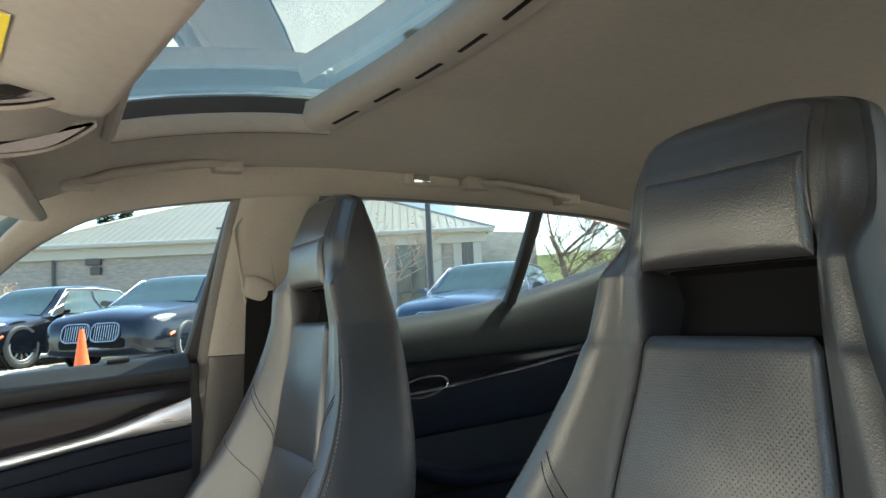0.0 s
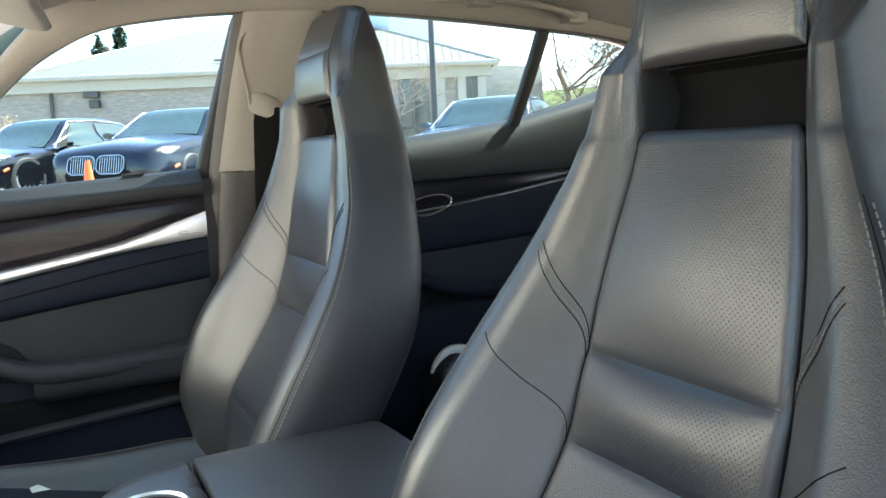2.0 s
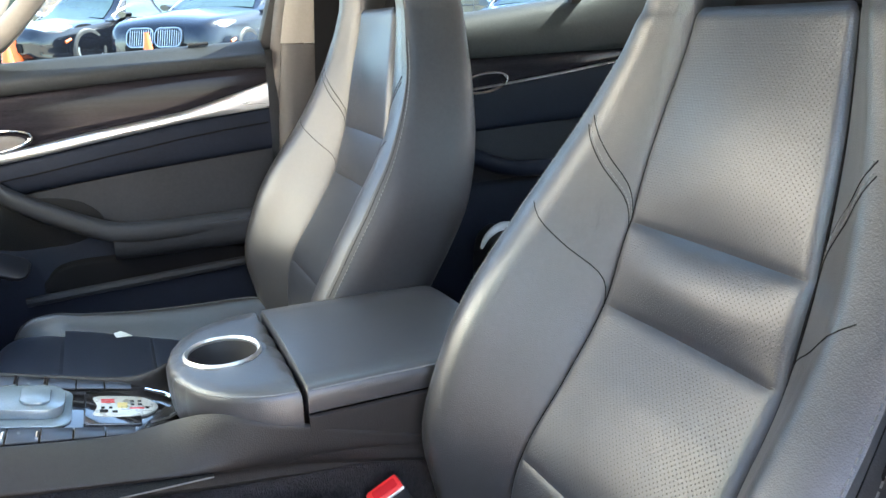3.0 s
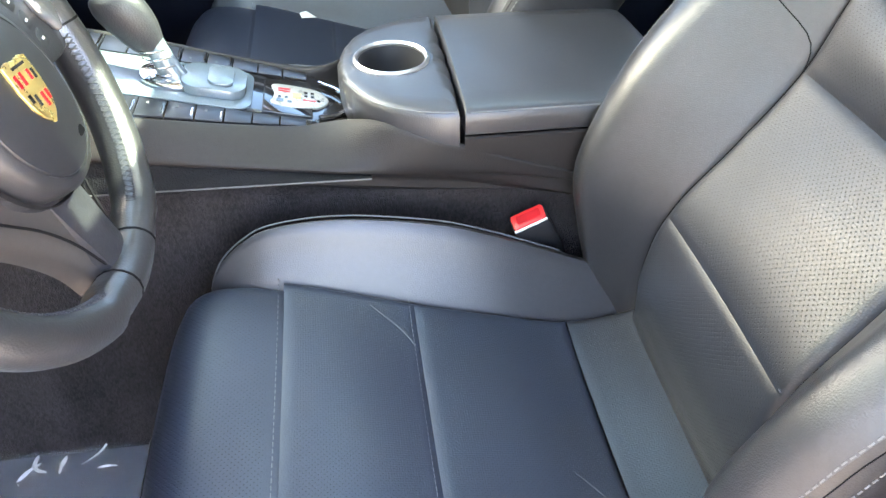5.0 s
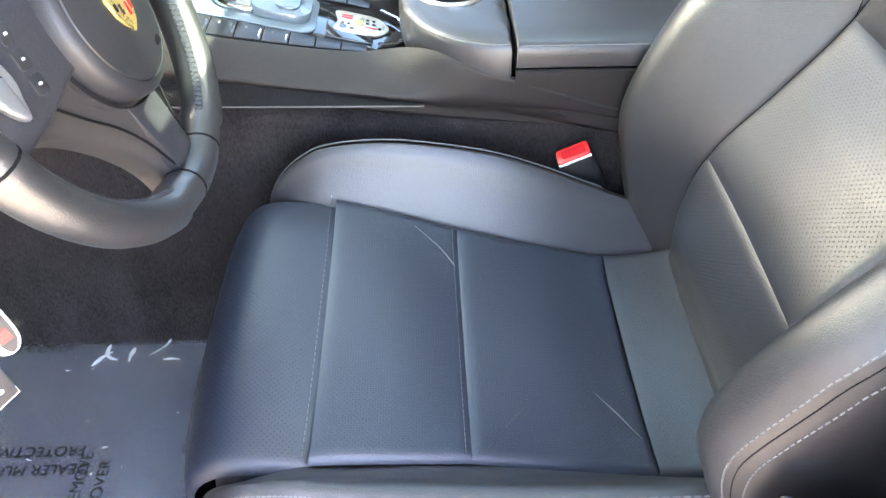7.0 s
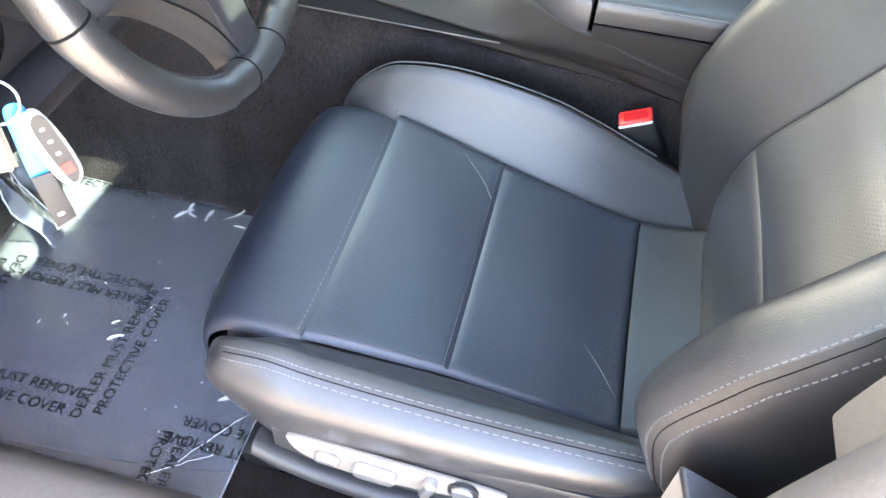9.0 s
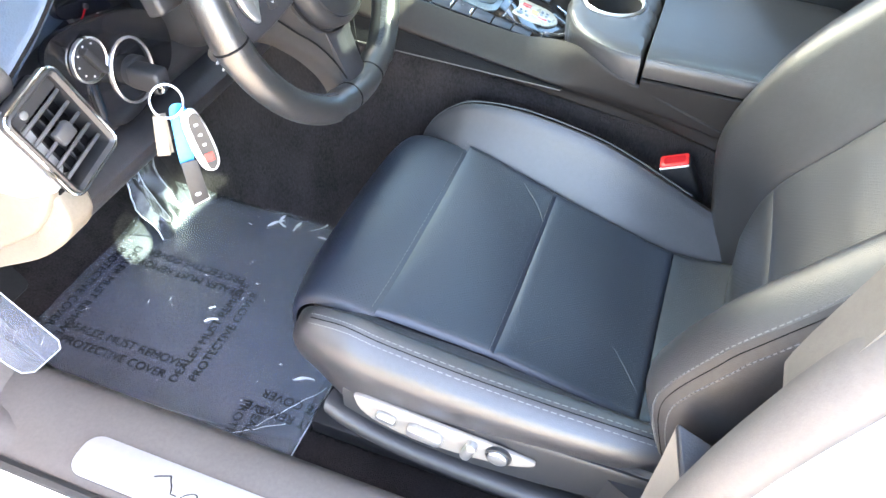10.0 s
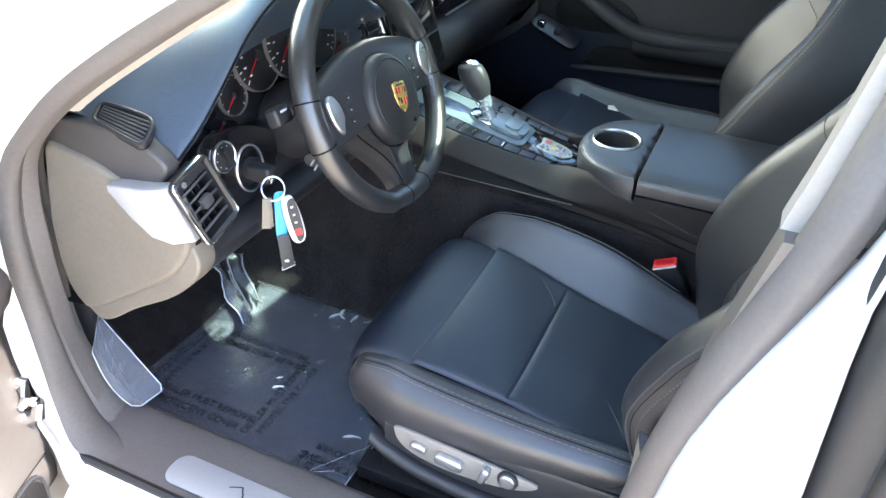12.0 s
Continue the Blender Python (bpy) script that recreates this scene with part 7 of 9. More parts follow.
front_door, front_belt = passenger_door("front_passenger_door", -0.80, 0.226,
    [(-0.80, 0.965), (-0.45, 0.995), (-0.27, 1.008), (-0.09, 1.020), (0.12, 1.032), (0.24, 1.040)], [(-0.80, 0.905), (-0.45, 0.938), (-0.27, 0.952), (0.12, 0.980), (0.24, 0.985)],
    [(-0.80, 0.775), (-0.45, 0.805), (-0.28, 0.828), (0.0, 0.873), (0.15, 0.895), (0.24, 0.905)], [(-0.80, 0.795), (-0.45, 0.828), (-0.28, 0.850), (0.0, 0.895), (0.10, 0.913), (0.18, 0.945), (0.24, 0.957)],
    [(-0.80, 0.70), (-0.40, 0.745), (-0.20, 0.775), (0.0, 0.797), (0.24, 0.818)], [(-0.80, 0.66), (-0.3, 0.672), (0.0, 0.678), (0.24, 0.685)],
    "black leather front passenger door with silver strip and gloss trim", True)
rear_door, rear_belt = passenger_door("rear_passenger_door", 0.42, 1.36,
    [(0.42, 1.070), (0.695, 1.086), (0.99, 1.120), (1.20, 1.164), (1.36, 1.208)], [(0.42, 0.985), (0.695, 0.985), (0.95, 0.992), (1.18, 1.000), (1.36, 1.02)],
    [(0.42, 0.900), (0.70, 0.912), (1.0, 0.945), (1.18, 0.970), (1.36, 0.99)], [(0.42, 0.907), (0.70, 0.917), (1.0, 0.950), (1.18, 0.976), (1.36, 0.998)],
    [(0.42, 0.80), (0.70, 0.815), (1.04, 0.83), (1.36, 0.85)], [(0.42, 0.68), (0.70, 0.69), (1.0, 0.70), (1.36, 0.71)],
    "black leather rear passenger door with rising belt line", False)

# front door: handle recess, pull bar, armrest, pocket, switches
handle = part("door_handle", tube([(-0.30 + 0.075 * math.cos(a), 0.716, 0.868 + 0.020 * math.sin(a) + 0.10 * (0.075 * math.cos(a))) for a in np.linspace(0, 2 * math.pi, 33)[:-1]], 0.004, 8, closed=True), CHROME, front_door, "chrome-rimmed door handle")
part("handle_lever", prism(smooth_outline([(-0.06, 0.0), (-0.03, 0.015), (0.04, 0.014), (0.065, 0.004), (0.04, -0.008), (-0.03, -0.012)], 30), 0.006, frame_axes((-0.30, 0.716, 0.868), (1, 0, 0.1), (0, 0, 1)) @ Matrix.Rotation(math.pi, 4, "X"), 0.002), PLASTIC_GREY, handle, "satin grey lever")
pull = [(-0.300, 0.715, 0.792), (-0.285, 0.672, 0.778), (-0.22, 0.655, 0.742), (-0.15, 0.648, 0.708), (-0.10, 0.645, 0.690), (-0.03, 0.646, 0.684), (0.08, 0.652, 0.684), (0.21, 0.668, 0.686)]
part("pull_bar", loft([[(x, y + 0.0, z + 0.016), (x, y - 0.012, z + 0.004), (x, y - 0.008, z - 0.016), (x, y + 0.02, z - 0.026), (x, y + 0.05, z - 0.02), (x, y + 0.045, z + 0.010)] for x, y, z in [tuple(cr(pull, f)) for f in np.linspace(0, 1, 14)]], 30, 18), DOOR_INSERT, front_door, "sloping armrest and pull bar")
part("armrest_pad", loft([[(x, 0.646, 0.690), (x, 0.640, 0.675), (x, 0.650, 0.640), (x, 0.70, 0.625), (x, 0.73, 0.68)] for x in (-0.11, 0.0, 0.21)], 12, 18), DOOR_INSERT, front_door, "padded armrest")
part("speaker_cover", prism(smooth_outline([(-0.13, 0.0), (-0.08, 0.045), (0.05, 0.035), (0.10, -0.02), (0.02, -0.055), (-0.10, -0.045)], 36), 0.004, frame_axes((-0.22, 0.7215, 0.712), (1, 0, 0), (0, 0, 1)) , 0.001), MESHY, front_door, "meshed speaker cover")
part("switch_pod", prism(rounded_rect(0.15, 0.055, 0.02), 0.012, frame_axes((-0.335, 0.690, 0.648), (0.9, -0.10, -0.35), (0.1, 0.8, 0.55)), 0.004), BUTTON, front_door, "black window switch panel")
for k in (0, 1):
    part("window_switch", rbox(-0.385 + 0.05 * k, -0.365 + 0.05 * k, 0.668, 0.690, 0.668 - 0.018 * k, 0.680 - 0.018 * k, 0.003), CHROME if k == 0 else PLASTIC, front_door, "window switch")
# raised block painted near black stands in for the pocket's shaded opening
part("door_pocket", loft([[(x, 0.699, z1), (x, 0.694, z1 - 0.01), (x, 0.694, z0 + 0.01), (x, 0.699, z0), (x, 0.72, z0), (x, 0.72, z1)] for x, z0, z1 in ((-0.245, 0.572, 0.590), (-0.20, 0.566, 0.622), (-0.05, 0.576, 0.626), (0.20, 0.592, 0.630))], 14, 18), SEAM, front_door, "door pocket opening painted black for shade")
part("pocket_lip", tube([(x, 0.692, 0.560 + 0.06 * (x + 0.28)) for x in np.linspace(-0.28, 0.21, 12)], 0.010, 8), DOOR_INSERT, front_door, "pocket lip")
part("window_button", tube([(0.08, 0.752, 1.033), (0.12, 0.752, 1.036)], 0.004, 6), PLASTIC, front_door)
part("trim_seam", tube([(x, 0.7135, smooth_table([(-0.80, 0.775), (-0.45, 0.805), (-0.28, 0.828), (0.0, 0.873), (0.15, 0.895), (0.24, 0.905)], x) - 0.03) for x in np.linspace(-0.7, 0.22, 16)], 0.0015, 5), SEAM, front_door)
# rear door: oval handle surround, pull bar
part("door_handle", tube([(0.735 + 0.062 * math.cos(a), 0.716, 0.928 + 0.022 * math.sin(a) + 0.12 * 0.062 * math.cos(a)) for a in np.linspace(0, 2 * math.pi, 33)[:-1]], 0.0032, 8, closed=True), CHROME, rear_door, "oval chrome-rimmed handle")
pull = [(0.62, 0.70, 0.800), (0.66, 0.665, 0.775), (0.76, 0.655, 0.735), (0.88, 0.655, 0.725), (1.10, 0.67, 0.73)]
part("pull_bar", tube([tuple(cr(pull, f)) for f in np.linspace(0, 1, 20)], 0.020, 10), DOOR_LEATHER, rear_door, "sloping pull bar")
# rounded front end of the rear armrest with a white crescent painted for the sun on it
part("armrest_end", loft([[(x, 0.615, 0.44), (x, 0.612, z - 0.025), (x, 0.635, z), (x, 0.675, z), (x, 0.715, z - 0.01), (x, 0.715, 0.44)] for x, z in ((0.690, 0.505), (0.700, 0.555), (0.722, 0.578), (0.748, 0.585), (0.80, 0.572), (0.90, 0.555))], 18, 24), PLASTIC, rear_door, "dark rounded armrest end")
cap = [(0.688, 0.545), (0.700, 0.567), (0.722, 0.585), (0.748, 0.592), (0.778, 0.586), (0.805, 0.574)]
part("armrest_cap", tube([(x, 0.648, z) for x, z in [tuple(cr(cap, f)) for f in np.linspace(0, 1, 16)]], [0.003 + 0.010 * math.sin(math.pi * min(1.0, f * 0.62 + 0.02)) for f in np.linspace(0, 1, 16)], 10), WHITE_PLASTIC, rear_door, "white crescent painted for sun on the armrest end")

# window frames, panes and the quarter strut
def side_pane(name, bottom, top, label):
    w = thing(name, (np.mean([p[0] for p in bottom]), 0.74, 1.05), label, "window", kind="structure")
    rows = []
    for f in np.linspace(0, 1, 8):
        rows.append([np.array(cr(bottom, u)) * (1 - f) + np.array(cr(top, u)) * f for u in np.linspace(0, 1, 16)])
    part("pane", fix(grid_bm([[tuple(p) for p in r] for r in rows])), WINDOW_GLASS, w, "lightly tinted pane")
    return w


win_1 = side_pane("window_1", [(-0.62, 0.80, 0.97), (-0.2, 0.795, 1.0), (0.29, 0.785, 1.03)], [(-0.30, 0.70, 1.12), (-0.02, 0.675, 1.33), (0.33, 0.655, 1.375)], "clear front passenger window")
part("rear_frame", loft([[(x - 0.012, y - 0.012, z), (x + 0.03, y - 0.012, z), (x + 0.03, y + 0.02, z), (x - 0.012, y + 0.02, z)] for x, y, z in ((0.236, 0.772, 1.02), (0.262, 0.742, 1.12), (0.290, 0.706, 1.23), (0.316, 0.672, 1.33))], 14, 14), RUBBER, win_1, "black window frame")
win_2 = side_pane("window_2", [(0.42, 0.79, 1.02), (0.9, 0.79, 1.07), (1.36, 0.77, 1.19)], [(0.42, 0.66, 1.375), (0.85, 0.645, 1.37), (1.33, 0.615, 1.27)], "clear rear passenger window")
part("quarter_strut", loft([[(x - 0.013, y - 0.012, z), (x + 0.013, y - 0.012, z), (x + 0.013, y + 0.012, z), (x - 0.013, y + 0.012, z)] for x, y, z in ((0.985, 0.765, 1.06), (0.992, 0.73, 1.12), (1.005, 0.68, 1.22), (1.020, 0.632, 1.335))], 12, 14), RUBBER, win_2, "black slanting strut")

# C pillar and cabin rear
for s in (-1, 1):
    part("rear_quarter", loft([[(1.30, s * 0.58, 1.34), (1.30, s * 0.66, 1.30), (1.7, s * 0.60, 1.20), (1.7, s * 0.50, 1.25)], [(1.375, s * 0.60, 1.25), (1.375, s * 0.70, 1.22), (1.7, s * 0.66, 1.12), (1.7, s * 0.56, 1.12)], [(1.42, s * 0.69, 1.15), (1.42, s * 0.78, 1.15), (1.75, s * 0.74, 1.0), (1.75, s * 0.64, 1.0)], [(1.44, s * 0.70, 0.2), (1.44, s * 0.80, 0.2), (1.8, s * 0.78, 0.2), (1.8, s * 0.68, 0.2)]], 16, 20), PILLAR_TRIM, car, "beige rear pillar trim")
part("rear_bulkhead", rbox(1.70, 1.75, -0.75, 0.75, 0.2, 0.95, 0.02), CARPET, car)
# rear bench seats
for s in (-1, 1):
    rs = thing("back_bench", (1.15, s * 0.37, 0.3), "black leather rear seat", "car seat", "rear seats")
    part("cushion", loft([[(x, s * 0.37 - 0.24, z0), (x, s * 0.37 - 0.24, z1), (x, s * 0.37, z1 + 0.01), (x, s * 0.37 + 0.24, z1), (x, s * 0.37 + 0.24, z0)] for x, z0, z1 in ((0.90, 0.25, 0.44), (0.93, 0.24, 0.49), (1.1, 0.24, 0.47), (1.40, 0.24, 0.44))], 14, 26), LEATHER, rs)
    part("backrest", loft([[(x, s * 0.37 - w, z), (x - 0.03, s * 0.37, z), (x, s * 0.37 + w, z), (x + 0.12, s * 0.37 + w, z), (x + 0.12, s * 0.37 - w, z)] for x, z, w in ((1.36, 0.42, 0.25), (1.42, 0.60, 0.25), (1.49, 0.85, 0.24), (1.53, 1.0, 0.18), (1.55, 1.10, 0.13), (1.57, 1.14, 0.10))], 18, 30), LEATHER, rs)
rear_console = thing("rear_console", (0.75, 0, 0.25), "black rear centre console with silver edge", "console")
part("rear_console_body", loft([[(x, -0.11, 0.22), (x, -0.115, z - 0.02), (x, -0.10, z), (x, 0.10, z), (x, 0.115, z - 0.02), (x, 0.11, 0.22)] for x, z in ((0.42, 0.52), (0.6, 0.50), (1.0, 0.50), (1.35, 0.54))], 12, 24), PLASTIC, rear_console)
# driver side rear door (closed) and the open front door
drd = thing("rear_driver_door", (0.9, -0.80, 0.35), "white closed rear door beside the driver's pillar", "car door")
part("outer_skin", loft([[(x, -0.86, 1.03), (x, -0.905, 0.90), (x, -0.94, 0.75), (x, -0.935, 0.50), (x, -0.905, 0.34), (x, -0.86, 0.34), (x, -0.72, 0.40), (x, -0.72, 0.98)] for x in (0.405, 0.7, 1.0, 1.4)], 16, 30), WHITE_PAINT, drd, "white painted door skin")
part("window_frame", loft([[(x - 0.02, -y, z), (x + 0.03, -y, z), (x + 0.03, -y + 0.03, z), (x - 0.02, -y + 0.03, z)] for x, y, z in ((0.43, 0.86, 1.02), (0.45, 0.80, 1.15), (0.49, 0.72, 1.34))], 10, 14), GLOSS, drd, "glossy black window frame")
part("door_pane", fix(grid_bm([[(x, -(0.82 - 0.16 * f), 1.0 + 0.35 * f) for x in np.linspace(0.5, 1.3, 6)] for f in (0, 0.5, 1)])), TINTED, drd, "tinted pane")

open_door = thing("driver_door", (-0.76, -0.90, 0.33), "open driver's door with grey inner panel and meshed speaker", "car door")
OM = frame_axes((-0.735, -0.892, 0.0), (0.34, -0.94, 0), (0, 0, 1))
def on_door(prof, us):
    return loft([[OM @ Vector((u, z, -w)) for w, z in prof] for u in us], 18, 34)
part("inner_panel", on_door([(0.03, 0.30), (0.06, 0.285), (0.098, 0.30), (0.108, 0.345), (0.102, 0.37), (0.110, 0.40), (0.104, 0.60), (0.13, 0.66), (0.14, 0.70), (0.10, 0.78), (0.09, 0.95), (0.06, 0.98), (0.03, 0.98)], (0.02, 0.03, 0.3, 0.7, 1.02)), TAUPE, open_door, "grey inner panel")
part("panel_groove", tube([OM @ Vector((u, 0.372 + 0.05 * u, -0.1055)) for u in np.linspace(0.02, 0.9, 12)], 0.0022, 5), SEAM, open_door, "dark trim line")
part("outer_skin", on_door([(0.028, 0.29), (0.028, 0.99), (-0.03, 0.95), (-0.07, 0.75), (-0.07, 0.5), (-0.04, 0.28)], (0.0, 0.3, 0.7, 1.05)), WHITE_PAINT, open_door, "white painted skin")
part("door_speaker", prism(rounded_rect(0.20, 0.085, 0.03), 0.006, OM @ Matrix.Translation((0.15, 0.322, -0.112)), 0.003), MESHY, open_door, "meshed door speaker")
frame_ring(0.216, 0.10, 0.036, 0.006, 0.005, OM @ Matrix.Translation((0.15, 0.322, -0.106)) @ Matrix.Rotation(math.pi, 4, "X"), "speaker_rim", DOOR_INSERT, open_door, "grey speaker rim")
part("hinge", join(tube([(-0.70, -0.845, 0.485), (-0.688, -0.838, 0.478), (-0.676, -0.842, 0.462), (-0.682, -0.856, 0.448)], [0.008, 0.011, 0.011, 0.007], 8), tube([(-0.668, -0.838, 0.452), (-0.672, -0.842, 0.428), (-0.70, -0.86, 0.418)], [0.009, 0.012, 0.009], 8), prism(disc(0.010, 12), 0.008, Matrix.Translation((-0.672, -0.842, 0.452)), 0.002)), CHROME, open_door, "shiny metal hinge and door check").data.transform(Matrix.Translation((0.062, -0.032, 0.036)))
part("door_pane", prism([(0.05, 0.98), (0.98, 1.02), (0.80, 1.38), (0.45, 1.33)], 0.004, OM), TINTED, open_door, "green tinted pane")
# wiring boot bracket and lower hinge pillar behind the seal
part("hinge_pillar", loft([[(x, -0.70, z), (x - 0.02, -0.73, z), (x - 0.03, -0.77, z), (x - 0.12, -0.775, z), (x - 0.25, -0.72, z)] for x, z in ((-0.66, 0.30), (-0.70, 0.40), (-0.72, 0.52), (-0.70, 0.65), (-0.69, 0.78), (-0.66, 0.83))], 20, 24), SEAL, car, "grey hinge pillar trim")
part("front_wing", loft([[(x, -0.60, z), (x, -0.88, z - 0.02), (x, -0.945, z - 0.16), (x, -0.95, 0.45), (x, -0.92, 0.25), (x, -0.70, 0.25)] for x, z in ((-0.92, 0.97), (-1.2, 0.95), (-1.7, 0.88), (-2.2, 0.78))], 16, 30), WHITE_PAINT, car, "white painted front wing")
part("bonnet", fix(grid_bm([[(-1.0 - 1.2 * f, y, 0.93 - 0.12 * f - 0.05 * (y / 0.7) ** 2) for y in np.linspace(-0.75, 0.75, 16)] for f in np.linspace(0, 1, 8)])), WHITE_PAINT, car, "white bonnet")


# ---------------------------------------------------------------- driver footwell
mat_thing = thing("floor_mat", (-0.55, -0.40, 0.205), "dark carpet floor mat in the driver footwell", "floor mat")
mat_pts = [(-0.86, -0.20), (-0.80, -0.165), (-0.34, -0.165), (-0.29, -0.20), (-0.275, -0.55), (-0.30, -0.62), (-0.70, -0.645), (-0.84, -0.58)]
part("mat_body", prism(smooth_outline(mat_pts, 60), 0.008, Matrix.Translation((0, 0, 0.202)), 0.003), MAT_CARPET, mat_thing)
film = thing("protective_film", (-0.55, -0.40, 0.212), "clear plastic protective film with black print over the mat", "plastic film")


def film_z(x, y):
    return 0.2165 + 0.0022 * noise.noise(Vector((x * 9, y * 9, 1.0))) + 0.0016 * noise.noise(Vector((x * 26, y * 22, 4.0))) + 0.09 * max(0, -x - 0.80)


FX0, FX1, FY0, FY1 = -0.90, -0.256, -0.655, -0.150
part("film_sheet", fix(grid_bm([[(x, y, film_z(x, y)) for y in np.linspace(FY0, FY1, 60)] for x in np.linspace(FX0, FX1, 76)])), FILM, film, "clear plastic sheet")
for a, b in (((FX1, FY0), (FX1, FY1)), ((FX0, FY1), (FX1, FY1))):
    part("film_edge", tube([(a[0] + (b[0] - a[0]) * f, a[1] + (b[1] - a[1]) * f, film_z(a[0] + (b[0] - a[0]) * f, a[1] + (b[1] - a[1]) * f) + 0.0006) for f in np.linspace(0, 1, 40)], 0.0011, 4), CLEAR_EDGE, film, "bright cut edge")


def printed(text, size, m, parent):
    """Black capital print as a flat mesh, laid on by m."""
    cu = bpy.data.curves.new("print", "FONT")
    cu.body, cu.size, cu.align_x, cu.align_y = text, size, "CENTER", "CENTER"
    cu.space_line = 1.28
    cu.extrude = 0.0002
    tmp = bpy.data.objects.new("print", cu)
    scene.collection.objects.link(tmp)
    dg = bpy.context.evaluated_depsgraph_get()
    me = bpy.data.meshes.new_from_object(tmp.evaluated_get(dg))
    bpy.data.objects.remove(tmp)
    me.transform(m)
    for v in me.vertices:
        v.co.z = film_z(v.co.x, v.co.y) + 0.0012
    me.materials.clear()
    me.materials.append(PRINT)
    ob = new("print", me)
    ob.parent = parent
    ob.matrix_parent_inverse = parent.matrix_basis.inverted()
    return tagged(ob, "black printed warning")


TEXTS = ((-0.607, -0.577, 0), (-0.476, -0.487, 90), (-0.595, -0.384, 180), (-0.731, -0.478, -90), (-0.250, -0.577, 180), (-0.666, -0.182, 0), (-0.345, -0.270, 90))
WORDS = "DEALER MUST REMOVE\nPROTECTIVE COVER"
for x, y, turn in TEXTS:
    printed(WORDS, 0.0215, Matrix.Translation((x, y, 0)) @ Matrix.Rotation(radians(turn), 4, "Z"), film)

printed("DEA\nPRO", 0.0205, Matrix.Translation((-0.517, -0.172, 0)) @ Matrix.Rotation(radians(90), 4, "Z"), film)
printed("DEALER\nPROTEC", 0.0205, Matrix.Translation((-0.350, -0.622, 0)) @ Matrix.Rotation(radians(-90), 4, "Z"), film)

# crumpled folds where the film lifts, painted pale for their glint: (x, y), (x, y), width, bow
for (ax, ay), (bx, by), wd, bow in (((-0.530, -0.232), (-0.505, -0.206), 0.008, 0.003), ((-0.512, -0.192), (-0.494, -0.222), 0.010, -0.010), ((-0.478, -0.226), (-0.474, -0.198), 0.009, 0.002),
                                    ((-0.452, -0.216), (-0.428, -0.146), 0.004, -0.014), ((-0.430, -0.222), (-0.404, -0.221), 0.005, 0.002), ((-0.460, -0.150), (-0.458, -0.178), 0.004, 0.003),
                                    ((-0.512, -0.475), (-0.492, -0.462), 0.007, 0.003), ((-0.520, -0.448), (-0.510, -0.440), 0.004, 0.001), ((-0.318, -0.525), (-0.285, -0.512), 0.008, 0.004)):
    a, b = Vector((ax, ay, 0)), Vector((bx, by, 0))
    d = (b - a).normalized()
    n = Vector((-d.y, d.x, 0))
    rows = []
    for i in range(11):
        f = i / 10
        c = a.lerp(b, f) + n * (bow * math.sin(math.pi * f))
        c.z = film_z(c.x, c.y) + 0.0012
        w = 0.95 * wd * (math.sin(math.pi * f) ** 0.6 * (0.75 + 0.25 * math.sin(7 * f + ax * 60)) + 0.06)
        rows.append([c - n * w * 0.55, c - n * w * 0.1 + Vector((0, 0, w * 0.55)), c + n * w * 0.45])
    part("film_fold", fix(grid_bm(rows)), FOLD, film, "crumpled fold painted pale for its glint")

# fine wrinkles and specks on the film
rnd = random.Random(7)
marks = []
for k in range(34):
    x, y = rnd.uniform(-0.80, -0.28), rnd.uniform(-0.63, -0.18)
    a, l = rnd.uniform(0, math.pi), rnd.choice((0.001, 0.0015, 0.002, 0.005))
    q = [(x + l * f * math.cos(a), y + l * f * math.sin(a)) for f in (-1, 0, 1)]
    marks.append(tube([(u, v, film_z(u, v) + 0.0010) for u, v in q], [0.0001, 0.0004, 0.0001], 4))
for (ax, ay), (bx, by) in (((-0.33, -0.62), (-0.262, -0.52)), ((-0.36, -0.645), (-0.29, -0.60))):
    pts = [(ax + (bx - ax) * f + 0.004 * noise.noise(Vector((f * 5, ax * 20, 1))), ay + (by - ay) * f + 0.004 * noise.noise(Vector((f * 5, ay * 20, 2)))) for f in np.linspace(0, 1, 12)]
    marks.append(tube([(u, v, film_z(u, v) + 0.0006) for u, v in pts], 0.0003, 4))
part("film_creases", join(*marks), CLEAR_EDGE, film, "fine creases and pale specks", kind="stuff")

# clear sheet standing against the kick panel
guard = thing("clear_guard", (-0.70, -0.65, 0.24), "stiff clear plastic guard leaning on the sill corner", "plastic film")
gp = [Vector(p) for p in ((-0.700, -0.668, 0.473), (-0.584, -0.668, 0.349), (-0.583, -0.733, 0.359), (-0.668, -0.722, 0.441))]
outline = [gp[0].lerp(gp[1], f) for f in np.linspace(0, 0.94, 8)] + [gp[1].lerp(gp[2], f) for f in np.linspace(0.12, 0.85, 6)] + [gp[2].lerp(gp[3], f) + Vector((-0.004, -0.006, -0.012)) * math.sin(math.pi * f) for f in np.linspace(0.10, 1, 6)]
bm = bmesh.new()
bm.faces.new([bm.verts.new(p) for p in outline])
part("guard_sheet", bm, CLEAR, guard, "clear sheet")
rnd = random.Random(12)
marks = []
for k in range(8):
    u, v, l = rnd.uniform(0.1, 0.9), rnd.uniform(0.05, 0.5), rnd.uniform(0.2, 0.45)
    a = gp[0].lerp(gp[1], u).lerp(gp[3].lerp(gp[2], u), v)
    b = gp[0].lerp(gp[1], u + 0.06).lerp(gp[3].lerp(gp[2], u + 0.06), v + l)
    marks.append(tube([a + Vector((0, -0.001, 0)), a.lerp(b, 0.5) + Vector((0.001, -0.001, 0)), b + Vector((0, -0.001, 0))], [0.00004, 0.00009, 0.00004], 4))
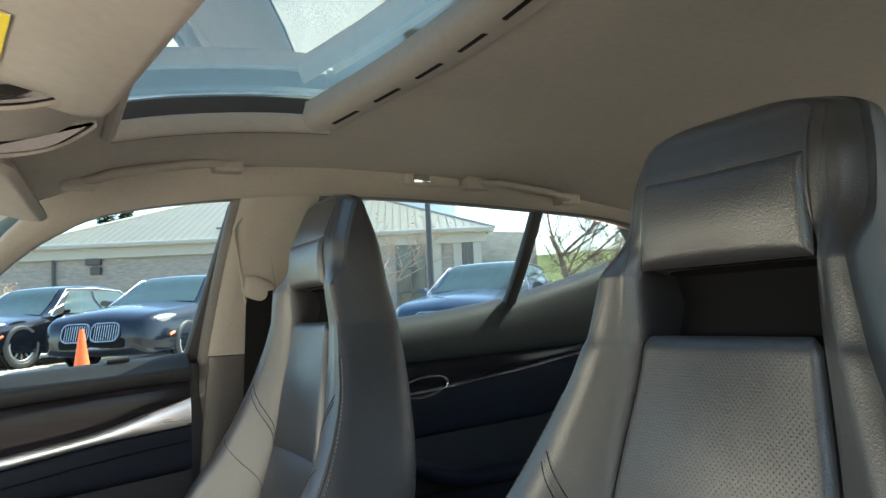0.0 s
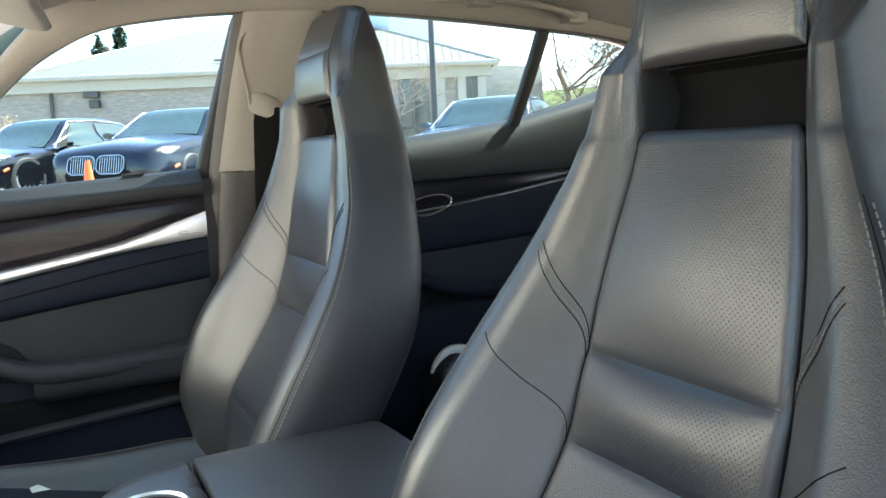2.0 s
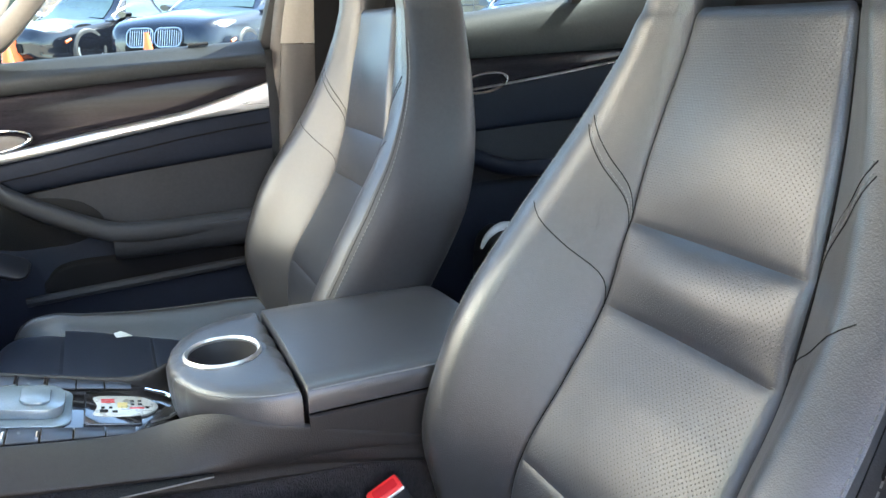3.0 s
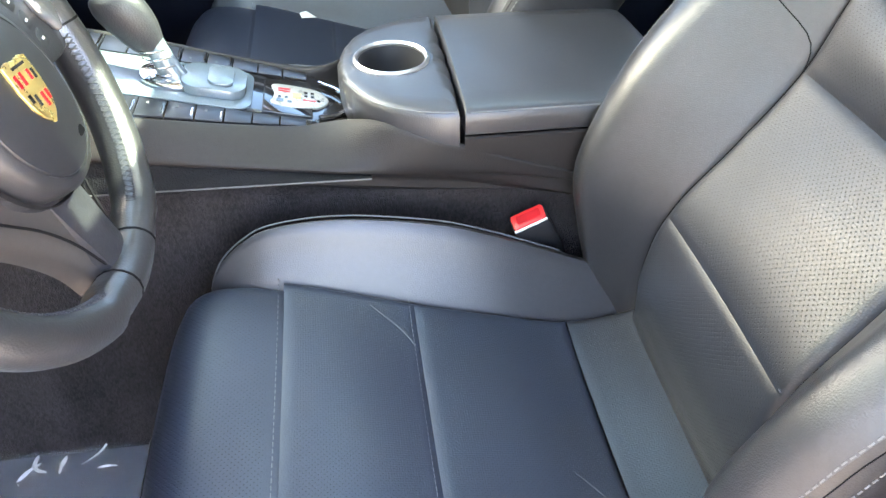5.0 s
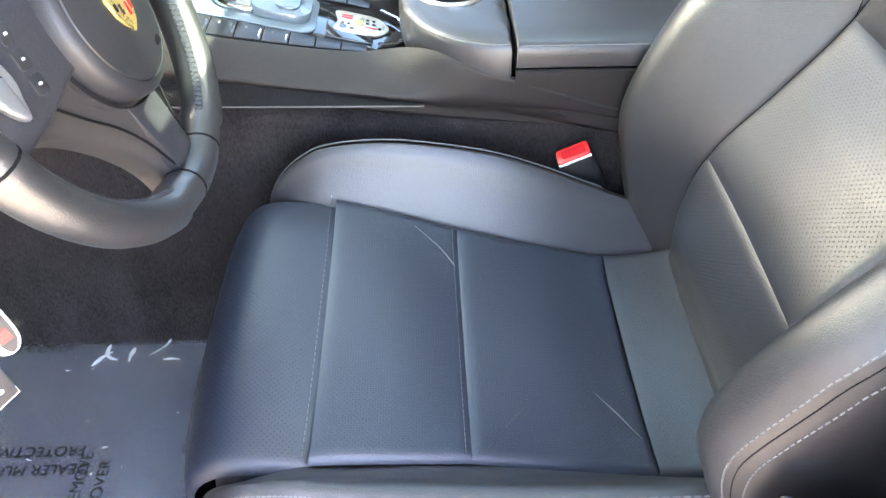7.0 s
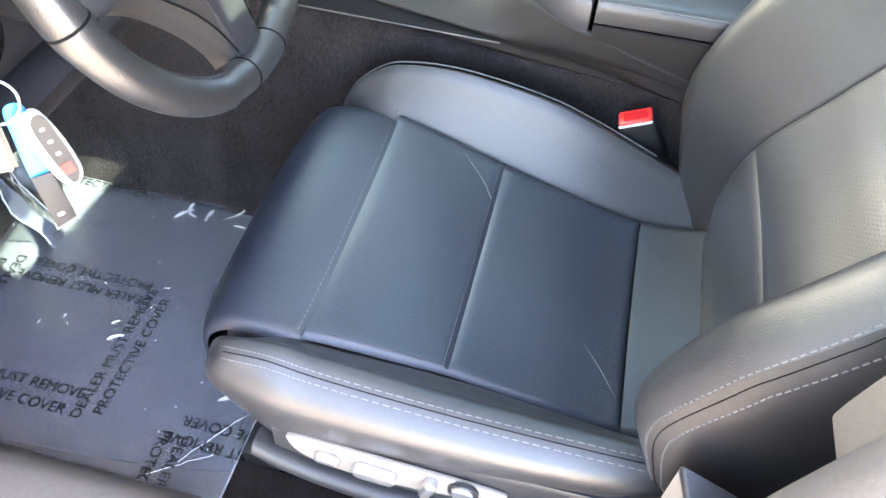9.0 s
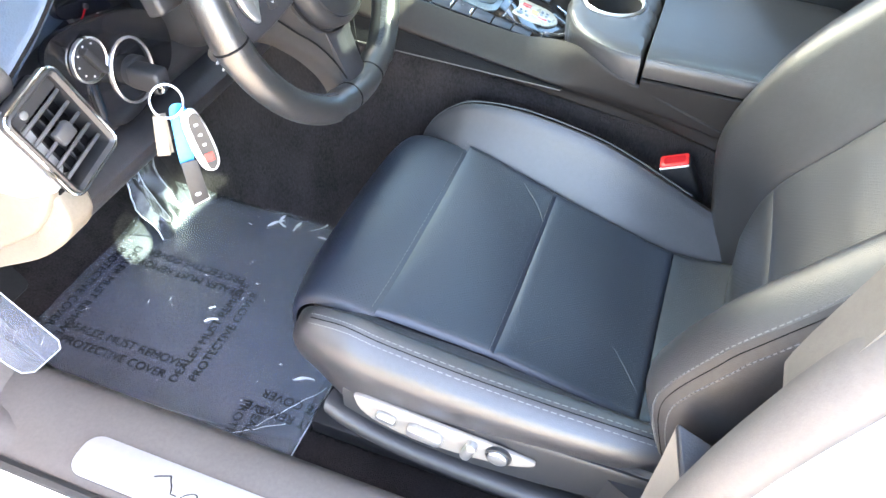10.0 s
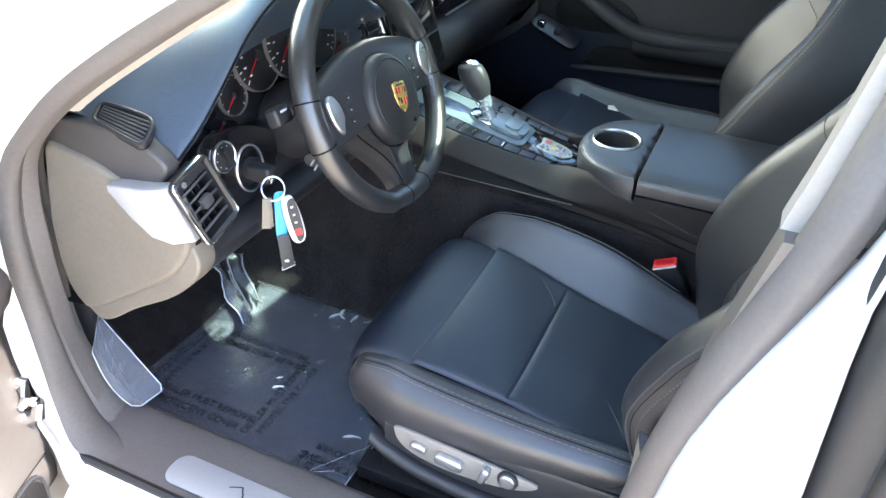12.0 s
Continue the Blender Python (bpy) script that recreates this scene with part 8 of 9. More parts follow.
part("guard_scratches", join(*marks), CLEAR_EDGE, guard, "pale streaks and scuffs")
part("guard_edge", tube(outline, 0.0009, 5, closed=True), CLEAR_EDGE, guard, "bright edge")

# loose film hanging over the pedals
flap = thing("loose_film", (-0.74, -0.30, 0.22), "crumpled clear plastic film hanging over the pedals", "plastic film")
fl = []
for i in range(15):
    row = []
    for j in range(13):
        u, v = i / 14, j / 12
        p = Vector((-0.735, -0.350 + 0.115 * v + 0.012 * u, 0.415 - 0.195 * u - 0.07 * v))
        p += Vector((0.022 * noise.noise(Vector((u * 2.1, v * 3.0, 2.0))) + 0.008 * noise.noise(Vector((u * 8, v * 11, 5.0))) + 0.05 * u * u, 0.012 * noise.noise(Vector((u * 4, v * 5, 9.0))), 0.010 * noise.noise(Vector((u * 6, v * 6, 3.0)))))
        row.append(p)
    fl.append(row)
part("flap_edge", tube([fl[i][0] for i in range(15)], 0.0012, 4), CLEAR_EDGE, flap, "bright edge")
# pale tubes paint the glints along the hanging film's creases
part("flap_fold", tube([fl[i][5] + Vector((0.002, 0, 0)) for i in range(2, 13)], 0.0009, 4), CLEAR_EDGE, flap, "fold painted pale for its glint")
part("flap_fold", tube([fl[i][9] + Vector((0.002, 0, 0)) for i in range(1, 11)], 0.0008, 4), CLEAR_EDGE, flap, "fold painted pale for its glint")
part("flap_sheet", fix(grid_bm(fl)), CLEAR, flap, "clear crumpled sheet")

kick = thing("kick_panel", (-0.75, -0.68, 0.3), "dark plastic kick panel ahead of the sill", "trim panel", kind="structure")
part("kick_cover", loft([[(x, -0.655, z), (x, -0.690, z), (x - 0.25, -0.690, z), (x - 0.25, -0.64, z)] for x, z in ((-0.62, 0.21), (-0.70, 0.30), (-0.735, 0.42), (-0.72, 0.56))], 12, 20), PLASTIC, kick)

# pedals, wrapped loosely in film
def pedal(name, y, w, h, at, lean, label):
    p = thing(name, (at[0] - 0.05, y, at[1]), label, "pedal", "pedals")
    m = Matrix.Translation((at[0], y, at[1])) @ Matrix.Rotation(radians(lean), 4, "Y") @ Matrix(((0, 0, 1, 0), (1, 0, 0, 0), (0, 1, 0, 0), (0, 0, 0, 1)))
    part("pedal_pad", prism(rounded_rect(w, h, 0.01), 0.012, m, 0.003), RUBBER, p, "ribbed rubber pad")
    for k in range(5):
        part("pedal_rib", prism(rounded_rect(w * 0.85, h * 0.06, 0.002), 0.003, m @ Matrix.Translation((0, h * (-0.34 + 0.17 * k), 0.012))), PLASTIC, p)
    part("pedal_arm", tube([m @ Vector((0, h * 0.4, 0)), m @ Vector((0, h * 0.9, -0.06)), m @ Vector((0, h * 1.7, -0.10))], 0.011, 8), PLASTIC, p)


pedal("brake_pedal", -0.345, 0.105, 0.055, (-0.80, 0.385), -25, "wide black rubber brake pedal")
pedal("accelerator_pedal", -0.225, 0.055, 0.17, (-0.86, 0.36), -35, "tall black accelerator pedal")
rest = thing("foot_rest", (-0.86, -0.58, 0.25), "black ribbed foot rest in the footwell", "foot rest")
part("rest_pad", prism(rounded_rect(0.10, 0.24, 0.015), 0.012, Matrix.Translation((-0.90, -0.575, 0.32)) @ Matrix.Rotation(radians(-42), 4, "Y") @ Matrix(((0, 0, 1, 0), (1, 0, 0, 0), (0, 1, 0, 0), (0, 0, 0, 1))), 0.004), RUBBER, rest)


# ---------------------------------------------------------------- outside
def ground_z(x, y):
    return float(np.interp(y, [1.5, 9.0, 30.0, 60.0], [0.0, 0.43, 1.0, 1.3]))


ASPHALT = material("worn_pale_concrete_lot", (0.45, 0.39, 0.31), rough=0.9, bump=0.8, bump_scale=90, var=0.22, var_scale=0.8, grain_scale=60, dist=0.01)
GRASS = material("spring_grass", (0.10, 0.17, 0.035), second=(0.20, 0.22, 0.06), rough=0.95, var=0.35, var_scale=0.6, bump=1.0, bump_scale=40, dist=0.05)
NAVY_PAINT = material("dark_blue_car_paint", (0.006, 0.009, 0.016), rough=0.18, spec=0.35, coat=0.2, var=0.1, rough_var=0.03)
BLUE_PAINT = material("deep_blue_car_paint", (0.018, 0.038, 0.066), rough=0.20, spec=0.3, coat=0.15, var=0.1, rough_var=0.03)
BLACK_PAINT = material("black_car_paint", (0.005, 0.006, 0.009), rough=0.14, spec=0.4, coat=0.35, var=0.1, rough_var=0.03)
SLAT_METAL = material("dull_grille_chrome", (0.35, 0.36, 0.38), rough=0.30, metal=1.0, var=0.1)
LAMP_GLASS = material("headlight_lens", (0.45, 0.48, 0.50), rough=0.12, metal=0.4, var=0.3, var_scale=30)
CAR_GLASS = material("dark_car_glass", (0.040, 0.068, 0.064), rough=0.04, spec=0.5, var=0.2, rough_var=0.02)
CONE_ORANGE = material("orange_cone", (0.80, 0.12, 0.02), rough=0.5, var=0.08)
BRICK = material("grey_brick", (0.20, 0.185, 0.17), second=(0.27, 0.24, 0.22), rough=0.9, var=0.22, var_scale=3.0, stretch=(1, 1, 4), bump=0.6, bump_scale=12, dist=0.02)
FASCIA = material("pale_fascia", (0.30, 0.29, 0.26), rough=0.6, var=0.06)
ROOF_METAL = material("tan_metal_roof", (0.165, 0.150, 0.115), rough=0.45, var=0.05, var_scale=0.4)
DARK_GLASS = material("dark_window", (0.03, 0.032, 0.036), rough=0.08, spec=0.8, var=0.2)
POLE = material("dark_pole_paint", (0.035, 0.036, 0.038), rough=0.5, var=0.15)
BARK = material("grey_bark", (0.24, 0.185, 0.145), rough=0.95, var=0.35, var_scale=12, bump=0.8, bump_scale=60, dist=0.01)
BUDS = material("pinkish_buds", (0.34, 0.20, 0.145), second=(0.40, 0.28, 0.17), rough=0.8, var=0.25, var_scale=2)
NEEDLES = material("evergreen_needles", (0.035, 0.065, 0.030), rough=0.8, var=0.35, var_scale=1.5)

rows = []
for y in (-3000, -300, -40, -10, 1.5, 3, 5, 7, 9, 15, 22, 30, 45, 60, 300, 3000):
    rows.append([(x, y, ground_z(x, y)) for x in (-3000, -300, -60, -20, -8, 0, 8, 20, 60, 300, 3000)])
tagged(part("ground", fix(grid_bm(rows)), ASPHALT), "pale worn car park surface", "ground", kind="structure")
lawn = [[(x, y, ground_z(x, y) + 0.03) for x in np.linspace(19, 60, 8)] for y in np.linspace(17, 46, 6)]
tagged(part("lawn", fix(grid_bm(lawn)), GRASS), "spring green lawn beyond the car park", "lawn", kind="structure")


# parked cars: nose at the origin, length along +u, width along v
def sedan(name, at, angle, paint, label, length=4.95, width=1.88, height=1.45, grille=True, fast=False):
    gz = ground_z(at[0], at[1])
    a = radians(angle)
    M = Matrix.Translation((at[0], at[1], gz)) @ Matrix(((math.sin(a), math.cos(a), 0, 0), (math.cos(a), -math.sin(a), 0, 0), (0, 0, 1, 0), (0, 0, 0, 1)))
    k, w, h = length / 4.95, width / 2, height / 1.45
    c = thing(name, M @ Vector((length / 2, 0, 0)), label, "car", "parked cars")
    def ring(u, ww, zlow, zside, ztop, crown):
        return [M @ Vector(p) for p in ((u, -ww * 0.80, zlow), (u, -ww, zlow + 0.12), (u, -ww * 1.0, zside), (u, -ww * 0.93, ztop - 0.05), (u, -ww * 0.70, ztop), (u, 0, ztop + crown), (u, ww * 0.70, ztop), (u, ww * 0.93, ztop - 0.05), (u, ww, zside), (u, ww, zlow + 0.12), (u, ww * 0.80, zlow))]
    hood = 0.93 * h if not fast else 0.86 * h
    secs = [ring(0.0, w * 0.72, 0.30, 0.50, 0.62 * h, 0.02), ring(0.10 * k, w * 0.86, 0.22, 0.52, 0.74 * h, 0.03), ring(0.35 * k, w * 0.95, 0.20, 0.58, hood - 0.10, 0.04), ring(0.9 * k, w * 0.99, 0.20, 0.66, hood - 0.03, 0.05), ring(1.55 * k, w, 0.20, 0.72, hood + 0.04, 0.04),
            ring(2.6 * k, w, 0.20, 0.74, hood + 0.04, 0.0), ring(3.7 * k, w, 0.20, 0.76, hood + 0.07, 0.0), ring(4.5 * k, w * 0.95, 0.24, 0.74, hood + 0.07, 0.03), ring(4.85 * k, w * 0.85, 0.32, 0.70, hood + 0.02, 0.03), ring(4.95 * k, w * 0.72, 0.42, 0.66, hood - 0.10, 0.0)]
    body = part("body", loft(secs, 60, 44), paint, c)
    def green(u, ww, z):
        return (u, ww, z)
    belt = hood + 0.02
    # glasshouse: pillars and roof as paint, panes as glass
    sec = []
    for u, z, ww in ((1.42, belt - 0.02, 0.80), (1.75, belt + 0.20 * h, 0.76), (2.15, height - 0.045, 0.68), (2.75, height, 0.64), (3.35, height - 0.04, 0.64), (4.0, belt + 0.18, 0.68), (4.45, belt, 0.72)):
        sec.append([M @ Vector(p) for p in ((u * k, -w * 0.90, belt - 0.03), (u * k, -w * (0.45 * 0.90 + 0.55 * ww), belt * 0.45 + z * 0.55), (u * k, -w * ww, z - 0.02), (u * k, -w * ww * 0.6, z + 0.012), (u * k, 0, z + 0.02), (u * k, w * ww * 0.6, z + 0.012), (u * k, w * ww, z - 0.02), (u * k, w * (0.45 * 0.90 + 0.55 * ww), belt * 0.45 + z * 0.55), (u * k, w * 0.90, belt - 0.03))])
    roof_bm = loft(sec, 60, 48)
    cabin = BVHTree.FromBMesh(roof_bm)
    part("roof", roof_bm, paint, c)
    def quad_pane(nm, corners, label, out):
        """A pane that follows the cabin's skin, set a little proud of it."""
        p = [Vector(q) for q in corners]
        out = Vector(out).normalized()
        rows = []
        for f in np.linspace(0, 1, 9):
            row = []
            for g in np.linspace(0, 1, 15):
                q = (p[0].lerp(p[1], g)).lerp(p[3].lerp(p[2], g), f)
                hit = cabin.ray_cast(M @ (q + out * 0.6), M.to_3x3() @ -out)[0]
                row.append((hit if hit is not None else M @ q) + M.to_3x3() @ out * 0.010)
            rows.append(row)
        return part(nm, fix(grid_bm(rows)), CAR_GLASS, c, label)
    quad_pane("windscreen", [(1.50 * k, -w * 0.74, belt + 0.02), (1.50 * k, w * 0.74, belt + 0.02), (2.12 * k, w * 0.58, height - 0.04), (2.12 * k, -w * 0.58, height - 0.04)], "green tinted windscreen", (-0.6, 0, 0.8))
    for s in (-1, 1):
        for u0, u1, v0, v1 in ((1.80, 2.62, 2.16, 2.66), (2.70, 3.62, 2.74, 3.45)):
            cs = [(u0 * k, s * w * 0.915, belt + 0.005), (u1 * k, s * w * 0.915, belt + 0.01), (v1 * k, s * w * 0.70, height - 0.085), (v0 * k, s * w * 0.70, height - 0.09)]
            quad_pane("side_window", cs, "dark side window", (0, s, 0.35))
        part("window_trim", tube([M @ Vector(p) for p in ((1.55 * k, s * w * 0.93, belt + 0.01), (2.12 * k, s * w * 0.70, height - 0.055), (2.8 * k, s * w * 0.675, height - 0.035), (3.45 * k, s * w * 0.69, height - 0.075), (4.05 * k, s * w * 0.84, belt + 0.06))], 0.007, 6), SILVER, c, "chrome window trim")
        mir = part("mirror", loft([[M @ Vector((u * k, s * (w + 0.02 + q), belt + 0.06 + z)) for q, z in ((-0.04, -0.035), (0.09, -0.03), (0.11, 0.04), (-0.02, 0.05))] for u in (1.62, 1.68, 1.76)], 8, 16), paint, c, "door mirror")
        # wheels
        for u in (0.92, 3.88):
            R = 0.335
            hub = M @ Vector((u * k, s * (w - 0.02), R))
            axis = (M.to_3x3() @ Vector((0, s, 0))).normalized()
            fw = (M.to_3x3() @ Vector((1, 0, 0))).normalized()
            mw = frame_axes(hub, fw, (0, 0, 1))
            if (mw.to_3x3() @ Vector((0, 0, 1))).dot(axis) < 0:
                mw = frame_axes(hub, -fw, (0, 0, 1))
            part("wheel_arch", prism(disc(R + 0.055, 32), 0.05, mw @ Matrix.Translation((0, 0, -0.060))), SEAM, c)
            wheel_ob = part("wheel", ring_bm(R, R - 0.10, 0.22, mw @ Matrix.Translation((0, 0, -0.19)), 36, bevel=0.03), RUBBER, c, "black tyre")
            bms = [ring_bm(R - 0.095, R - 0.125, 0.03, mw @ Matrix.Translation((0, 0, -0.015)), 36, bevel=0.008), prism(disc(0.055, 20), 0.03, mw @ Matrix.Translation((0, 0, -0.025)), 0.006)]
            for q in range(10):
                bms.append(prism([(-0.016, 0.03), (0.016, 0.03), (0.011, R - 0.11), (-0.011, R - 0.11)], 0.022, mw @ Matrix.Rotation(radians(36 * q), 4, "Z") @ Matrix.Translation((0, 0, -0.022))))
            part("rim", join(*bms), SILVER, wheel_ob, "silver spoked rim")
        # headlights
        pts = [(0.13 * k, s * w * 0.50, 0.66 * h), (0.20 * k, s * w * 0.72, 0.675 * h), (0.42 * k, s * w * 0.90, 0.72 * h), (0.62 * k, s * w * 0.965, 0.76 * h)]
        part("headlight", tube([M @ Vector(p) for p in [tuple(cr(pts, f)) for f in np.linspace(0, 1, 10)]], [0.060, 0.080, 0.092, 0.096, 0.094, 0.088, 0.078, 0.062, 0.044, 0.020], 10, flat=0.8), LAMP_GLASS, c, "clear headlight")
        part("side_marker", tube([M @ Vector((0.45 * k, s * w * 0.985, 0.46)), M @ Vector((0.55 * k, s * w * 0.995, 0.50))], 0.022, 6), CONE_ORANGE, c, "orange side marker")
        part("door_handle", tube([M @ Vector((2.40 * k, s * w * 1.005, 0.80 * h)), M @ Vector((2.62 * k, s * w * 1.005, 0.805 * h))], 0.014, 6), CHROME, c, "door handle")
    GM = M @ Matrix(((0, 0, -1, 0.03), (1, 0, 0, 0), (0, 1, 0, 0), (0, 0, 0, 1)))
    if grille:
        for s in (-1, 1):
            g = part("grille", prism(rounded_rect(0.42, 0.25, 0.09), 0.03, GM @ Matrix.Translation((s * 0.235, 0.545 * h, 0.020)) @ Matrix.Rotation(radians(-16), 4, "X"), 0.01), SEAM, c, "dark kidney grille")
            ro, ri = rounded_rect(0.45, 0.28, 0.10), rounded_rect(0.42, 0.25, 0.088)
            mm = GM @ Matrix.Translation((s * 0.235, 0.545 * h, 0.040)) @ Matrix.Rotation(radians(-16), 4, "X")
            part("grille_frame", fix(grid_bm([[mm @ Vector((*p, 0)) for p in ro], [mm @ Vector((*p, 0.03)) for p in ro], [mm @ Vector((*p, 0.03)) for p in ri], [mm @ Vector((*p, 0)) for p in ri]], closed_v=True)), SLAT_METAL, g, "chrome grille frame")
            for q in range(10):
                part("grille_slat", tube([mm @ Vector((-0.171 + 0.038 * q, -0.115, 0.016)), mm @ Vector((-0.171 + 0.038 * q, 0.115, 0.016))], 0.005, 5), SLAT_METAL, g)
        part("round_badge", prism(disc(0.04, 20), 0.012, M @ Matrix.Translation((0.14 * k, 0, 0.755 * h)) @ Matrix.Rotation(radians(-60), 4, "Y"), 0.003), SILVER, c, "round silver badge")
        part("bumper_trim", tube([M @ Vector(p) for p in ((0.30 * k, -w * 0.93, 0.36), (0.03 * k, -w * 0.55, 0.33), (-0.01, 0, 0.32), (0.03 * k, w * 0.55, 0.33), (0.30 * k, w * 0.93, 0.36))], 0.020, 6), CHROME, c, "chrome bumper strip")
    part("air_intake", prism(rounded_rect(1.05, 0.14, 0.05), 0.05, GM @ Matrix.Translation((0, 0.385, 0.0)), 0.01), SEAM, c, "dark air intake")
    return c


sedan("parked_car", (0.685, 10.87), 40.6, NAVY_PAINT, "dark navy luxury saloon with twin chrome kidney grilles", length=5.1, width=1.90, height=1.42)
sedan("parked_car", (5.04, 8.48), 49, BLUE_PAINT, "deep blue saloon with chrome grille parked nose out", length=4.9, width=1.86, height=1.46)
sedan("parked_car", (-1.45, 12.45), 46, BLACK_PAINT, "black sleek saloon with chrome window line and spoked wheels", length=4.75, width=1.85, height=1.30, grille=False, fast=True)
sedan("parked_car", (-3.4, 15.6), 22, WHITE_PAINT, "white saloon parked beyond the black one", length=4.8, width=1.85, height=1.45, grille=False)
sedan("parked_car", (3.70, 11.2), 30, WHITE_PAINT, "white saloon parked between the dark cars", length=4.8, width=1.85, height=1.42, grille=False, fast=True)
sedan("parked_car", (10.3, 9.6), 60, BLACK_PAINT, "dark saloon parked further along the row", length=4.9, width=1.86, height=1.45, grille=False)


def cone(at, label):
    z = ground_z(*at)
    c = thing("traffic_cone", (at[0], at[1], z), label, "traffic cone", "traffic cones")
    part("cone_base", rbox(at[0] - 0.19, at[0] + 0.19, at[1] - 0.19, at[1] + 0.19, z, z + 0.035, 0.01), RUBBER, c, "black rubber base")
    part("cone_shell", loft([[(at[0] + r * math.cos(t), at[1] + r * math.sin(t), z + q) for t in np.linspace(0, 2 * math.pi, 17)[:-1]] for q, r in ((0.03, 0.135), (0.06, 0.12), (0.36, 0.072), (0.66, 0.030), (0.70, 0.024))], 14, 24), CONE_ORANGE, c, "orange plastic shell")


cone((0.42, 8.15), "orange traffic cone standing before the dark saloon")
cone((-0.93, 8.05), "orange traffic cone standing on the car park")
cone((-1.20, 12.2), "small orange traffic cone farther off")

# grass bank rising beyond the lawn
bank = [[(x, y, 0.86 + 0.098 * max(0.0, math.hypot(x, y) - 27.0) + 0.10 * noise.noise(Vector((x * 0.12, y * 0.12, 0)))) for y in np.linspace(10.0, 75.0, 34)] for x in np.linspace(20.0, 80.0, 34)]
tagged(part("lawn_bank", fix(grid_bm(bank)), GRASS), "spring green grass bank rising behind the lawn", "lawn", kind="structure")

# building: brick wall, fascia, metal roof with ribs, windows
WA, WB = Vector((-9.0, 38.05, 0)), Vector((16.35, 25.83, 0))
wall_dir = (WB - WA).normalized()
wall_out = Vector((wall_dir.y, -wall_dir.x, 0))
wall_len = (WB - WA).length
building = thing("office_building", WA.lerp(WB, 0.5) + Vector((0, 0, 1.0)), "low grey brick building with a pale metal hip roof", "building")
BM = frame_axes((WA.x, WA.y, 0), wall_dir, (0, 0, 1))
EAVE = 4.40
wall = part("brick_wall", prism([(0, 0.5), (wall_len, 0.5), (wall_len, EAVE - 0.55), (0, EAVE - 0.55)], -0.4, BM), BRICK, building, "grey brick wall")
side_m = frame_axes((WB.x, WB.y, 0), (wall_dir.y * -1, wall_dir.x, 0), (0, 0, 1))
part("brick_wall", prism([(0.0, 0.5), (16, 0.5), (16, EAVE - 0.55), (0, EAVE - 0.55)], -0.4, side_m), BRICK, building, "grey brick side wall")
part("fascia_board", prism([(-0.5, EAVE - 0.55), (wall_len + 0.3, EAVE - 0.55), (wall_len + 0.3, EAVE - 0.12), (-0.5, EAVE - 0.12)], 0.25, BM), FASCIA, building, "pale fascia board")
part("gutter", tube([BM @ Vector((u, EAVE - 0.05, 0.55)) for u in np.linspace(-0.8, wall_len + 0.6, 6)], 0.10, 8), FASCIA, building, "pale gutter")
part("soffit", prism([(-0.8, 0.0), (wall_len + 0.6, 0.0), (wall_len + 0.6, 0.6), (-0.8, 0.6)], 0.06, BM @ Matrix.Translation((0, EAVE - 0.13, 0.58)) @ Matrix.Rotation(radians(-90), 4, "X")), FASCIA, building)
depth, rise = 12.0, 4.6
HIP_U, TOP_U, END_U = 9.1, wall_len - 9.0, wall_len + 0.6
e0, e1, ridge = BM @ Vector((HIP_U, EAVE, 0.6)), BM @ Vector((END_U, EAVE, 0.6)), BM @ Vector((TOP_U, EAVE + rise, -depth))
far0, far1 = BM @ Vector((HIP_U, EAVE, -2 * depth)), BM @ Vector((END_U, EAVE, -2 * depth))
bm = bmesh.new()
v = [bm.verts.new(p) for p in (e0, e1, far1, far0, ridge)]
for k in range(4):
    bm.faces.new((v[k], v[(k + 1) % 4], v[4]))
roof_ob = part("metal_roof", fix(bm), ROOF_METAL, building, "tan standing seam roof")
part("flat_roof", prism([(-0.8, 0.0), (HIP_U, 0.0), (HIP_U, 2 * depth), (-0.8, 2 * depth)], 0.06, BM @ Matrix.Translation((0, EAVE - 0.08, 0.5)) @ Matrix.Rotation(radians(-90), 4, "X")), FASCIA, building, "low flat roof")
ribs = []
for u in np.arange(HIP_U + 0.3, END_U, 0.33):
    f = (u - HIP_U) / (END_U - HIP_U)
    a = e0.lerp(e1, f)
    b = e0.lerp(ridge, (u - HIP_U) / (TOP_U - HIP_U)) if u < TOP_U else e1.lerp(ridge, (END_U - u) / (END_U - TOP_U))
    d = Vector((0, 0, 0.025))
    w = wall_dir * 0.012
    ribs.append(grid_bm([[a - w, a - w + d, a + w + d, a + w], [b - w, b - w + d, b + w + d, b + w]]))
tagged(part("roof_ribs", join(*ribs), ROOF_METAL, roof_ob, "raised roof seams"), kind="stuff")
part("ridge_cap", tube([e0, ridge, e1], 0.08, 6), FASCIA, roof_ob, "ridge cap")
part("snow_guard", tube([e0.lerp(e1, 0.40).lerp(ridge, 0.10) + Vector((0, 0, 0.12)), e0.lerp(e1, 0.55).lerp(ridge, 0.10) + Vector((0, 0, 0.12))], 0.05, 5), PLASTIC_GREY, roof_ob, "snow guard rail")
def wall_u(x, y):
    return (Vector((x, y, 0)) - WA).dot(wall_dir)
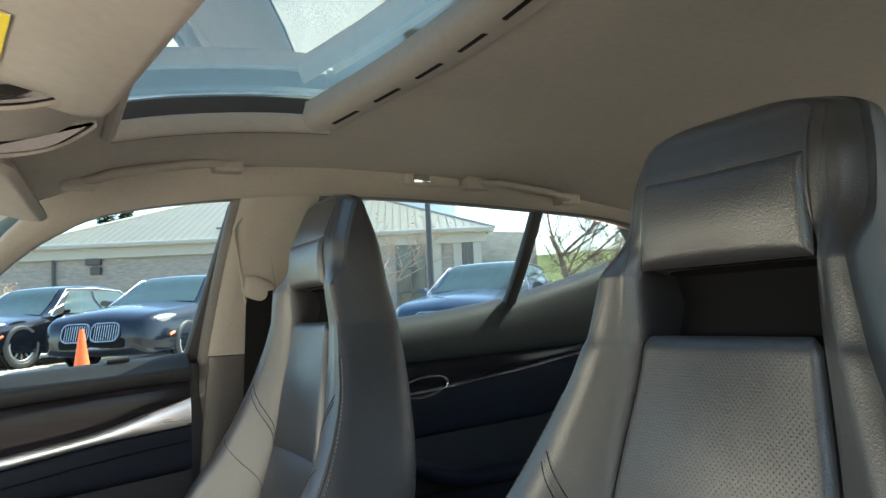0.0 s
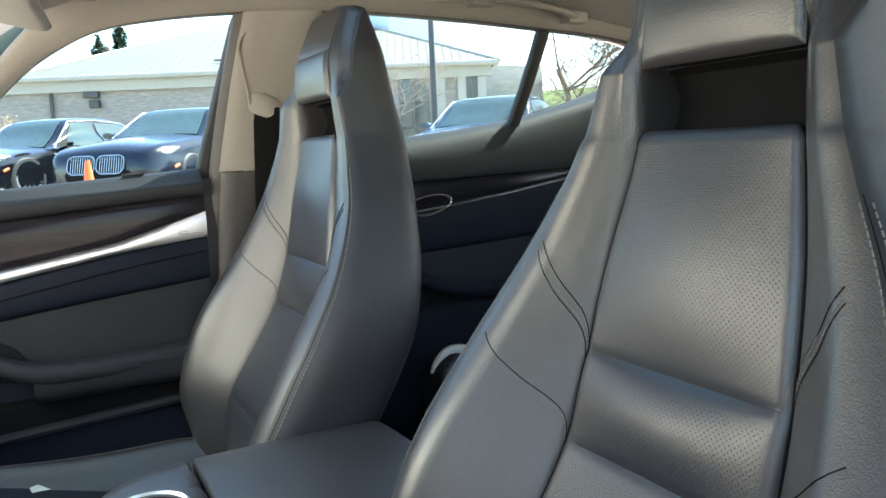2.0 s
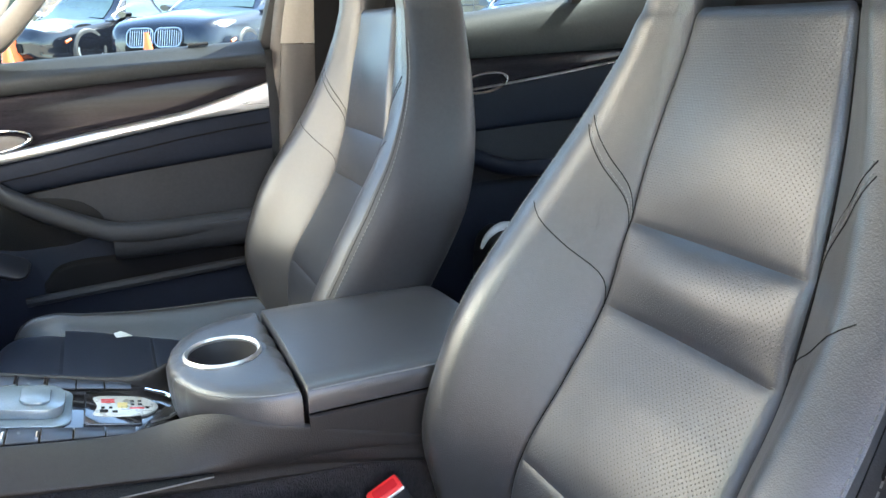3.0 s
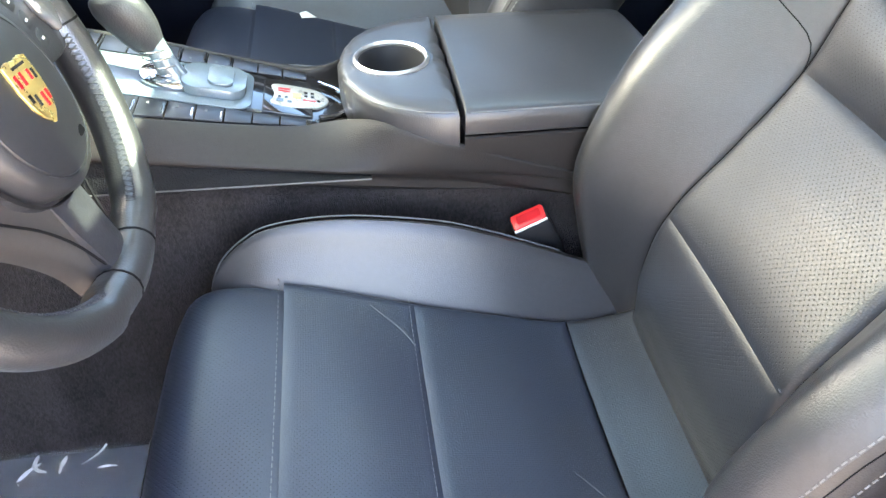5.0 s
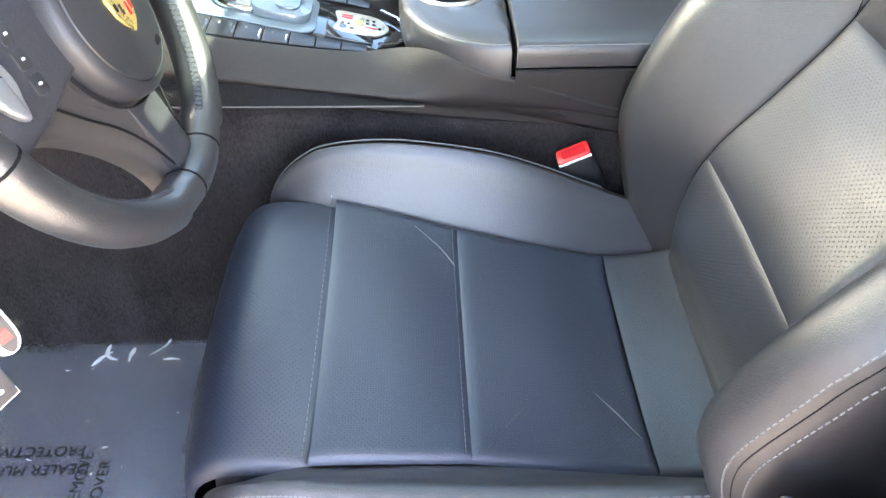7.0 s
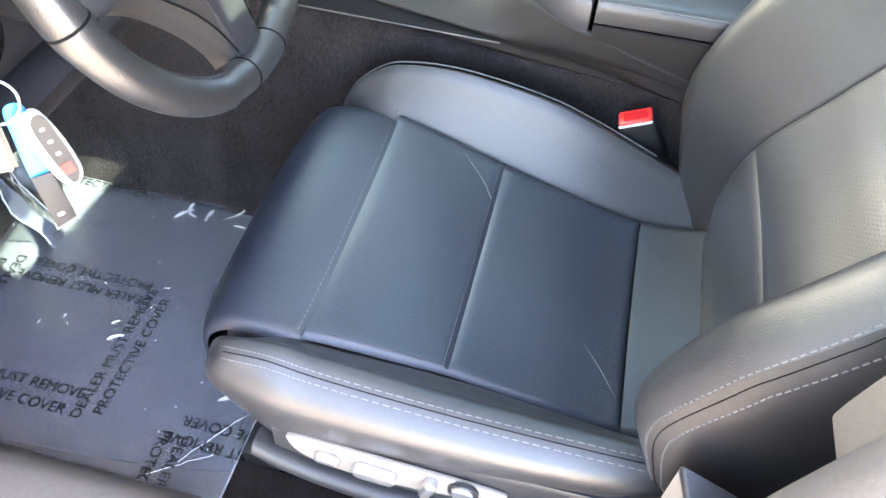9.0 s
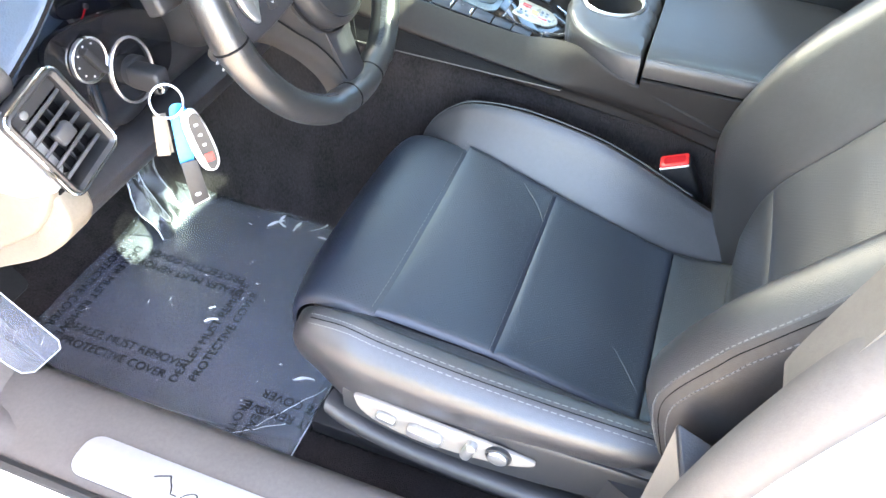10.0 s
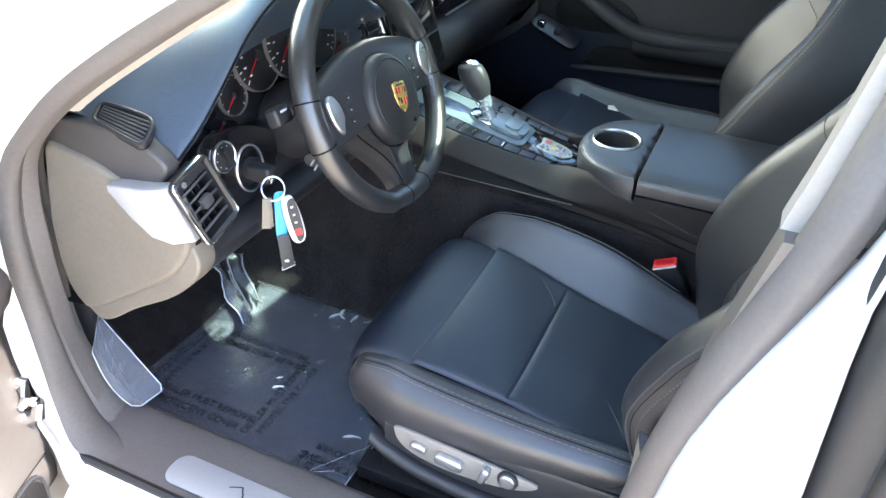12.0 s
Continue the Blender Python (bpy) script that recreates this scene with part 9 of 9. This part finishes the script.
for px, py, w, z0, z1 in ((13.75, 27.1, 1.15, 1.0, 4.05), (15.9, 26.05, 0.5, 1.0, 3.9)):
    u = wall_u(px, py)
    win = part("window", prism([(u - w / 2, z0), (u + w / 2, z0), (u + w / 2, z1), (u - w / 2, z1)], 0.03, BM @ Matrix.Translation((0, 0, 0.01))), DARK_GLASS, building, "tall dark window")
    for q in (-w / 2, 0, w / 2):
        part("mullion", tube([BM @ Vector((u + q, z0, 0.05)), BM @ Vector((u + q, z1, 0.05))], 0.04, 4), PLASTIC_GREY, win)
    for zz in (z0 + 0.9, z0 + 1.9, z1):
        part("transom", tube([BM @ Vector((u - w / 2, zz, 0.05)), BM @ Vector((u + w / 2, zz, 0.05))], 0.035, 4), PLASTIC_GREY, win)
for u in (wall_u(14.75, 26.6), wall_u(15.5, 26.2), wall_len - 0.1):
    part("pilaster", prism([(u - 0.17, 0.5), (u + 0.17, 0.5), (u + 0.17, EAVE - 0.55), (u - 0.17, EAVE - 0.55)], 0.14, BM), FASCIA, building, "pale pilaster")
u = wall_u(0.75, 33.3)
part("downpipe", tube([BM @ Vector((u, 0.8, 0.12)), BM @ Vector((u, EAVE - 0.4, 0.12))], 0.07, 8), POLE, building, "dark downpipe")
u = wall_u(2.2, 32.65)
for dz, w in ((3.75, 0.30), (3.35, 0.2)):
    part("wall_light", rbox(-w, w, -0.15, 0.15, 0, 0.25, 0.03), POLE, building, "dark wall lamp").data.transform(BM @ Matrix.Translation((u + (0.1 if w < 0.3 else 0), dz, 0.0)))
second = thing("far_building", (22, 34, 1.2), "tall pale building with a blue glass front behind the trees", "building")
part("facade", rbox(15.5, 19.5, 33, 46, 1.0, 9.5, 0.1), material("pale_grey_facade", (0.50, 0.55, 0.60), rough=0.5, var=0.06, var_scale=0.5), second, "pale blue-grey facade")
part("brick_base", rbox(15.4, 23.4, 31.5, 33, 1.0, 5.0, 0.05), BRICK, second, "brick lower front")

post = thing("light_pole", (7.9, 14.25, 0.55), "tall dark car park light pole", "light pole")
part("pole_shaft", tube([(7.9, 14.25, 0.55), (7.9, 14.25, 3.5), (7.9, 14.25, 7.5)], [0.075, 0.065, 0.055], 10), POLE, post)
part("pole_base", tube([(7.9, 14.25, 0.55), (7.9, 14.25, 1.1)], 0.26, 16), FASCIA, post, "concrete base")
part("pole_head", rbox(7.55, 8.25, 14.1, 14.4, 7.45, 7.6, 0.03), POLE, post, "lamp head")


# bare spring trees
def bare_tree(name, at, height, seed, label, bud=1500, spread=0.55, reach=1.0):
    rnd = random.Random(seed)
    z = ground_z(*at)
    t = thing(name, (at[0], at[1], z), label, "tree", "trees")
    limbs, tips = [], []
    def grow(p, d, length, r, level):
        n = 4
        pts, rad = [p.copy()], [r]
        q = p.copy()
        for i in range(n):
            d = (d + Vector((rnd.uniform(-1, 1), rnd.uniform(-1, 1), rnd.uniform(-0.5, 0.7))) * 0.16).normalized()
            q = q + d * (length / n)
            pts.append(q.copy())
            rad.append(r * (1 - (0.45 if reach == 1 else 0.62 if level == 0 else 0.72) * (i + 1) / n))
            if level >= 2:
                tips.append((q.copy(), level))
        limbs.append(tube(pts, rad, 6 if level < 2 else 4, caps=False))
        if level < (4 if reach == 1 else 5):
            for _ in range(6 if level == 0 and reach > 1 else rnd.choice((3, 4)) if level < 3 else 3):
                f = rnd.uniform(0.35, 1.0)
                base = pts[min(n, int(f * n) + 0)]
                lift = rnd.uniform(-0.55, 0.15) if level == 0 and reach > 1 else rnd.uniform(-0.15, 0.8)
                nd = (d + Vector((rnd.uniform(-1, 1), rnd.uniform(-1, 1), lift)) * spread * 1.5).normalized()
                grow(base, nd, length * rnd.uniform(0.55, 0.78) * (reach if level == 0 else 1.0), (rad[-1] * 0.75 if reach == 1 or level == 0 else r * 0.5), level + 1)
    grow(Vector((at[0], at[1], z)), Vector((0.05, 0, 1)), height * 0.36, height * 0.022, 0)
    part("trunk_and_limbs", join(*limbs), BARK, t, "bare grey branches")
    if bud:
        verts, faces = [], []
        for _ in range(bud):
            p, _lv = rnd.choice(tips)
            c = p + Vector((rnd.gauss(0, 0.10), rnd.gauss(0, 0.10), rnd.gauss(0, 0.10)))
            a = Vector((rnd.uniform(-1, 1), rnd.uniform(-1, 1), rnd.uniform(-1, 1))).normalized() * rnd.uniform(0.014, 0.032)
            b = a.cross(Vector((rnd.uniform(-1, 1), rnd.uniform(-1, 1), rnd.uniform(-1, 1)))).normalized() * a.length * 0.6
            k = len(verts)
            verts += [c - a, c + b, c + a, c - b]
            faces.append((k, k + 1, k + 2, k + 3))
        me = bpy.data.meshes.new("buds")
        me.from_pydata([tuple(v) for v in verts], [], faces)
        me.materials.append(BUDS)
        ob = new("buds", me)
        ob.parent = t
        ob.matrix_parent_inverse = t.matrix_basis.inverted()
        tagged(ob, "pinkish spring buds", kind="stuff")
    return t


bare_tree("tree", (12.1, 14.6), 6.6, 3, "small bare tree with pinkish buds beside the car park", 8500, 1.1, 1.55)
bare_tree("tree", (8.0, 17.5), 5.2, 8, "small bare branching tree beyond the blue car", 900, 0.9, 1.35)
bare_tree("tree", (16.5, 18.0), 5.0, 21, "bare tree with tan buds on the lawn", 2600)
bare_tree("tree", (20.5, 21.0), 5.5, 5, "bare tree with tan buds on the lawn", 2600)
bare_tree("tree", (21.5, 16.6), 4.6, 12, "bare tree with pinkish buds on the lawn", 2600)
bare_tree("shrub", (-0.75, 22.0), 2.2, 17, "brown dry shrub by the brick wall", 2600, 0.8)
bare_tree("shrub", (-2.1, 22.6), 2.4, 19, "brown dry shrub by the brick wall", 2600, 0.8)
bare_tree("tree", (5.5, 52.0), 13.0, 31, "far bare tree behind the roof", 0)
bare_tree("tree", (9.0, 53.0), 13.5, 32, "far bare tree behind the roof", 0)
bare_tree("tree", (0.5, 55.0), 10.5, 33, "far bare tree behind the roof", 0)


def evergreen(at, height, seed, label):
    rnd = random.Random(seed)
    z = ground_z(*at)
    t = thing("evergreen_tree", (at[0], at[1], z), label, "tree", "trees")
    part("trunk", tube([(at[0], at[1], z), (at[0], at[1], z + height * 0.95)], [0.16, 0.03], 8), BARK, t)
    verts, faces = [], []
    for _ in range(5200):
        f = rnd.random() ** 0.6
        zz = z + height * (1.0 - 0.75 * f)
        r = (0.28 * height * f + 0.1) * (0.35 + 0.65 * rnd.random() ** 0.5) * (0.8 + 0.3 * math.sin(zz * 5.0 + seed))
        a = rnd.uniform(0, 2 * math.pi)
        c = Vector((at[0] + r * math.cos(a), at[1] + r * math.sin(a), zz + rnd.gauss(0, 0.1)))
        d = Vector((math.cos(a), math.sin(a), rnd.uniform(-0.6, 0.3))) * rnd.uniform(0.12, 0.26)
        b = Vector((-math.sin(a), math.cos(a), rnd.uniform(-0.5, 0.5))) * rnd.uniform(0.05, 0.11)
        k = len(verts)
        verts += [c - d, c + b, c + d, c - b]
        faces.append((k, k + 1, k + 2, k + 3))
    me = bpy.data.meshes.new("crown")
    me.from_pydata([tuple(v) for v in verts], [], faces)
    me.materials.append(NEEDLES)
    ob = new("crown", me)
    ob.parent = t
    ob.matrix_parent_inverse = t.matrix_basis.inverted()
    tagged(ob, "dark green needle crown", kind="stuff")


evergreen((5.2, 50.0), 8.2, 2, "evergreen tree behind the roof")
evergreen((4.1, 51.5), 7.6, 6, "evergreen tree behind the roof")
evergreen((1.6, 56.0), 5.6, 9, "evergreen tree behind the roof")
